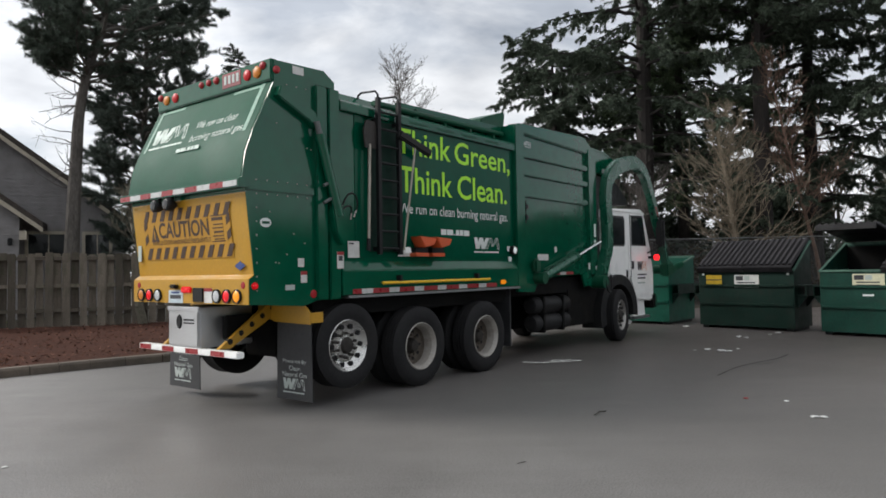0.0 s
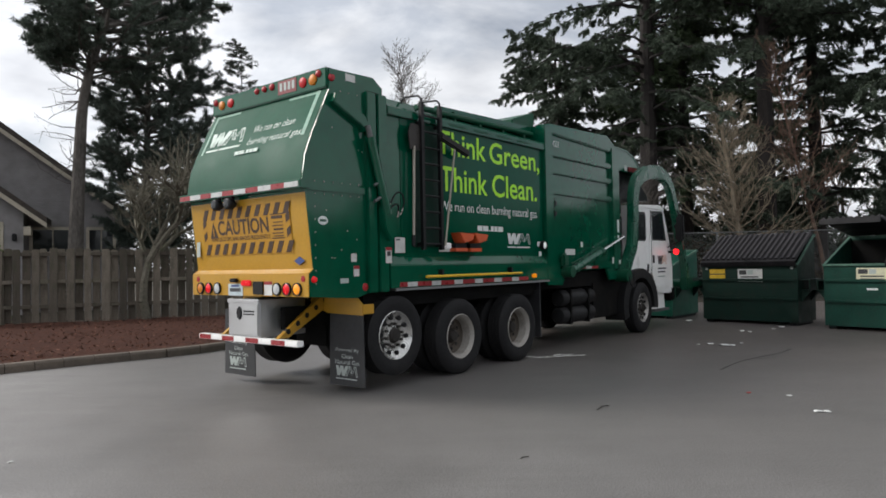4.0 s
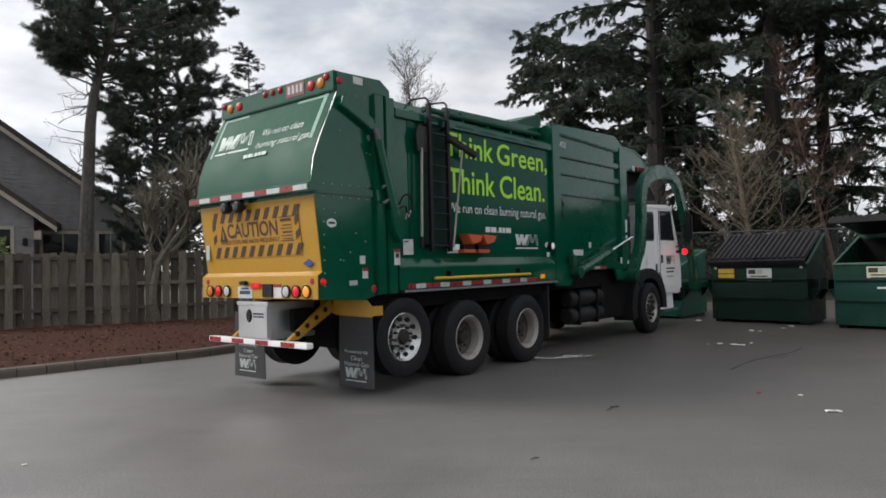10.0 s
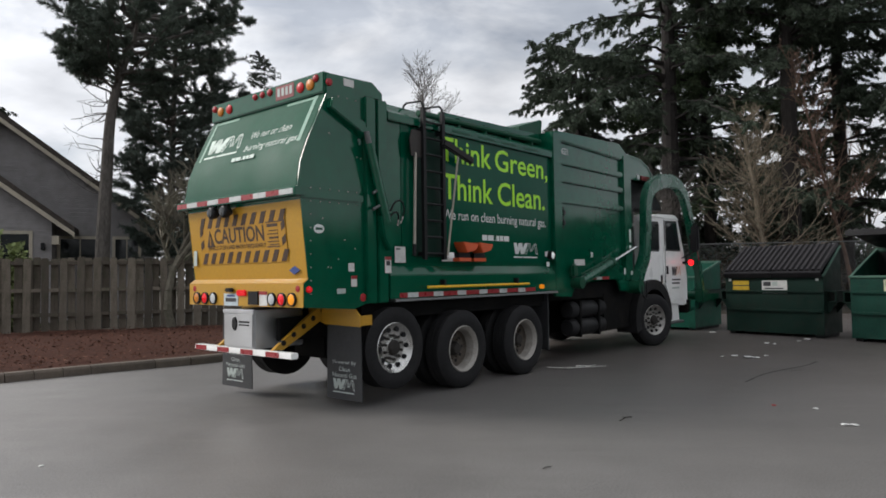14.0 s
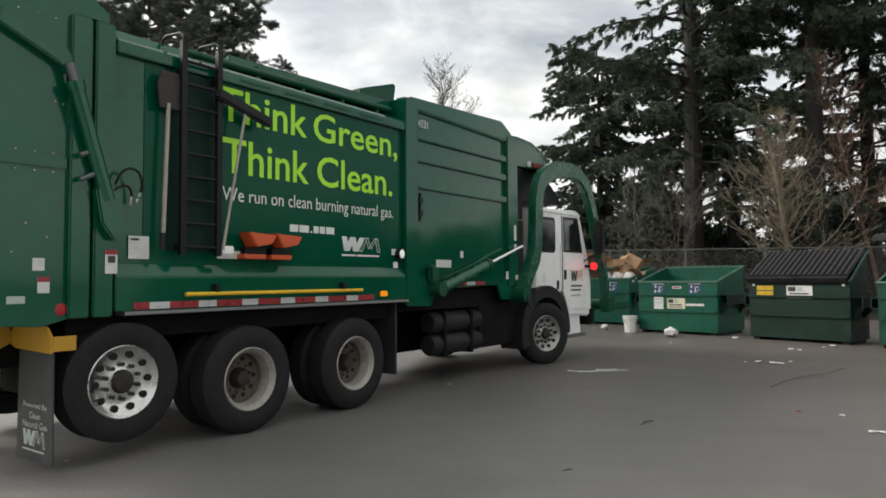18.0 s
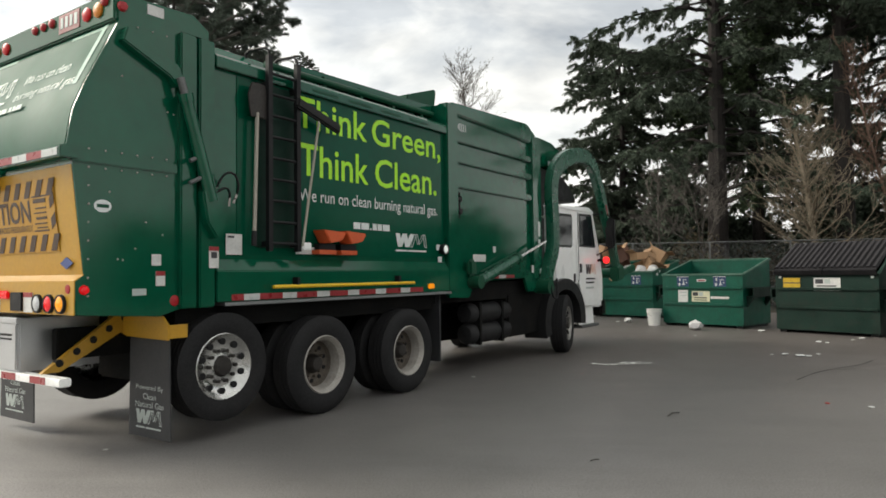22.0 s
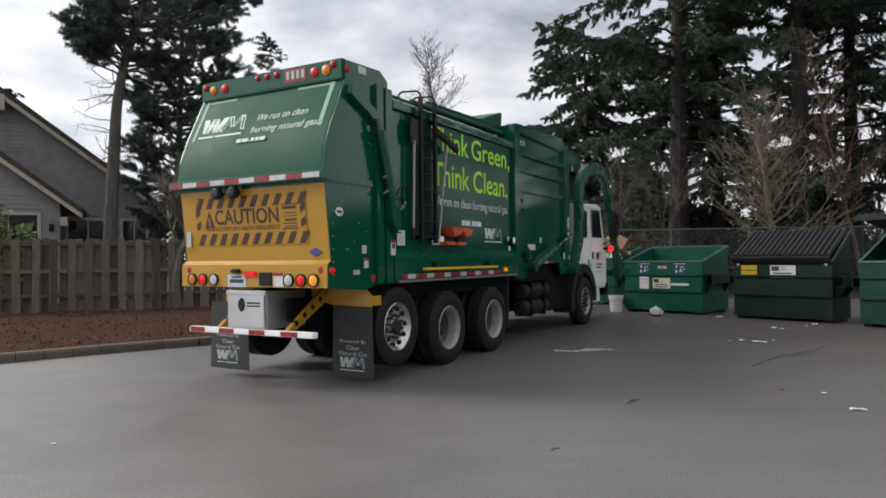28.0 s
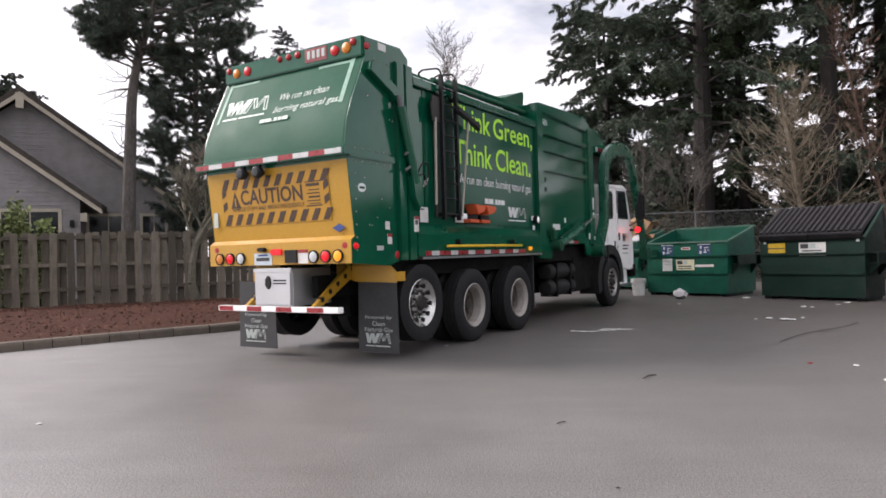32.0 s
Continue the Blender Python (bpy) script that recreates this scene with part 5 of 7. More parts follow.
tailgate.matrix_basis = pose(0.095, 0, 0)

# main body
body = part("body", prism([(1.06, 1.3), (5.4, 1.3), (5.4, 3.56), (1.06, 3.56)], "y", -1.2, 1.2, 0.01), GREEN, truck, "green packer body", smooth=30)
part("hopper", prism([(5.404, 1.3), (8.227, 1.36), (8.227, 3.86), (7.97, 4.0), (5.404, 3.92)], "y", -1.2, 1.2, 0.01), GREEN, body, "green hopper with welded side ribs", smooth=30)
part("roof_slope", prism([(-1.1, 3.55), (-0.95, 3.78), (0.95, 3.78), (1.1, 3.55)], "x", 1.5, 5.39, 0.02), GREEN, body)
part("skirt", prism([(-1.205, 1.62), (-1.27, 1.5), (-1.27, 1.2), (-1.1, 1.2), (-1.1, 1.62)], "x", 1.42, 5.393, 0.008), GREEN, body, "green lower body skirt")
part("skirt", prism([(1.205, 1.62), (1.27, 1.5), (1.27, 1.2), (1.1, 1.2), (1.1, 1.62)], "x", 1.42, 5.393, 0.008), GREEN, body)
part("graphic_panel", box(1.7, 5.358, -1.208, -1.198, 1.66, 3.46), GRAPHIC, body, "dark green glossy lettered panel")
part("top_rail", prism([(-1.26, 3.47), (-1.26, 3.57), (-1.22, 3.61), (-1.1, 3.61), (-1.1, 3.47)], "x", 1.42, 5.393, 0.008), GREEN, body, "green top rail")
part("top_rail", prism([(1.26, 3.47), (1.26, 3.57), (1.22, 3.61), (1.1, 3.61), (1.1, 3.47)], "x", 1.42, 5.393, 0.008), GREEN, body)
for x in (2.7, 3.3, 3.9, 4.5):
    part("rail_slot", box(x, x + 0.42, -1.263, -1.25, 3.5, 3.535, 0.003), GREEN_DARK, body)
part("roof_tube", cyl((2.2, -1.06, 3.72), (5.3, -1.06, 3.76), 0.04, seg=10), GREEN_DARK, body)
part("roof_tube", cyl((2.6, -0.8, 3.82), (5.3, -0.8, 3.86), 0.045, seg=10), GREEN_DARK, body)
for s in (-1, 1):
    part("roof_rail", sweep([(2.75, s * 0.98, 3.78), (5.35, s * 0.98, 3.84)], 0.13, 0.08, (0, 1, 0), 0.01), GREEN, body, "raised green roof rail")
    for x in (3.1, 3.75, 4.4, 5.05):
        part("rail_foot", box(x - 0.03, x + 0.03, s * 1.02 - 0.05, s * 1.02 + 0.05, 3.6, 3.8, 0.008), GREEN_DARK, body)
part("roof_lid", prism([(4.85, 3.8), (4.85, 3.98), (5.54, 4.2), (5.57, 4.15), (5.5, 3.8)], "y", -0.95, 0.95, 0.012), GREEN_DARK, body, "raised hopper lid edge")
for s in (-1, 1):
    part("corner_post", box(5.376, 5.66, min(s * 1.275, s * 1.1), max(s * 1.275, s * 1.1), 1.2, 3.93, 0.015), GREEN, body)
    part("front_post", box(8.07, 8.42, min(s * 1.27, s * 1.1), max(s * 1.27, s * 1.1), 1.32, 3.86, 0.02), GREEN, body)
    part("hopper_rim", prism([(5.55, 3.8), (5.55, 3.97), (7.95, 4.07), (8.24, 3.92), (8.24, 3.74)], "y", min(s * 1.255, s * 1.13), max(s * 1.255, s * 1.13), 0.02), GREEN, body)
    for z in (3.4, 3.09, 2.72):
        part("hopper_rib", box(5.665, 8.066, min(s * 1.255, s * 1.19), max(s * 1.255, s * 1.19), z, z + 0.1, 0.012), GREEN, body)
    for z in (2.42, 2.12, 1.8):
        part("weld_seam", box(5.67, 8.062, min(s * 1.206, s * 1.19), max(s * 1.206, s * 1.19), z, z + 0.018, 0.003), GREEN, body)
    part("lower_plate", prism([(5.376, 1.2), (5.429, 1.1), (5.95, 1.08), (6.161, 1.36), (7.753, 1.36), (7.885, 1.12), (8.459, 1.12), (8.459, 1.5), (5.376, 1.5)], "y", min(s * 1.25, s * 1.2), max(s * 1.25, s * 1.2), 0.006), GREEN, body, "green lower side plate")
    part("hood_side", prism([(8.425, 3.45), (8.425, 3.9), (8.7, 3.92), (9.2, 3.9), (9.58, 3.79), (9.86, 3.6), (9.92, 3.45)], "y", min(s * 1.1, s * 1.07), max(s * 1.1, s * 1.07)), GREEN, body)
part("cab_hood", prism([(8.22, 3.87), (8.22, 3.93), (8.7, 3.955), (9.21, 3.935), (9.6, 3.82), (9.89, 3.62), (9.96, 3.45), (9.92, 3.44), (9.86, 3.6), (9.58, 3.79), (9.2, 3.9), (8.7, 3.92)], "y", -1.11, 1.11), GREEN, body, "curved green hood over the cab back", smooth=40)
part("marker_lamp", box(9.24, 9.72, -1.13, -1.1, 3.475, 3.575, 0.01), PANEL_RED, body, "red marker lamp on the hood's lower edge")
plate("decal", 9.06, 9.2, 3.48, 3.58, -1.102, WHITE_TAPE, body)
hatch = part("inspection_hatch", box(5.67, 5.8, -1.208, -1.2, 2.27, 2.66, 0.004), CHASSIS, body, "flat dark plate in place of the control recess")
for z in (2.37, 2.55):
    part("knob", cyl((5.735, -1.26, z), (5.735, -1.208, z), 0.045, seg=14), BLACK, hatch)
part("front_bulkhead", box(8.227, 8.439, -1.09, 1.09, 1.36, 3.2), BLACK, body)

for s in (-1, 1):
    part("skirt_lip", prism([(s * 1.11, 1.195), (s * 1.28, 1.195), (s * 1.29, 1.165), (s * 1.28, 1.16), (s * 1.11, 1.165)], "x", 1.5, 5.42), METAL_GREY, body, "grey steel lip under the skirt")

# lettering
for words, x0, x1, z0, z1 in (("Think", 2.48, 3.673, 3.085, 3.43), ("Green,", 3.768, 5.28, 3.02, 3.415), ("Think", 2.53, 3.7, 2.555, 2.915), ("Clean.", 3.826, 5.175, 2.55, 2.915)):
    side_text("letter", words, LIME, x0, x1, z0, z1, parent=body, bold=0.012, label="lime green slogan")
side_text("letter", "We run on clean burning natural gas.", WHITE_VINYL, 2.535, 5.19, 2.225, 2.41, parent=body)
for k, w in enumerate((0.12, 0.14, 0.025, 0.075, 0.08, 0.135)):
    x = 3.42 + (0.0, 0.14, 0.305, 0.355, 0.45, 0.55)[k]
    plate("print_bar", x, x + w, 2.0, 2.02 if w == 0.025 else 2.08, -1.2085, WHITE_VINYL, body)
emblem("emblem", body, pose(4.23, -1.2125, 1.748, 90, 0, 0), 0.735, 0.236, WHITE_VINYL, GREY_VINYL)
side_text("letter", "4331", WHITE_VINYL, 5.67, 5.89, 3.57, 3.68, -1.262, body)
x, k = 1.586, 0
while x < 4.7:
    w = 0.147 if k == 0 else 0.303 if k % 2 == 0 else 0.2
    plate("reflector_tape", x, min(x + w, 4.74), 1.21, 1.272, -1.2705, WHITE_TAPE if k % 2 else RED_TAPE, body)
    x += w
    k += 1
for x0, x1, m in ((6.43, 6.85, RED_TAPE), (6.85, 7.08, WHITE_TAPE), (7.08, 7.37, RED_TAPE)):
    plate("reflector_tape", x0, x1, 1.365, 1.42, -1.2555, m, body)
part("grab_rail", cyl((2.06, -1.33, 1.335), (4.465, -1.33, 1.335), 0.02, seg=10), YELLOW_BAR, body, "yellow grab rail", smooth=50)
for x in (2.4, 4.15):
    part("rail_bracket", box(x - 0.02, x + 0.02, -1.345, -1.26, 1.35, 1.43), BLACK, body)
lamp = part("side_lamp", box(4.85, 4.985, -1.3, -1.27, 1.245, 1.315, 0.012), AMBER_LAMP, body, "glowing amber side lamp")
lamp = part("work_lamp", lathe([(0.06, -1.345), (0.075, -1.345), (0.08, -1.31), (0.06, -1.24), (0.03, -1.21)], "y", 20), BLACK, body, "round side work lamp in a black housing", smooth=50)
lamp.matrix_basis = pose(5.28, 0.05, 1.796)
part("lens", lathe([(0, -1.35), (0.045, -1.347), (0.06, -1.335)], "y", 20), SIDE_LAMP, lamp, "glowing white lens", smooth=50)
for x, z in ((5.15, 1.82), (5.17, 1.65)):
    plate("decal", x, x + 0.09, z - 0.04, z + 0.04, -1.214 if z > 1.7 else -1.225, WHITE_VINYL, body)
pl = plate("decal", 1.56, 1.755, 1.66, 1.865, -1.2145, PAPER, body)
plate("print_bar", 1.58, 1.66, 1.825, 1.845, -1.219, INK, pl, 0.002)
pl = plate("decal", 1.323, 1.43, 1.527, 1.73, -1.2755, PAPER, truck, label="white label with a red head")
plate("print_bar", 1.323, 1.43, 1.69, 1.73, -1.28, RED_TAPE, pl, 0.002)
plate("print_bar", 1.345, 1.41, 1.62, 1.68, -1.28, INK, pl, 0.002)
for x0, x1, z0, z1, y in ((6.76, 6.84, 1.78, 1.88, -1.203), (6.15, 6.52, 1.63, 1.74, -1.203), (8.26, 8.34, 2.1, 2.36, -1.271), (8.26, 8.34, 1.96, 2.04, -1.271), (8.01, 8.13, 1.45, 1.58, -1.256), (8.29, 8.37, 1.44, 1.52, -1.276), (2.47, 2.76, 1.68, 1.76, -1.22)):
    plate("decal", x0, x1, z0, z1, y, PAPER, body)

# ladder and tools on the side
BACKING = mat("blackish_green", (0.003, 0.022, 0.014), 0.55, vary=0.3, scale=4, bump=0.05, spec=0.2)
ladder = part("ladder", sweep([(2.02, -1.32, 1.7), (2.02, -1.32, 3.72)], 0.055, 0.05, (0, 1, 0)), BLACK, truck, "black steel side ladder")
part("stile", sweep([(2.41, -1.32, 1.7), (2.41, -1.32, 3.72)], 0.055, 0.05, (0, 1, 0)), BLACK, ladder)
for z in np.arange(1.78, 3.7, 0.22):
    part("rung", cyl((2.02, -1.32, z), (2.41, -1.32, z), 0.016, seg=8), BLACK, ladder)
for x in (2.02, 2.41):
    part("hoop", pipe([(x, -1.32, 3.7), (x, -1.32, 3.76), (x, -1.27, 3.81), (x, -1.02, 3.83), (x, -0.96, 3.8), (x, -0.96, 3.7)], 0.014), BLACK, ladder)
    for z in (1.75, 3.4):
        part("standoff", box(x - 0.02, x + 0.02, -1.31, -1.2, z, z + 0.05), BLACK, ladder)
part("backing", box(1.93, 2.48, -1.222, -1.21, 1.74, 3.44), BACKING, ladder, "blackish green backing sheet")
shovel = part("shovel", cyl((1.84, -1.3, 1.83), (1.88, -1.3, 3.1), 0.02, seg=10), WOOD_STICK, truck, "shovel clipped to the body", smooth=50)
part("blade", prism([(1.79, 3.05), (2.0, 3.05), (2.02, 3.27), (1.98, 3.4), (1.81, 3.4), (1.76, 3.27)], "y", -1.31, -1.29, 0.006), HUB_DARK, shovel, "rusty brown blade")
part("grip", cyl((1.835, -1.3, 1.75), (1.84, -1.3, 1.9), 0.026, seg=10), BLACK_PLASTIC, shovel)
broom = part("broom", cyl((2.44, -1.36, 1.76), (2.7, -1.36, 3.18), 0.014, seg=10), WOOD_STICK, truck, "push broom clipped to the ladder", smooth=50)
bm = sweep([(2.36, -1.36, 3.3), (3.02, -1.36, 3.11)], 0.11, 0.07, (0, 1, 0), 0.02)
part("brush_head", bm, BLACK_PLASTIC, broom, "black bristle head")
part("grip", box(2.44, 2.56, -1.38, -1.34, 1.72, 1.8, 0.01), WHITE, broom)
for x in (2.71, 3.06):
    chock = part("wheel_chock", prism([(x, 1.95), (x + 0.36, 1.93), (x + 0.3, 1.84), (x + 0.1, 1.8)], "y", -1.42, -1.23, 0.01), ORANGE, truck, "orange plastic wheel chock")
    part("holder", box(x, x + 0.28, -1.34, -1.2, 1.68, 1.73, 0.006), ORANGE, chock)
    part("holder_side", box(x + 0.04, x + 0.3, -1.3, -1.21, 1.731, 1.8), BLACK, chock)
for pts in ([(1.37, -1.3, 2.23), (1.385, -1.34, 2.33), (1.43, -1.36, 2.41), (1.5, -1.37, 2.437), (1.57, -1.36, 2.405), (1.603, -1.35, 2.3), (1.585, -1.3, 2.16)],
            [(1.28, -1.3, 2.15), (1.32, -1.34, 2.205), (1.39, -1.36, 2.265), (1.457, -1.36, 2.283), (1.51, -1.34, 2.24), (1.53, -1.3, 2.13)]):
    hose = smooth_path(pts, 6)
    loop = part("hydraulic_hose", pipe(hose, 0.011), BLACK, truck, "black looped hydraulic hose")
    for k in (1, 3, len(hose) - 4, len(hose) - 2):
        along = (hose[k + 1] - hose[k]).normalized() * 0.02
        part("fitting", cyl(hose[k] - along, hose[k] + along, 0.015, seg=8), ALLOY, loop, "bright hose fitting")
for z in (2.3, 2.5):
    part("hose_fitting", cyl((1.08, -1.33, z), (1.2, -1.33, z + 0.06), 0.02, seg=8), METAL_GREY, truck)

# lift cylinder and arms
lifted = []
for s in (-1, 1):
    y = s * 1.34
    arm_ram = part("lift_ram", cyl((6.0, y, 1.3), (7.33, y, 1.69), 0.08, seg=18), GREEN_WORN, truck, "green lift cylinder with a chrome rod", smooth=50)
    part("gland", cyl((7.27, y, 1.672), (7.36, y, 1.699), 0.09, seg=18), GREEN_DARK, arm_ram, smooth=50)
    part("rod", cyl((7.3, y, 1.68), (8.4, y, 2.005), 0.03, seg=12), CHROME, arm_ram, smooth=50)
    part("ram_eye", cyl((6.0, y - 0.1, 1.32), (6.0, y + 0.1, 1.32), 0.1, seg=16), GREEN_DARK, arm_ram, smooth=50)
    part("ram_cap", box(5.85, 6.06, min(y, s * 1.25), max(y, s * 1.25), 1.4, 1.66, 0.04), GREEN_DARK, arm_ram)
    part("ram_pipe", pipe([(6.1, y + s * 0.02, 1.47), (6.7, y + s * 0.02, 1.63), (7.25, y + s * 0.02, 1.79)], 0.014), GREEN_DARK, arm_ram)
    # gooseneck arm: a tapering box girder from the pivot over the cab down to the forks
    pts = smooth_path([(8.3, y, 1.12), (8.58, y, 1.53), (8.82, y, 1.86), (8.9, y, 2.4), (8.94, y, 2.88), (9.1, y, 3.2), (9.5, y, 3.41), (10.0, y, 3.5), (10.55, y, 3.5), (10.97, y, 3.31), (11.21, y, 2.98), (11.4, y, 2.6), (11.62, y, 2.0), (11.86, y, 1.5), (12.02, y, 0.95)], 5)
    n = len(pts)
    wid = [0.28 + 0.04 * math.sin(math.pi * min(i / n * 1.5, 1)) - (0.1 if i / n > 0.65 else 0) * (i / n - 0.65) / 0.35 for i in range(n)]
    arm = part("lift_arm", sweep(pts, wid, 0.15, (0, 1, 0), 0.025), GREEN_WORN, truck, "arched green lift arm", smooth=35)
    part("pivot", cyl((8.32, y - 0.14, 1.2), (8.32, y + 0.14, 1.2), 0.13, seg=20), GREEN_DARK, arm, smooth=50)
    for k, m in enumerate((RED_TAPE, WHITE_TAPE, RED_TAPE)):
        a, b = Vector((11.45 + 0.09 * k, y + s * 0.08, 2.46 - 0.24 * k)), Vector((11.535 + 0.09 * k, y + s * 0.08, 2.23 - 0.24 * k))
        part("reflector_tape", sweep([a, b], 0.05, 0.006, (0, 1, 0)), m, arm)
    part("fork_knuckle", box(11.85, 12.25, y - 0.1, y + 0.1, 0.74, 1.06, 0.03), GREEN_DARK, arm)
    part("fork", box(12.2, 13.2, y - 0.04, y + 0.04, 0.78, 0.93, 0.02), GREEN_DARK, arm, "steel lifting fork")
    part("fork_ram", cyl((11.4, y, 2.35), (12.0, y, 1.2), 0.045, seg=12), BLACK, arm)
    part("arm_hose", pipe(smooth_path([(8.4, y + s * 0.1, 1.35), (8.32, y + s * 0.16, 1.05), (8.5, y + s * 0.16, 0.98), (8.62, y + s * 0.12, 1.3)], 6), 0.016), BLACK, arm)
    lifted.append(arm)
cross_tube = part("cross_tube", cyl((12.02, -1.25, 0.9), (12.02, 1.25, 0.9), 0.11, seg=16), GREEN_DARK, truck, "green cross tube between the arms", smooth=50)
lifted.append(cross_tube)
part("bumper_plate", box(11.7, 11.85, -1.15, 1.15, 0.5, 0.84, 0.02), GREEN_DARK, truck)
glow = part("signal_lamp", box(11.24, 11.3, -1.45, -1.33, 1.635, 1.765, 0.02), SIGNAL_RED, truck, "bright red lamp beside the cab door")
part("lamp_bracket", box(11.3, 11.34, -1.42, -1.17, 1.67, 1.73, 0.005), BLACK, glow)

# cab
CAB = [(9.2, 1.2), (9.2, 2.5), (9.25, 2.66), (9.333, 2.75), (10.929, 2.82), (11.068, 2.8), (11.135, 2.72), (11.48, 1.95), (11.64, 1.35), (11.629, 0.76), (11.587, 0.68), (10.523, 0.74), (10.345, 1.2)]
cab = part("cab", prism(CAB, "y", -1.16, 1.16, 0.03), WHITE, truck, "white low-entry cab", smooth=40)
for s in (-1, 1):
    def slab(pts, a, b, bevel=0.0):
        return prism(pts, "y", min(s * a, s * b), max(s * a, s * b), bevel)
    part("window_seal", slab([(9.32, 2.0), (9.38, 1.94), (9.96, 1.94), (10.02, 2.0), (10.02, 2.55), (9.96, 2.61), (9.4, 2.6), (9.32, 2.53)], 1.155, 1.163, 0.003), BLACK_PLASTIC, cab, "black rubber window seal")
    part("roof_gutter", box(9.28, 11.1, min(s * 1.14, s * 1.19), max(s * 1.14, s * 1.19), 2.7, 2.735, 0.008), WHITE, cab)
    part("side_vent", box(10.05, 10.14, min(s * 1.158, s * 1.17), max(s * 1.158, s * 1.17), 1.25, 1.42, 0.004), BLACK_PLASTIC, cab)
    part("rear_window", slab([(9.367, 2.02), (9.4, 1.98), (9.943, 1.98), (9.98, 2.02), (9.98, 2.52), (9.943, 2.56), (9.419, 2.55), (9.367, 2.49)], 1.155, 1.166), GLASS_DARK, cab)
    door = part("door", slab([(10.28, 1.25), (10.505, 0.86), (11.544, 0.82), (11.544, 1.3), (11.352, 1.98), (11.074, 2.7), (10.28, 2.68)], 1.15, 1.175, 0.008), WHITE, cab, "white cab door")
    part("door_seal", slab([(10.33, 1.965), (11.2, 1.965), (10.99, 2.67), (10.33, 2.65)], 1.172, 1.178, 0.003), BLACK_PLASTIC, door)
    part("door_seam", slab([(10.28, 1.25), (10.3, 1.25), (10.3, 2.66), (10.28, 2.66)], 1.16, 1.178), BLACK_PLASTIC, door)
    part("door_window", slab([(10.366, 2.0), (11.16, 2.0), (11, 2.62), (10.366, 2.6)], 1.17, 1.181), GLASS_DARK, door)
    part("door_handle", slab([(10.345, 1.44), (10.401, 1.44), (10.401, 1.62), (10.345, 1.62)], 1.17, 1.2), BLACK, door)
    part("window_bar", slab([(11.012, 2.0), (11.031, 2.0), (11.031, 2.5), (11.012, 2.5)], 1.178, 1.185), BLACK, door)
    part("hinge_pipe", cyl((10.194, s * 1.19, 1.3), (10.194, s * 1.19, 2.1), 0.018, seg=8), WHITE, cab)
    if s < 0:
        emblem("emblem", door, pose(10.645, -1.179, 1.34, 90, 0, 0), 0.56, 0.27, INK, AMBER_LENS, False)
        for z, w in ((1.29, 0.5), (1.21, 0.44), (1.1, 0.42)):
            part("print_bar", box(10.645, 10.645 + w, -1.18, -1.176, z, z + 0.035), GREY_VINYL if z < 1.15 else INK, door)
    mirror = part("mirror", box(11.32, 11.459, min(s * 1.35, s * 1.55), max(s * 1.35, s * 1.55), 1.95, 2.6, 0.04), BLACK_PLASTIC, cab, "tall black side mirror")
    part("mirror_arm", pipe([(11.098, s * 1.16, 2.66), (11.32, s * 1.4, 2.72), (11.384, s * 1.45, 2.6)], 0.014), BLACK, mirror)
    part("mirror_arm", pipe([(11.267, s * 1.16, 1.8), (11.384, s * 1.45, 1.96)], 0.014), BLACK, mirror)
    part("step", box(10.345, 11.267, min(s * 1.2, s * 0.9), max(s * 1.2, s * 0.9), 0.3, 0.36, 0.01), METAL_GREY, cab, "grey boarding step")
    part("step_plate", prism([(10.392, 0.36), (11.213, 0.36), (11.16, 0.72), (10.436, 0.72)], "y", min(s * 1.1, s * 1.06), max(s * 1.1, s * 1.06)), WHITE, cab)
    bm = bmesh.new()
    ring = []
    for a in np.linspace(-8, 200, 24):
        ca, sa = math.cos(radians(a)), math.sin(radians(a))
        ring.append([bm.verts.new((9.48 + ca * r, s * y, 0.52 + sa * q)) for r, q, y in ((0.7, 0.6, 1.25), (0.94, 0.81, 1.25), (0.94, 0.81, 0.8), (0.7, 0.6, 0.8))])
    for a, b in zip(ring, ring[1:]):
        for i in range(4):
            bm.faces.new([a[i], a[(i + 1) % 4], b[(i + 1) % 4], b[i]])
    bm.faces.new(ring[0])
    bm.faces.new(ring[-1][::-1])
    bmesh.ops.recalc_face_normals(bm, faces=bm.faces)
    part("wheel_arch", bm, BLACK_PLASTIC, cab, "black rubber wheel arch", smooth=40)
part("windscreen", prism([(11.098, 2.66), (11.405, 1.98), (11.448, 1.98), (11.129, 2.66)], "y", -1.02, 1.02), GLASS_DARK, cab)
part("front_bumper", box(11.48, 11.713, -1.18, 1.18, 0.5, 0.86, 0.04), CHASSIS, cab)
part("engine_cover", box(8.459, 9, -1.05, 1.05, 1.0, 2.5, 0.03), BLACK, truck, "black engine enclosure behind the cab")
part("exhaust_stack", cyl((8.749, -0.8, 1.4), (8.749, -0.8, 3.1), 0.08, seg=14), HUB_DARK, truck, smooth=50)

part("air_intake", box(8.459, 8.981, -1.05, 1.05, 2.52, 3.44, 0.02), BLACK, truck, "black air intake box")
# solid black wedge stands for the dark hollow beneath the canopy
part("canopy_shade", prism([(8.95, 2.86), (8.95, 3.44), (9.85, 3.43), (10.2, 3.26), (10.5, 3.06), (10.62, 2.9)], "y", -1.0, 1.0, 0.02), BLACK, truck, "black wedge standing in for the shaded underside of the canopy over the cab roof")

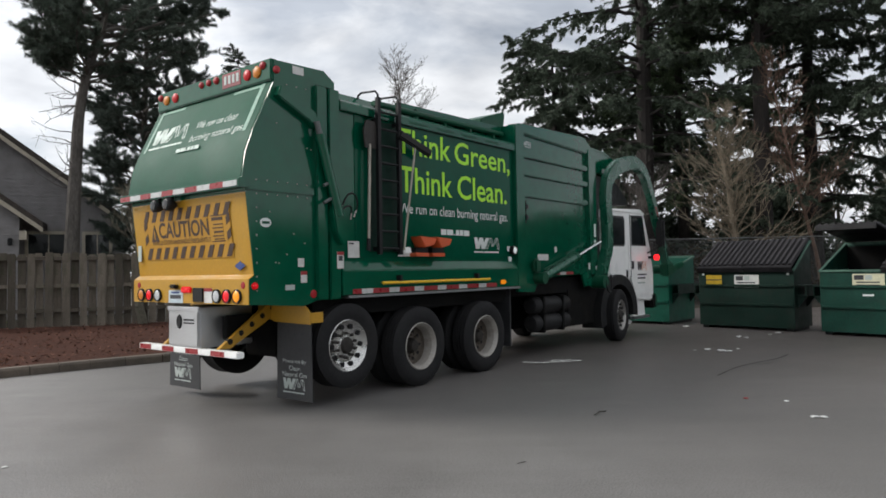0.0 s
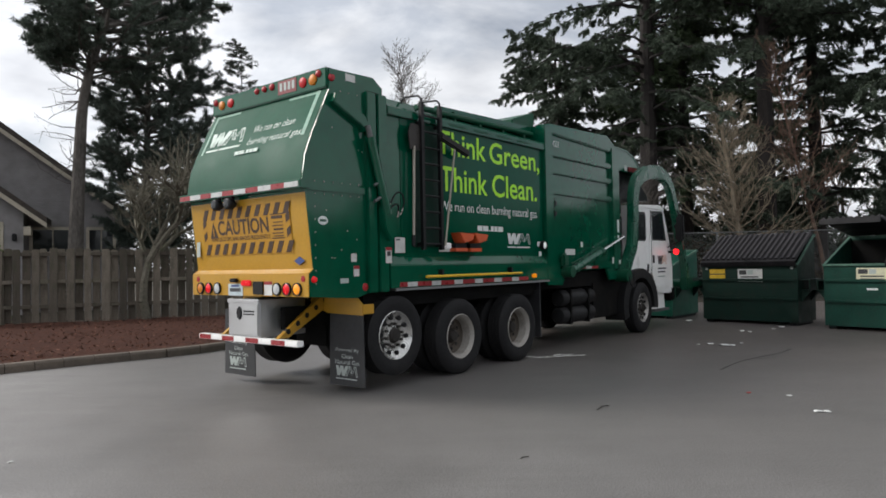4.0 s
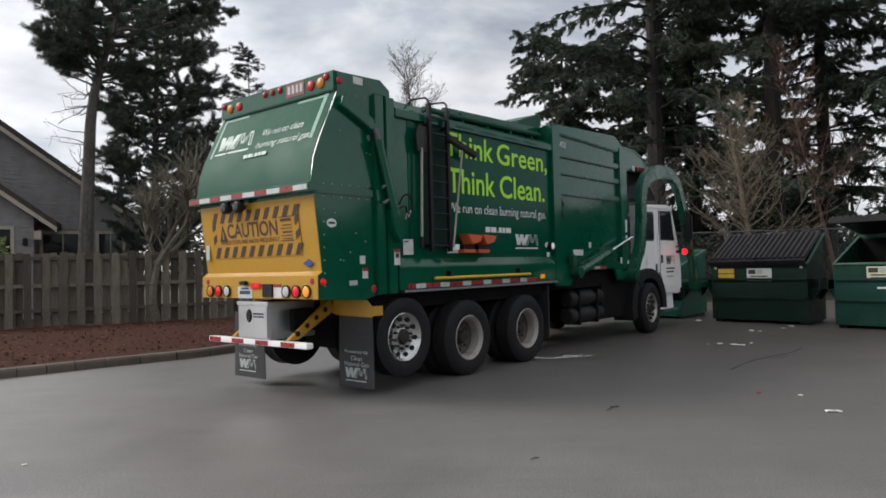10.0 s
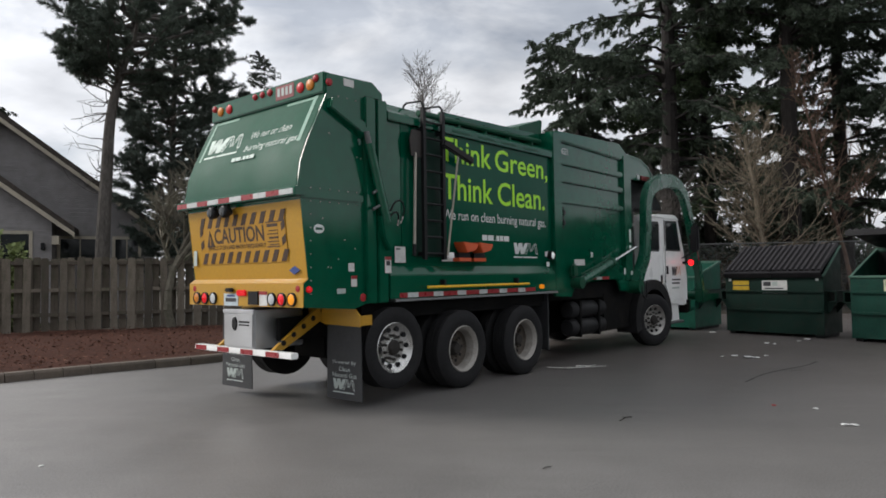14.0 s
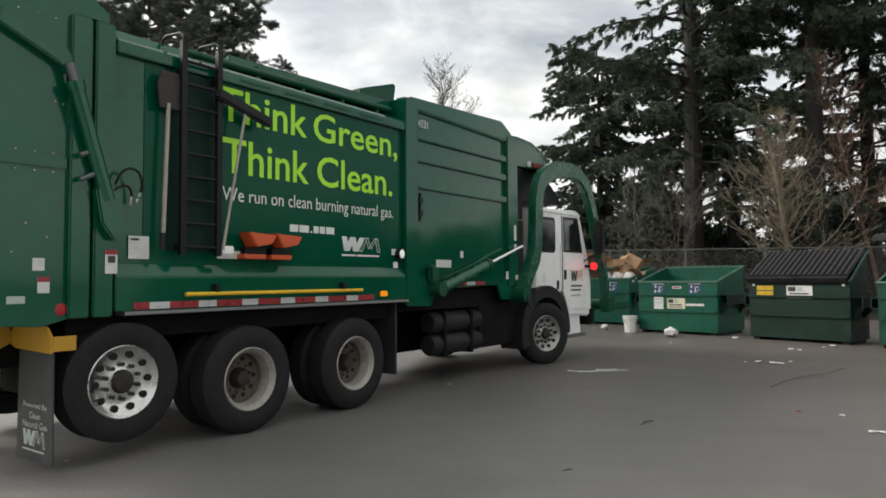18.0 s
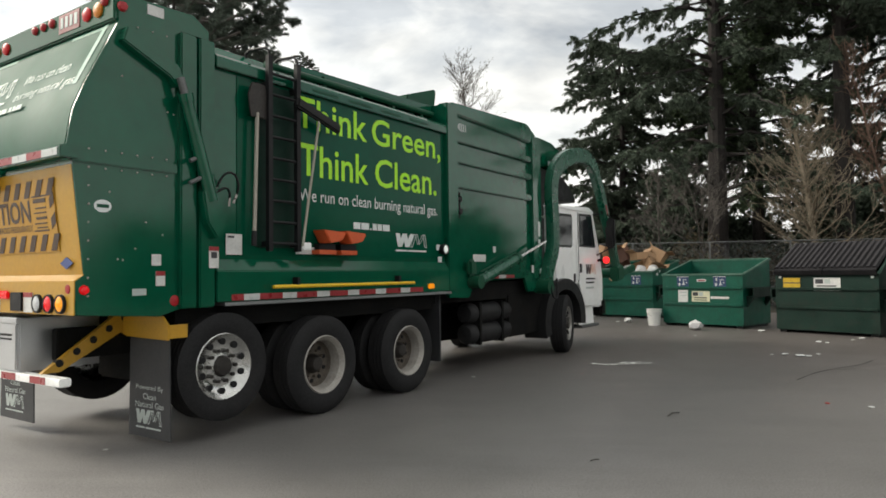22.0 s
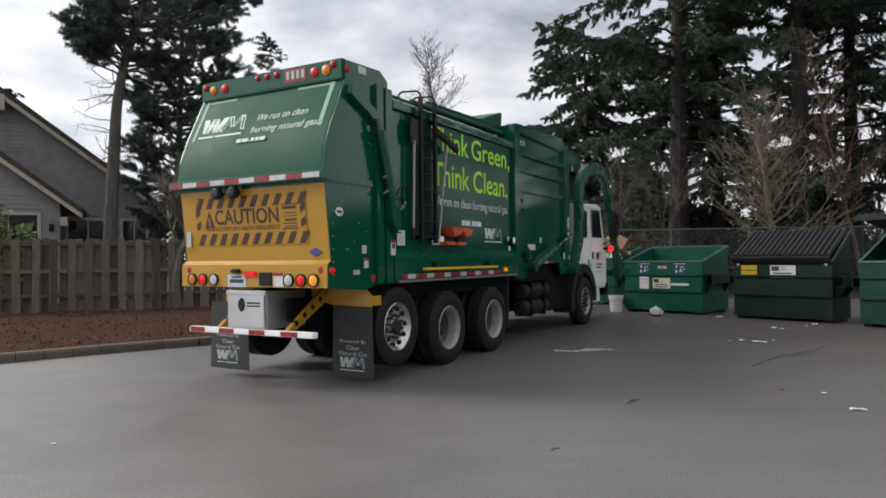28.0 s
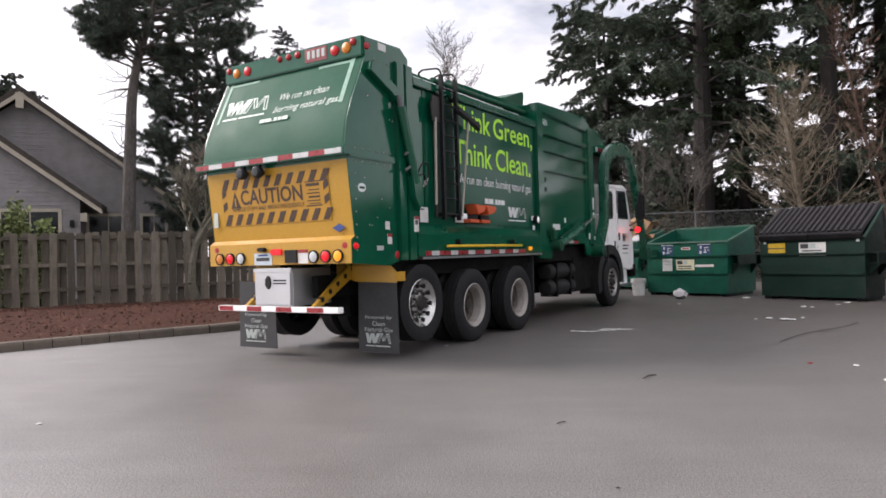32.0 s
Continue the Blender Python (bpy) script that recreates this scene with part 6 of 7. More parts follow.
# chassis
for s in (-1, 1):
    part("frame_rail", box(0.35, 11.48, min(s * 0.36, s * 0.46), max(s * 0.36, s * 0.46), 0.72, 1.0, 0.01), CHASSIS, truck)
    for z in (0.82, 0.5):
        part("air_tank", lathe([(0, 6.2), (0.13, 6.22), (0.165, 6.28), (0.165, 7.45), (0.13, 7.52), (0, 7.54)], "x", 24), BLACK_PLASTIC, truck, "black cylindrical tank", smooth=40).matrix_basis = pose(0, s * 0.98, z)
    for x in (6.404, 7.115):
        part("tank_strap", box(x, x + 0.06, min(s * 0.8, s * 1.155), max(s * 0.8, s * 1.155), 0.33, 0.99), CHASSIS, truck)
    part("battery_box", box(7.4, 8.749, min(s * 0.6, s * 1.1), max(s * 0.6, s * 1.1), 0.36, 1.1, 0.03), CHASSIS, truck)
    part("side_flap", box(5.3, 5.33, min(s * 0.5, s * 1.15), max(s * 0.5, s * 1.15), 0.2, 1.15), FLAP, truck)
part("body_floor", box(1.1, 8.14, -1.08, 1.08, 1.02, 1.31), CHASSIS, truck)
for x, z in ((1.53, 0.585), (2.83, 0.455), (4.38, 0.455), (9.46, 0.465)):
    part("axle", cyl((x, -0.95, z), (x, 0.95, z), 0.085, seg=12), CHASSIS, truck)
for x in (2.83, 4.38):
    part("differential", lathe([(0, -0.25), (0.15, -0.2), (0.24, 0), (0.15, 0.2), (0, 0.25)], "y", 20), CHASSIS, truck, smooth=40).matrix_basis = pose(x, 0, 0.455)
part("spring_pack", box(1.3, 4.9, -0.6, -0.48, 0.58, 0.7, 0.01), CHASSIS, truck)
part("drive_shaft", cyl((4.4, 0, 0.55), (8.845, 0, 0.7), 0.07, seg=12), CHASSIS, truck)
# plain dark boxes added to block the bright gaps between the wheels
for x0, x1, z0 in ((1.15, 2.3, 0.42), (2.35, 3.4, 0.3), (3.45, 5.0, 0.3), (5.34, 8.845, 0.34)):
    part("underbody_filler", box(x0, x1, -0.34, 0.34, z0, 0.74, 0.03), CHASSIS, truck)
# dark slab added to keep the space above the wheels black
part("underbody_slab", box(1.1, 5.25, -1.06, -0.3, 0.95, 1.2), CHASSIS, truck)
part("spring_pack", box(1.3, 4.9, 0.48, 0.6, 0.58, 0.7, 0.01), CHASSIS, truck)

# rear under-run: tool box, bumper, struts, fenders, flaps
toolbox = part("tool_box", box(0.13, 0.85, -0.255, 0.4, 0.63, 1.1, 0.012), DIAMOND, truck, "aluminium chequer-plate tool box")
part("box_door", box(0.108, 0.131, -0.235, 0.38, 0.65, 1.05, 0.006), DIAMOND, toolbox)
part("box_lid", box(0.103, 0.15, -0.26, 0.405, 1.055, 1.108, 0.008), DIAMOND, toolbox)
part("latch", lathe([(0, 0.085), (0.045, 0.085), (0.055, 0.1)], "x", 18), BLACK, toolbox, "black paddle latch").matrix_basis = Matrix.Translation((0.008, 0.14, 0.93)) @ Matrix.Diagonal((1, 1, 1.6, 1))
part("name_badge", box(0.104, 0.109, -0.17, 0.05, 0.945, 0.965), BLACK, toolbox)
part("name_badge", box(0.104, 0.109, -0.17, 0.05, 0.91, 0.926), BLACK, toolbox)
bumper = part("rear_bumper", box(0.11, 0.21, -0.995, 1.09, 0.56, 0.63, 0.01), WHITE, truck, "white under-run bar with red stripes")
for i in range(4):
    y = 1.08 - i * 0.52
    part("stripe", box(0.106, 0.1105, y - 0.28, y - 0.02, 0.566, 0.625), RED_TAPE, bumper)
for y in (0.62, -0.53):
    strut = part("bumper_strut", prism([(0.17, 0.63), (0.33, 0.63), (1.0, 1.0), (1.0, 1.12), (0.86, 1.12)], "y", y - 0.03, y + 0.03, 0.004), YELLOW, truck, "yellow strut with round holes")
    for k in range(5):
        u = 0.12 + k * 0.19
        c = (0.23 + u * 0.78, y - 0.034, 0.65 + u * 0.475)
        part("hole", cyl(c, (c[0], y + 0.034, c[2]), 0.034, seg=14), BLACK, strut)
for s in (-1, 1):
    part("yellow_fender", prism([(s * 0.3, 1.1), (s * 1.18, 1.1), (s * 1.27, 1.02), (s * 1.27, 0.885), (s * 0.62, 0.9), (s * 0.3, 1.0)], "x", 0.9, 0.922, 0.004), YELLOW, truck, "yellow hanger plate over the mud flap")
    part("fender_return", box(0.922, 1.1, min(s * 1.255, s * 1.27), max(s * 1.255, s * 1.27), 0.9, 1.02), YELLOW, truck)
for x, y0, y1, z0, z1 in ((0.93, -0.62, -1.265, -0.012, 0.92), (0.62, 1.26, 0.54, 0.01, 0.92)):
    flap = part("mud_flap", prism([(min(y0, y1), z0), (max(y0, y1), z0), (max(y0, y1) - 0.02, z1), (min(y0, y1) + 0.02, z1)], "x", x, x + 0.012), FLAP, truck, "black rubber mud flap with white print")
    lx = max(y0, y1)
    for k, words in enumerate(("Powered By", "Clean", "Natural Gas")):
        w = (0.42, 0.2, 0.44)[k]
        rear_text("letter", words, GREY_VINYL, lx - 0.11 - (0.44 - w) / 2, lx - 0.11 - (0.44 - w) / 2 - w, z0 + 0.42 - k * 0.075, z0 + 0.475 - k * 0.075, x - 0.002, flap)
    emblem("flap_emblem", flap, pose(x - 0.002, lx - 0.12, z0 + 0.08, 90, 0, -90), 0.42, 0.17, GREY_VINYL, GREY_VINYL)


# wheels
def tyre_mesh(w0, w1, r=0.52):
    """Tread and sidewalls from y = w0 to w1."""
    prof = [(0.3, w0 + 0.02), (0.36, w0), (0.44, w0 - 0.005), (0.495, w0 + 0.02), (r, w0 + 0.045)]
    k = (w1 - w0 - 0.09) / 4
    for i in range(4):
        a = w0 + 0.045 + i * k
        prof += [(r, a + k * 0.42), (r - 0.014, a + k * 0.45), (r - 0.014, a + k * 0.58), (r, a + k * 0.6)] if i < 3 else [(r, a + k)]
    prof += [(0.495, w1 - 0.02), (0.44, w1 + 0.005), (0.36, w1), (0.3, w1 - 0.02)]
    return lathe(prof, "y", 48)


def wheel(x, z, s, kind, front=False):
    """kind: alloy (flat, ten holes) or dual (deep dish)."""
    at = pose(x, s * (1.14 if kind == "dual" else 1.12 if front else 1.08), z, 0, 0, 0 if s < 0 else 180) @ Matrix.Scale(1.06 if front else 1.04, 4)
    hub = part("wheel", lathe([(0, -0.13 if kind == "alloy" else -0.06), (0.07, -0.12 if kind == "alloy" else -0.05), (0.1, -0.09 if kind == "alloy" else 0.0), (0.11, 0.1)], "y", 20), HUB_DARK if kind == "dual" else ALLOY, truck,
               "road wheel with worn tyre", smooth=40)
    hub.matrix_basis = at
    part("tyre", tyre_mesh(-0.17, 0.12, 0.52 if front or kind == "dual" else 0.49), RUBBER, hub, smooth=35)
    if kind == "alloy":
        bm = lathe([(0.1, -0.105), (0.16, -0.095), (0.215, -0.1), (0.26, -0.125), (0.285, -0.145), (0.3, -0.158), (0.31, -0.15), (0.3, -0.12)], "y", 40)
        part("rim", bm, DULL_ALLOY if front else ALLOY, hub, "dull alloy ten-hole rim" if front else "polished alloy ten-hole rim", smooth=40)
        for k in range(10):
            a = 2 * math.pi * k / 10
            c = Vector((math.cos(a) * 0.228, 0, math.sin(a) * 0.228))
            part("rim_hole", cyl(c + Vector((0, -0.127, 0)), c + Vector((0, -0.09, 0)), 0.03, seg=16), BLACK, hub)
            c = Vector((math.cos(a + 0.31) * 0.145, 0, math.sin(a + 0.31) * 0.145))
            part("lug_nut", cyl(c + Vector((0, -0.135, 0)), c + Vector((0, -0.09, 0)), 0.018, seg=8), HUB_DARK, hub)
        part("hub_cap", lathe([(0, -0.16), (0.08, -0.155), (0.1, -0.12)], "y", 20), HUB_DARK, hub, smooth=40)
    else:
        part("wheel_disc", lathe([(0.09, 0.05), (0.19, 0.05), (0.225, 0.04), (0.247, 0.0)], "y", 40), DISC, hub, "grimy brown wheel disc", smooth=40)
        bm = lathe([(0.247, 0.0), (0.25, -0.07), (0.262, -0.1), (0.262, -0.115), (0.275, -0.13), (0.285, -0.15), (0.302, -0.165), (0.312, -0.155), (0.3, -0.12)], "y", 40)
        part("rim", bm, RIM_GREY, hub, "dusty grey deep-dish rim", smooth=40)
        for k in range(10):
            a = 2 * math.pi * k / 10
            c = Vector((math.cos(a) * 0.19, 0, math.sin(a) * 0.19))
            part("rim_hole", cyl(c + Vector((0, 0.042, 0)), c + Vector((0, 0.07, 0)), 0.024, seg=12), BLACK, hub)
        for k in range(10):
            a = 2 * math.pi * k / 10 + 0.2
            c = Vector((math.cos(a) * 0.142, 0, math.sin(a) * 0.142))
            part("lug_nut", cyl(c + Vector((0, 0.015, 0)), c + Vector((0, 0.05, 0)), 0.014, seg=6), DISC, hub)
        part("inner_tyre", tyre_mesh(0.17, 0.44), RUBBER, hub, smooth=35)
    wheels.append((hub, front, s))


for s in (-1, 1):
    wheel(1.53, 0.585, s, "alloy")          # lifted tag axle
    wheel(2.83, 0.455, s, "dual")
    wheel(4.38, 0.455, s, "dual")
    wheel(9.46, 0.465, s, "alloy", True)
# ---- vegetation ----
def limb(verts, faces, p, q, r0, r1, seg=4):
    d = (q - p)
    if d.length < 1e-4:
        return
    z = d.normalized()
    a = z.orthogonal().normalized()
    b = z.cross(a)
    k = len(verts)
    for c, r in ((p, r0), (q, r1)):
        for i in range(seg):
            t = 2 * math.pi * i / seg
            verts.append(tuple(c + a * math.cos(t) * r + b * math.sin(t) * r))
    for i in range(seg):
        j = (i + 1) % seg
        faces.append((k + i, k + j, k + seg + j, k + seg + i))


def sprig(verts, faces, p, d, length, width, rnd):
    side = Vector((rnd.gauss(0, 1), rnd.gauss(0, 1), rnd.gauss(0, 1))).cross(d)
    if side.length < 1e-3:
        return
    side = side.normalized() * width
    k = len(verts)
    q = p + d * length
    m = p + d * length * 0.45
    verts.extend([tuple(p), tuple(m + side), tuple(q), tuple(m - side)])
    faces.append((k, k + 1, k + 2, k + 3))


def trunk_mesh(verts, faces, path, r0, r1, seg=10):
    n = len(path) - 1
    for i in range(n):
        limb(verts, faces, path[i], path[i + 1], r0 + (r1 - r0) * i / n, r0 + (r1 - r0) * (i + 1) / n, seg)


def sprays(name, twigs, per, length, width, material, parent, label, seed, spread=0.7, fall=0.0):
    """Needles set all along thin twigs, each twig given as (x, y, z, dx, dy, dz, length)."""
    rng = np.random.default_rng(seed)
    s = np.repeat(np.array(twigs, dtype=float), per, axis=0)
    n = len(s)
    u = rng.random(n)[:, None] ** 0.8
    along = s[:, 3:6]
    round_it = rng.normal(size=(n, 3))
    round_it -= along * np.sum(round_it * along, axis=1)[:, None]
    round_it /= np.linalg.norm(round_it, axis=1)[:, None] + 1e-6
    p = s[:, :3] + along * s[:, 6:7] * u + round_it * 0.015
    e = along * rng.uniform(0.3, 1.0, (n, 1)) + round_it * spread + np.array((0, 0, -fall))
    e /= np.linalg.norm(e, axis=1)[:, None]
    side = np.cross(e, rng.normal(size=(n, 3)))
    side /= np.linalg.norm(side, axis=1)[:, None] + 1e-6
    ln = length * rng.uniform(0.6, 1.3, (n, 1)) * (1.15 - 0.45 * u)
    w = width * rng.uniform(0.6, 1.4, (n, 1))
    v = np.stack([p + side * w, p + e * ln, p - side * w], axis=1).reshape(-1, 3)
    me = bpy.data.meshes.new(name)
    me.vertices.add(3 * n)
    me.vertices.foreach_set("co", v.ravel())
    me.loops.add(3 * n)
    me.loops.foreach_set("vertex_index", np.arange(3 * n))
    me.polygons.add(n)
    me.polygons.foreach_set("loop_start", np.arange(0, 3 * n, 3))
    me.update(calc_edges=True)
    return finish(name, me, material, parent, label)


def conifer(name, label, at, h, r, low, spread, seed, leaves, dens=1.0, droop=0.35, lean=0.0, bark=BARK_TRUNK, needle=0.16, branches=70, taper=0.55, skip=0.1, rise=(-0.1, 0.3), hang=0.6, inner=0.2, width=0.0225, per=74):
    rnd = random.Random(seed)
    top = thing(name, label, "tree")
    base = Vector((at[0], at[1], 0))
    tv, tf, spots = [], [], []
    path = [base + Vector((lean * s * h + 0.05 * math.sin(s * 7 + seed), 0.04 * math.sin(s * 5), s * h)) for s in np.linspace(0, 1, 14)]
    trunk_mesh(tv, tf, path, r, r * 0.16)
    for i in range(branches):
        s = low + (1 - low) * (i + rnd.random()) / branches
        k = min(int(s * 13), 12)
        p0 = path[k].lerp(path[k + 1], s * 13 - k)
        a = rnd.uniform(0, 2 * math.pi)
        if rnd.random() < skip:
            continue
        length = spread * (1 - (s - low) / (1 - low) * taper) * rnd.uniform(0.5, 1.1)
        d = Vector((math.cos(a), math.sin(a), rnd.uniform(*rise)))
        prev = p0
        n = max(4, int(length / 0.4))
        br = 0.05 * length / 4 + 0.015
        side = d.cross(Vector((0, 0, 1))).normalized()
        for j in range(n):
            u = (j + 1) / n
            q = p0 + d * length * u + Vector((0, 0, -droop * length * u * u * 0.5))
            q += Vector((rnd.gauss(0, 0.06), rnd.gauss(0, 0.06), rnd.gauss(0, 0.05)))
            limb(tv, tf, prev, q, br * (1 - 0.8 * (j / n)), br * (1 - 0.8 * u), 4)
            if u > inner:
                for w in range(int(3 * dens) + (rnd.random() < 3 * dens % 1)):
                    out = rnd.choice((-1, 1)) * rnd.uniform(0.25, 1.1)
                    o = (d * rnd.uniform(0.2, 0.9) + side * out + Vector((0, 0, -hang * rnd.uniform(0.2, 1.5)))).normalized()
                    ln = rnd.uniform(0.4, 1.05) * (1.1 - 0.5 * u)
                    c = q + d * rnd.uniform(-0.25, 0.2)
                    limb(tv, tf, c, c + o * ln * 0.8, 0.008, 0.004, 3)
                    spots.append((*c, *o, ln))
            prev = q
    raw("trunk", tv, tf, bark, top, "rough dark trunk with bare lower limbs")
    sprays("crown", spots, per, needle, width, leaves, top, "dark drooping needle sprays", seed, 0.75, 0.25)
    return top


def pine(name, label, trunk, r, low, spread, seed, leaves, branches, per=150, to_right=0.0, dead=0):
    """Open-crowned pine: ascending limbs that end in thick puffs of needles; trunk is a list of (x, y, z)."""
    rnd = random.Random(seed)
    top = thing(name, label, "tree")
    tv, tf, spots = [], [], []
    path = smooth_path(trunk, 5)
    trunk_mesh(tv, tf, path, r, r * 0.15)
    n = len(path) - 1
    for i in range(branches):
        s = low + (0.99 - low) * (i + rnd.random()) / branches
        k = min(int(s * n), n - 1)
        p0 = path[k].lerp(path[k + 1], s * n - k)
        a = rnd.uniform(0, 2 * math.pi)
        u0 = (s - low) / (1 - low)
        length = spread * (0.55 + 1.2 * u0 if u0 < 0.35 else 0.97 - 0.75 * ((u0 - 0.35) / 0.65) ** 1.6) * rnd.uniform(0.6, 1.1) * (1 + to_right * math.cos(a))
        d = Vector((math.cos(a), math.sin(a), rnd.uniform(-0.1, 0.4)))
        prev = p0
        m = max(4, int(length / 0.45))
        br = 0.02 + 0.016 * length
        for j in range(m):
            u = (j + 1) / m
            q = p0 + d * length * u + Vector((rnd.gauss(0, 0.09), rnd.gauss(0, 0.09), 0.22 * length * u * u + rnd.gauss(0, 0.07)))
            limb(tv, tf, prev, q, br * (1 - 0.75 * j / m), br * (1 - 0.75 * u), 5)
            if u > 0.3:
                for w in range(3 if j < m - 1 else 5):
                    o = (d * rnd.uniform(0.3, 1.0) + Vector((rnd.gauss(0, 0.6), rnd.gauss(0, 0.6), rnd.gauss(0.25, 0.35)))).normalized()
                    ln = rnd.uniform(0.35, 0.8)
                    limb(tv, tf, q, q + o * ln * 0.85, 0.012, 0.006, 3)
                    spots.append((*q, *o, ln))
            prev = q
    for i in range(dead):
        p = path[int(n * rnd.uniform(0.24, low))]
        d = Vector((rnd.uniform(-1, -0.3), rnd.uniform(-0.8, 0.4), rnd.uniform(-0.3, 0.5))).normalized()
        for j in range(5):
            d = (d + Vector((rnd.gauss(0, 0.3), rnd.gauss(0, 0.3), rnd.gauss(0.06, 0.3)))).normalized()
            q = p + d * rnd.uniform(0.14, 0.34)
            limb(tv, tf, p, q, 0.024 - 0.004 * j, 0.02 - 0.004 * j, 4)
            if j > 1:
                limb(tv, tf, q, q + Vector((rnd.gauss(0, 0.2), rnd.gauss(0, 0.2), rnd.gauss(0.05, 0.2))), 0.008, 0.004, 3)
            p = q
    raw("trunk", tv, tf, BARK_PINE, top, "grey trunk with twisted limbs")
    sprays("crown", spots, per, 0.17, 0.0105, leaves, top, "soft plumes of grey-green needles", seed, 0.8)
    return top


def leader_tree(name, label, at, h, r, seed, bark, spread, laterals, low=0.2, angle=(0.35, 1.1), min_r=0.007, stems=1, twigs=6, top_z=1.0):
    """Leafless tree with straight leaders and ascending side branches that break into fine twigs."""
    rnd = random.Random(seed)
    top = thing(name, label, "tree")
    verts, faces, twv, twf = [], [], [], []

    def whip(p, d, length, rad, segs, store, lift, gauss=0.1):
        pts = [p]
        for i in range(segs):
            d = (d + Vector((rnd.gauss(0, gauss), rnd.gauss(0, gauss), lift + rnd.gauss(0, gauss * 0.6)))).normalized()
            q = pts[-1] + d * length / segs
            limb(*store, pts[-1], q, max(rad * (1 - 0.8 * i / segs), min_r), max(rad * (1 - 0.8 * (i + 1) / segs), min_r), 6 if rad > 0.03 else 3)
            pts.append(q)
        return pts
    for k in range(stems):
        a = 6.28 * k / stems + 0.5
        lead = whip(Vector((at[0] + 0.15 * k, at[1], 0)), Vector((math.cos(a) * 0.16 * (stems > 1), math.sin(a) * 0.16 * (stems > 1), 1)), h * (1 - 0.12 * k), r, 14, (verts, faces), 0.06, 0.05)
        for i in range(laterals):
            u = low + (0.97 - low) * (i + rnd.random()) / laterals
            j = min(int(u * 14), 13)
            p = lead[j].lerp(lead[j + 1], u * 14 - j)
            az = rnd.uniform(0, 6.28)
            steep = angle[0] + (angle[1] - angle[0]) * u
            d = Vector((math.cos(az), math.sin(az), steep * rnd.uniform(0.5, 1.3))).normalized()
            ln = spread * (1 - 0.72 * u) * rnd.uniform(0.6, 1.15)
            main = whip(p, d, ln, r * 0.34 * (1 - 0.6 * u), 6, (twv, twf), 0.05)
            for w in range(1, 7):
                for _ in range(2):
                    e = (main[w] - main[w - 1]).normalized()
                    o = (e + Vector((rnd.gauss(0, 0.55), rnd.gauss(0, 0.55), rnd.gauss(0.1, 0.4)))).normalized()
                    fork = whip(main[w], o, ln * rnd.uniform(0.2, 0.42), min_r * 1.3, 3, (twv, twf), 0.06, 0.14)
                    for _ in range(twigs // 2):
                        b = fork[rnd.randrange(1, 4)]
                        o2 = (o + Vector((rnd.gauss(0, 0.6), rnd.gauss(0, 0.6), rnd.gauss(0.1, 0.45)))).normalized()
                        whip(b, o2, ln * rnd.uniform(0.08, 0.2), min_r * 0.8, 2, (twv, twf), 0.02, 0.12)
    raw("trunk", verts, faces, bark, top)
    raw("branchwork", twv, twf, bark, top, "fine leafless twigs")
    return top


def bare_tree(name, label, at, h, r, seed, bark, depth=5, spread=0.6, first=0.35, up=0.35, z0=0.0, stems=1, shrink=0.74, kids=3, min_r=0.006):
    rnd = random.Random(seed)
    top = thing(name, label, "tree")
    verts, faces, twv, twf = [], [], [], []

    def grow(p, d, length, rad, level):
        n = 3
        prev = p
        for i in range(n):
            d = (d + Vector((rnd.gauss(0, 0.13), rnd.gauss(0, 0.13), rnd.gauss(0, 0.08)))).normalized()
            q = prev + d * length / n
            store = (verts, faces) if level < 3 else (twv, twf)
            limb(*store, prev, q, max(rad * (1 - 0.3 * i / n), min_r), max(rad * (1 - 0.3 * (i + 1) / n), min_r), 6 if level < 2 else 3)
            prev = q
            if level > 0 and level < depth and i < n - 1 and rnd.random() < 0.7:
                a = rnd.uniform(0, 2 * math.pi)
                o = (d + Vector((math.cos(a), math.sin(a), up)) * spread).normalized()
                grow(q, o, length * shrink * rnd.uniform(0.6, 0.95), rad * 0.5, level + 1)
        if level < depth:
            for k in range(kids if level else kids + 1):
                a = rnd.uniform(0, 2 * math.pi)
                o = (d + Vector((math.cos(a), math.sin(a), up * rnd.uniform(0.2, 1.4))) * spread * rnd.uniform(0.7, 1.3)).normalized()
                grow(prev, o, length * shrink * rnd.uniform(0.75, 1.1), rad * 0.62, level + 1)
    for s in range(stems):
        a = rnd.uniform(0, 6.28)
        grow(Vector((at[0], at[1], z0)), Vector((0.12 * math.cos(a) * (stems > 1), 0.12 * math.sin(a) * (stems > 1), 1)).normalized(), h * first, r, 0)
    raw("trunk", verts, faces, bark, top)
    if twv:
        raw("branchwork", twv, twf, bark, top, "fine leafless twigs")
    return top


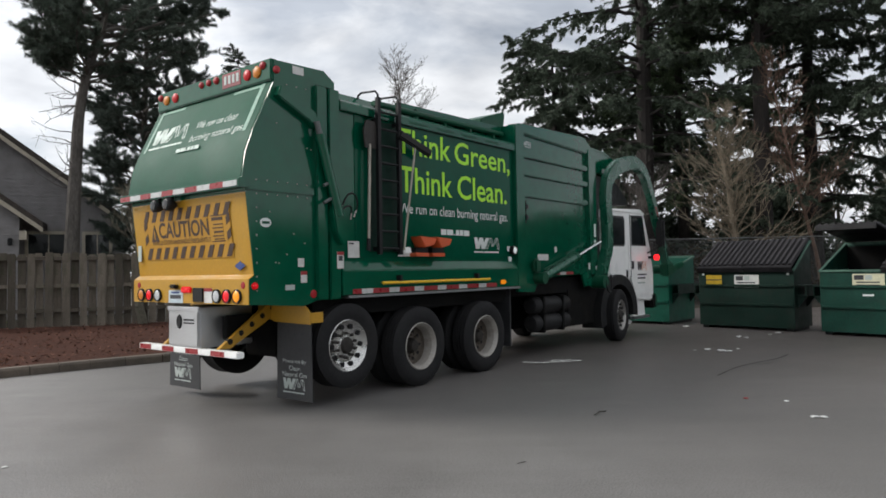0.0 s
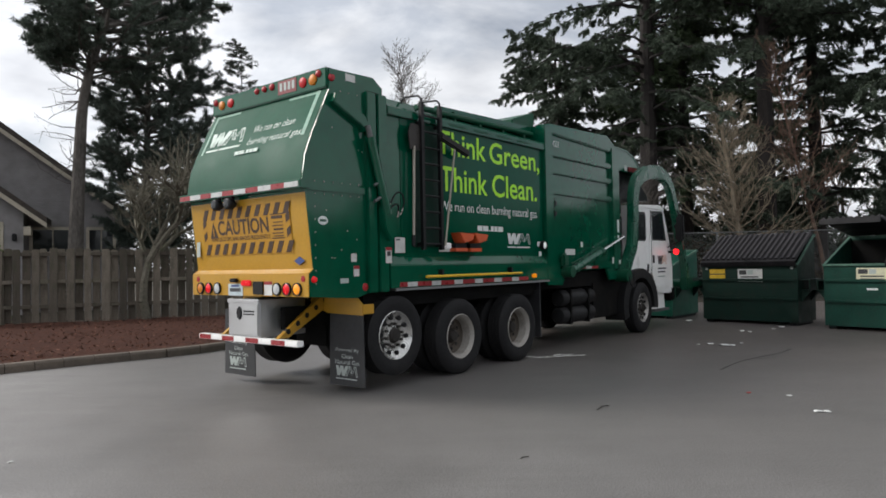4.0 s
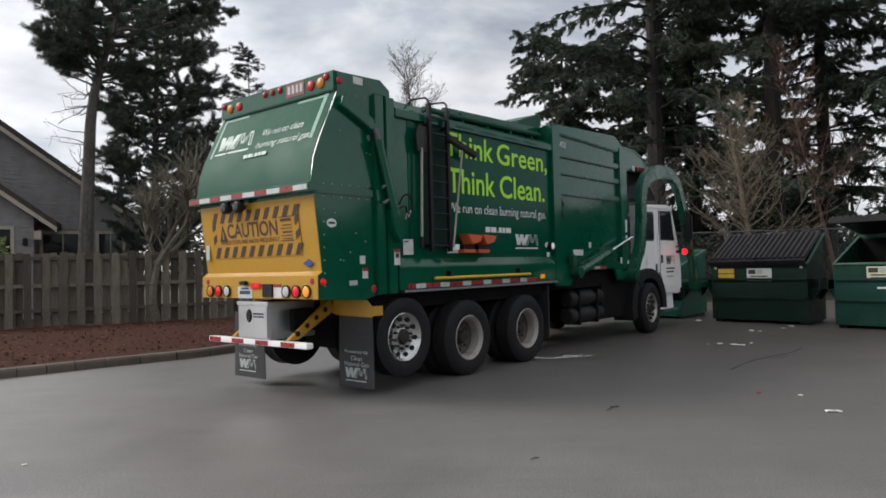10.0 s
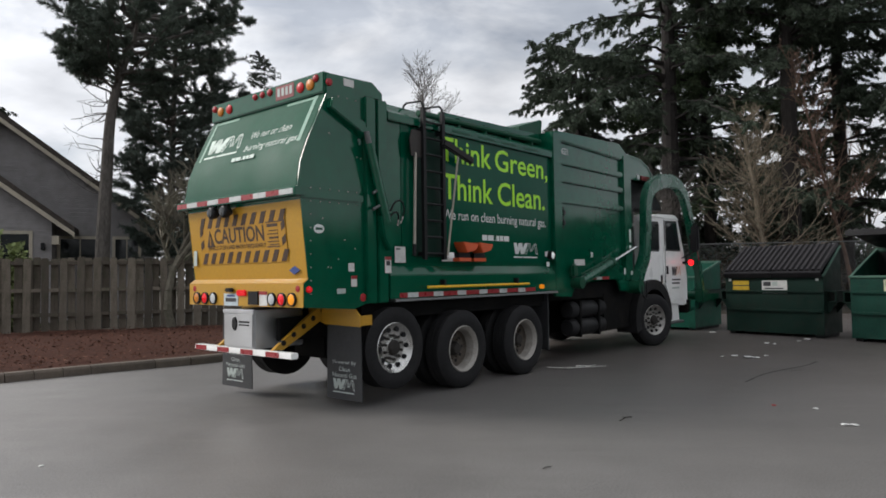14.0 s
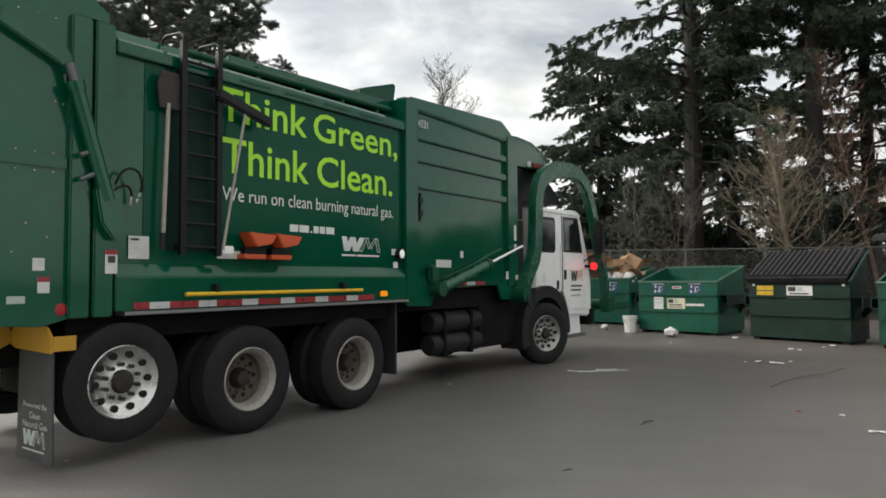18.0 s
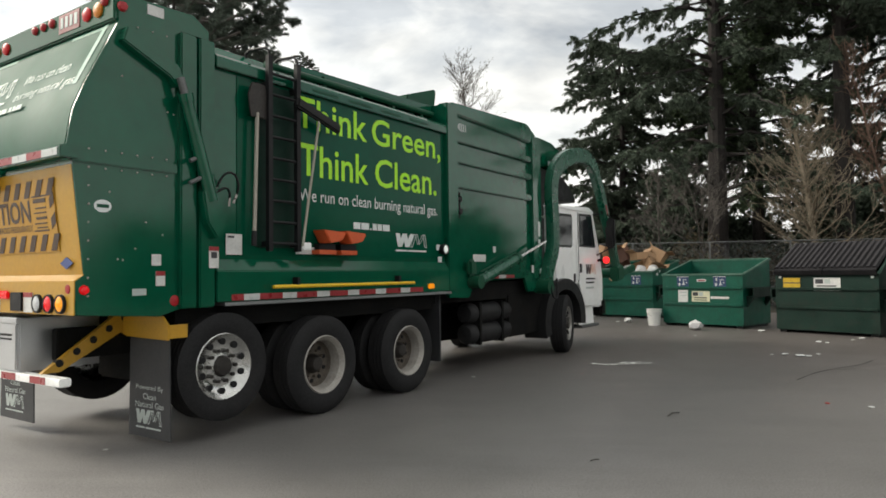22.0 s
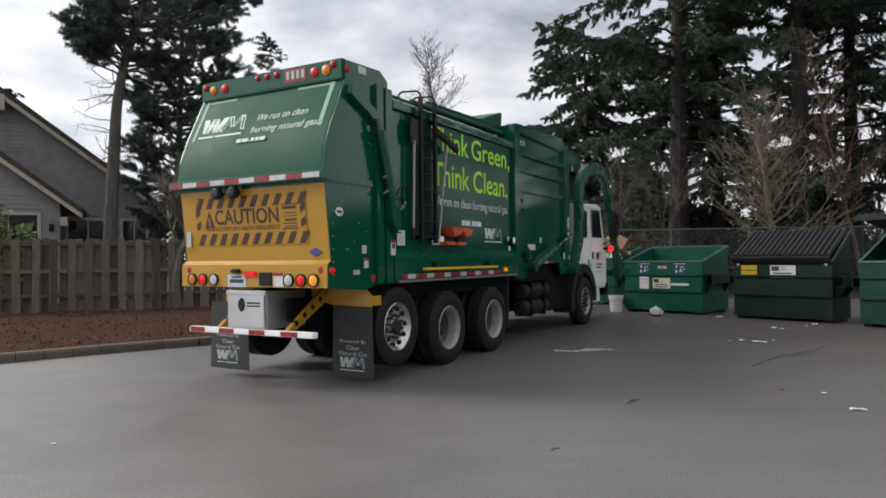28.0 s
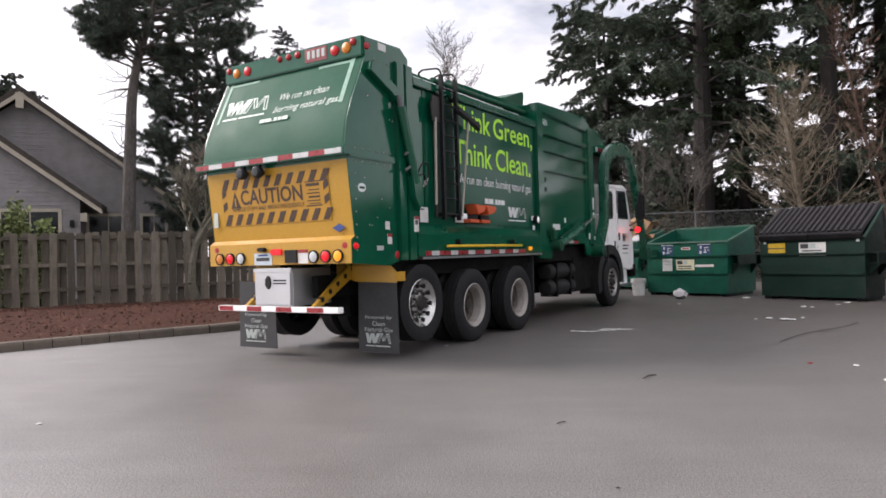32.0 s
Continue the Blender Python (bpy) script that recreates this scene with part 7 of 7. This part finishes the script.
def brush(name, label, pts, material, seed, n, size=(0.05, 0.03), twigs=None):
    """A thicket: clumps of small leaves and stalks round the given (x, y, height, radius)."""
    rnd = random.Random(seed)
    verts, faces = [], []
    for i in range(n):
        x, y, h, rad = pts[rnd.randrange(len(pts))]
        a, q = rnd.uniform(0, 6.28), math.sqrt(rnd.random())
        u = rnd.random()
        bulge = 1.0 - 0.45 * u + 0.35 * noise.noise((x + 2 * math.cos(a), y + 2 * math.sin(a), u * 3))
        p = Vector((x + rad * q * bulge * math.cos(a), y + rad * q * bulge * math.sin(a), h * u * (0.75 + 0.4 * noise.noise((x + q * 2.5, y, a)))))
        if p.z < 0.02:
            continue
        d = Vector((rnd.gauss(0, 1), rnd.gauss(0, 1), rnd.gauss(0.4, 0.8))).normalized()
        sprig(verts, faces, p, d, size[0] * rnd.uniform(0.6, 1.8), size[1] * rnd.uniform(0.5, 1.5), rnd)
    return tagged(raw(name, verts, faces, material), label, "shrubs", kind="stuff")


def plant():
    conifer("fir_tree", "tall dark fir with drooping limbs behind the fence", (8.75, 29.0), 23, 0.46, 0.17, 6.9, 11, NEEDLES, dens=1.35, droop=0.75, branches=118, taper=0.48, rise=(-0.1, 0.5), skip=0.18, inner=0.22, hang=0.8)
    conifer("fir_tree", "tall dark fir with a bare lower trunk", (12.9, 27.2), 24, 0.4, 0.43, 5.2, 12, NEEDLES, dens=1.4, droop=0.75, branches=120, taper=0.25, rise=(-0.1, 0.5), skip=0.06, inner=0.12, hang=0.9)
    conifer("fir_tree", "dense green fir behind the dumpsters", (11.2, 31.5), 21, 0.3, 0.26, 4.6, 13, NEEDLES_LIGHT, dens=1.5, droop=0.7, rise=(-0.1, 0.5), branches=130, taper=0.35, inner=0.1, skip=0.04)
    conifer("fir_tree", "dense dark fir at the edge of the wood", (16.2, 29.5), 22, 0.35, 0.16, 5.0, 14, NEEDLES, dens=1.4, droop=0.5, branches=124, taper=0.35, inner=0.1, skip=0.04)
    conifer("fir_tree", "tall dark fir beside the wood's edge", (18.5, 25.0), 20, 0.3, 0.34, 4.4, 15, NEEDLES, dens=1.6, droop=0.6, branches=96, taper=0.4, hang=1.0)
    conifer("fir_tree", "younger fir with low dark limbs", (5.6, 33.5), 12.8, 0.25, 0.22, 6.2, 16, NEEDLES, dens=1.4, droop=0.45, branches=96, taper=0.5, inner=0.05, hang=0.8)
    pine("pine_tree", "tall pine with grey-green needles behind the fence", [(-11.7, 21.2, 0), (-11.6, 21.2, 3), (-11.5, 21.2, 4.9), (-11.39, 21.2, 6.6), (-11.14, 21.2, 7.85), (-10.76, 21.25, 9.1), (-10.55, 21.3, 10.6), (-10.35, 21.3, 15.5)],
         0.25, 0.52, 3.1, 21, PINE, 66, per=200, to_right=0.25, dead=18)
    pine("pine_tree", "bushy pine beside the house", [(-10.95, 24.6, 0), (-10.9, 24.6, 4), (-10.8, 24.6, 8), (-10.6, 24.6, 14.5)], 0.2, 0.17, 2.45, 22, PINE_DARK, 150, per=180, to_right=0.15)
    conifer("conifer", "distant thin conifer against the sky", (-11.05, 37.0), 13.9, 0.1, 0.3, 1.7, 23, FAR_CONIFER, dens=0.5, branches=60, taper=0.75, rise=(0.1, 0.6), hang=0.1, per=40)
    conifer("conifer", "distant conifer beyond the house", (-33.6, 44.0), 14.6, 0.3, 0.2, 5.2, 24, FAR_CONIFER, dens=1.0, branches=70, taper=0.6, needle=0.2, width=0.03)
    leader_tree("bare_tree", "leafless maple against the cloudy sky", (-1.7, 45.0), 16.0, 0.13, 44, BARK_PINE, 5.0, 40, low=0.6, angle=(0.35, 1.5), min_r=0.009)
    bare_tree("bare_tree", "leafless shrub at the pale horizon", (2.6, 47.0), 6.6, 0.12, 32, BARK_GREY, depth=5, spread=0.6, first=0.4, shrink=0.66, min_r=0.014)
    bare_tree("bare_tree", "small leafless mossy tree in the bark bed", (-8.0, 18.1), 5.6, 0.13, 33, BARK_MOSS, depth=5, spread=0.7, first=0.28, up=0.3, z0=0.15, shrink=0.77)
    leader_tree("bare_tree", "pale leafless tree behind the dumpsters", (10.85, 25.1), 7.6, 0.12, 34, BARK_PALE, 3.4, 32, low=0.25, angle=(0.15, 1.6), min_r=0.008, stems=2)
    leader_tree("bare_tree", "reddish leafless tree behind the fence", (14.75, 26.4), 9.8, 0.09, 35, BARK_RED, 2.9, 36, low=0.3, angle=(0.5, 1.8), min_r=0.007)
    leader_tree("bare_tree", "thin leafless tree behind the cardboard dumpster", (5.95, 26.6), 6.0, 0.06, 36, BARK_PINE, 2.2, 18, low=0.25, angle=(0.2, 1.3), min_r=0.008)
    bare_tree("bare_tree", "tangled leafless tree behind the dumpsters", (7.4, 26.3), 6.0, 0.05, 37, BARK_PINE, depth=5, spread=0.55, first=0.33, up=0.35, shrink=0.72)
    bare_tree("bare_tree", "pale leafless birch beyond the car park", (19.5, 33.0), 8.0, 0.1, 38, BARK_PALE, depth=4, spread=0.5)
    bare_tree("bare_tree", "leafless tree beyond the last dumpster", (23.0, 33.0), 7.5, 0.12, 39, BARK_GREY, depth=5, spread=0.6)
    brush("underbrush", "olive and brown thicket behind the chain-link fence", [(2 + 1.7 * i, 26.6 + (i % 3) * 1.4, 2.0 + (i % 4) * 0.5, 1.6) for i in range(13)], UNDERBRUSH, 51, 26000, (0.14, 0.035))
    brush("thicket", "dark evergreen thicket in the wood", [(1 + 2.2 * i, 31 + (i % 3) * 2, 4.2 + (i % 4) * 0.9, 2.3) for i in range(10)], NEEDLES, 52, 76000, (0.22, 0.06))
    brush("shrub", "pale flowering shrub by the fence", [(-13.9, 19.2, 3.6, 0.7), (-14.6, 18.9, 3.5, 0.9), (-13.3, 19.6, 2.7, 0.55)], SHRUB, 53, 7000, (0.12, 0.05))
    brush("far_wood", "hazy leafless wood on the horizon", [(26 + 5 * i, 60 + (i % 3) * 5, 7.0 + (i % 4), 5.0) for i in range(9)], HILL, 54, 16000, (0.7, 0.1))
    brush("far_wood", "hazy wood beyond the houses", [(-40 + 7 * i, 62 + (i % 3) * 4, 4.5 + (i % 3), 5.5) for i in range(10)], HILL, 55, 16000, (0.7, 0.1))
    brush("far_wood", "dark wood behind the camera", [(-40 + 9 * i, -48 + (i % 3) * 4, 8 + (i % 3), 6.5) for i in range(11)], FAR_CONIFER, 56, 9000, (1.1, 0.3))
    # stands outside the view; added to darken reflections in the truck side
    brush("far_wood", "unseen dark wood added beside the car park to darken reflections", [(27 + (i % 3) * 1.5, 7 + 4.0 * i, 4.0 + (i % 3) * 0.9, 3.2) for i in range(6)], FAR_CONIFER, 57, 9000, (0.9, 0.28))
    rnd = random.Random(5)
    verts, faces = [], []
    for i in range(5200):
        s = rnd.uniform(0.12, 0.92)
        k = int(s * (len(KERB_LINE) - 1))
        a, b = KERB_LINE[k], KERB_LINE[min(k + 1, len(KERB_LINE) - 1)]
        w = s * (len(KERB_LINE) - 1) - k
        kx, ky = a[0] + (b[0] - a[0]) * w, a[1] + (b[1] - a[1]) * w
        f = FENCE_A + (Vector((-2.6, 20.67)) - FENCE_A) * s
        u = rnd.uniform(0.03, 0.95)
        p = Vector((kx + (f.x - kx) * u, ky + (f.y - ky) * u, 0.13 + 0.1 * u + rnd.uniform(-0.02, 0.05)))
        sprig(verts, faces, p, Vector((rnd.gauss(0, 1), rnd.gauss(0, 1), rnd.gauss(0.1, 0.25))).normalized(), rnd.uniform(0.03, 0.09), rnd.uniform(0.007, 0.018), rnd)
    tagged(raw("bark_chips", verts, faces, CHIP), "loose bark chips strewn over the bed", "mulch", kind="stuff")



plant()

# one scale for the whole still plan, about the point on the ground under the camera
PLAN_SCALE = 1.06
for still in list(scene.objects):
    if still.parent is None and still is not truck and still.type in {"MESH", "EMPTY"}:
        still.matrix_basis = Matrix.Scale(PLAN_SCALE, 4) @ still.matrix_basis


# ---- what moves ----
def motions():
    walk(truck, [(t, pose(x, y, 0.09, 0, 0, h)) for t, x, y, h in TRUCK_ROWS])
    turned, rows = 0.0, []
    last = None
    for t, x, y, h in TRUCK_ROWS:
        if last:
            a = radians((h + last[2]) / 2)
            turned += ((x - last[0]) * math.cos(a) + (y - last[1]) * math.sin(a)) / 0.54
        last = (x, y, h)
        rows.append((t, math.degrees(turned)))
    for w, front, side in wheels:
        at = w.matrix_basis.copy()
        out = []
        for t, a in rows:
            turn = float(np.interp(t, [k for k, _ in STEER], [v for _, v in STEER])) if front else 0.0
            out.append((t, at @ pose(0, 0, 0, 0, 0, turn) @ pose(0, 0, 0, 0, a * -side, 0)))
        walk(w, out)
    # the arms swing about their pivot behind the cab
    for arm in lifted:
        walk(arm, [(t, Matrix.Translation((8.3, 0, 1.12)) @ pose(0, 0, 0, 0, -a, 0) @ Matrix.Translation((-8.3, 0, -1.12))) for t, a in ARM_LIFT])


STEER = [(0, 8), (2.5, 2), (10, 2), (13.5, -18), (15.5, -20), (18.5, -20), (19.5, -16), (20.2, -10), (21.0, 6), (22.0, 14), (23.5, 10), (25.0, 0), (32.0, 0)]
ARM_LIFT = [(0, 8), (1, 7), (2, 4), (3, 1), (5.5, 0), (12, 0), (18, 0), (19.4, 0.5), (20.0, 8.5), (22.0, 8), (24.0, 6.5), (26.0, 4.5), (28.0, 3), (30.0, 3), (32.0, 3)]
motions()
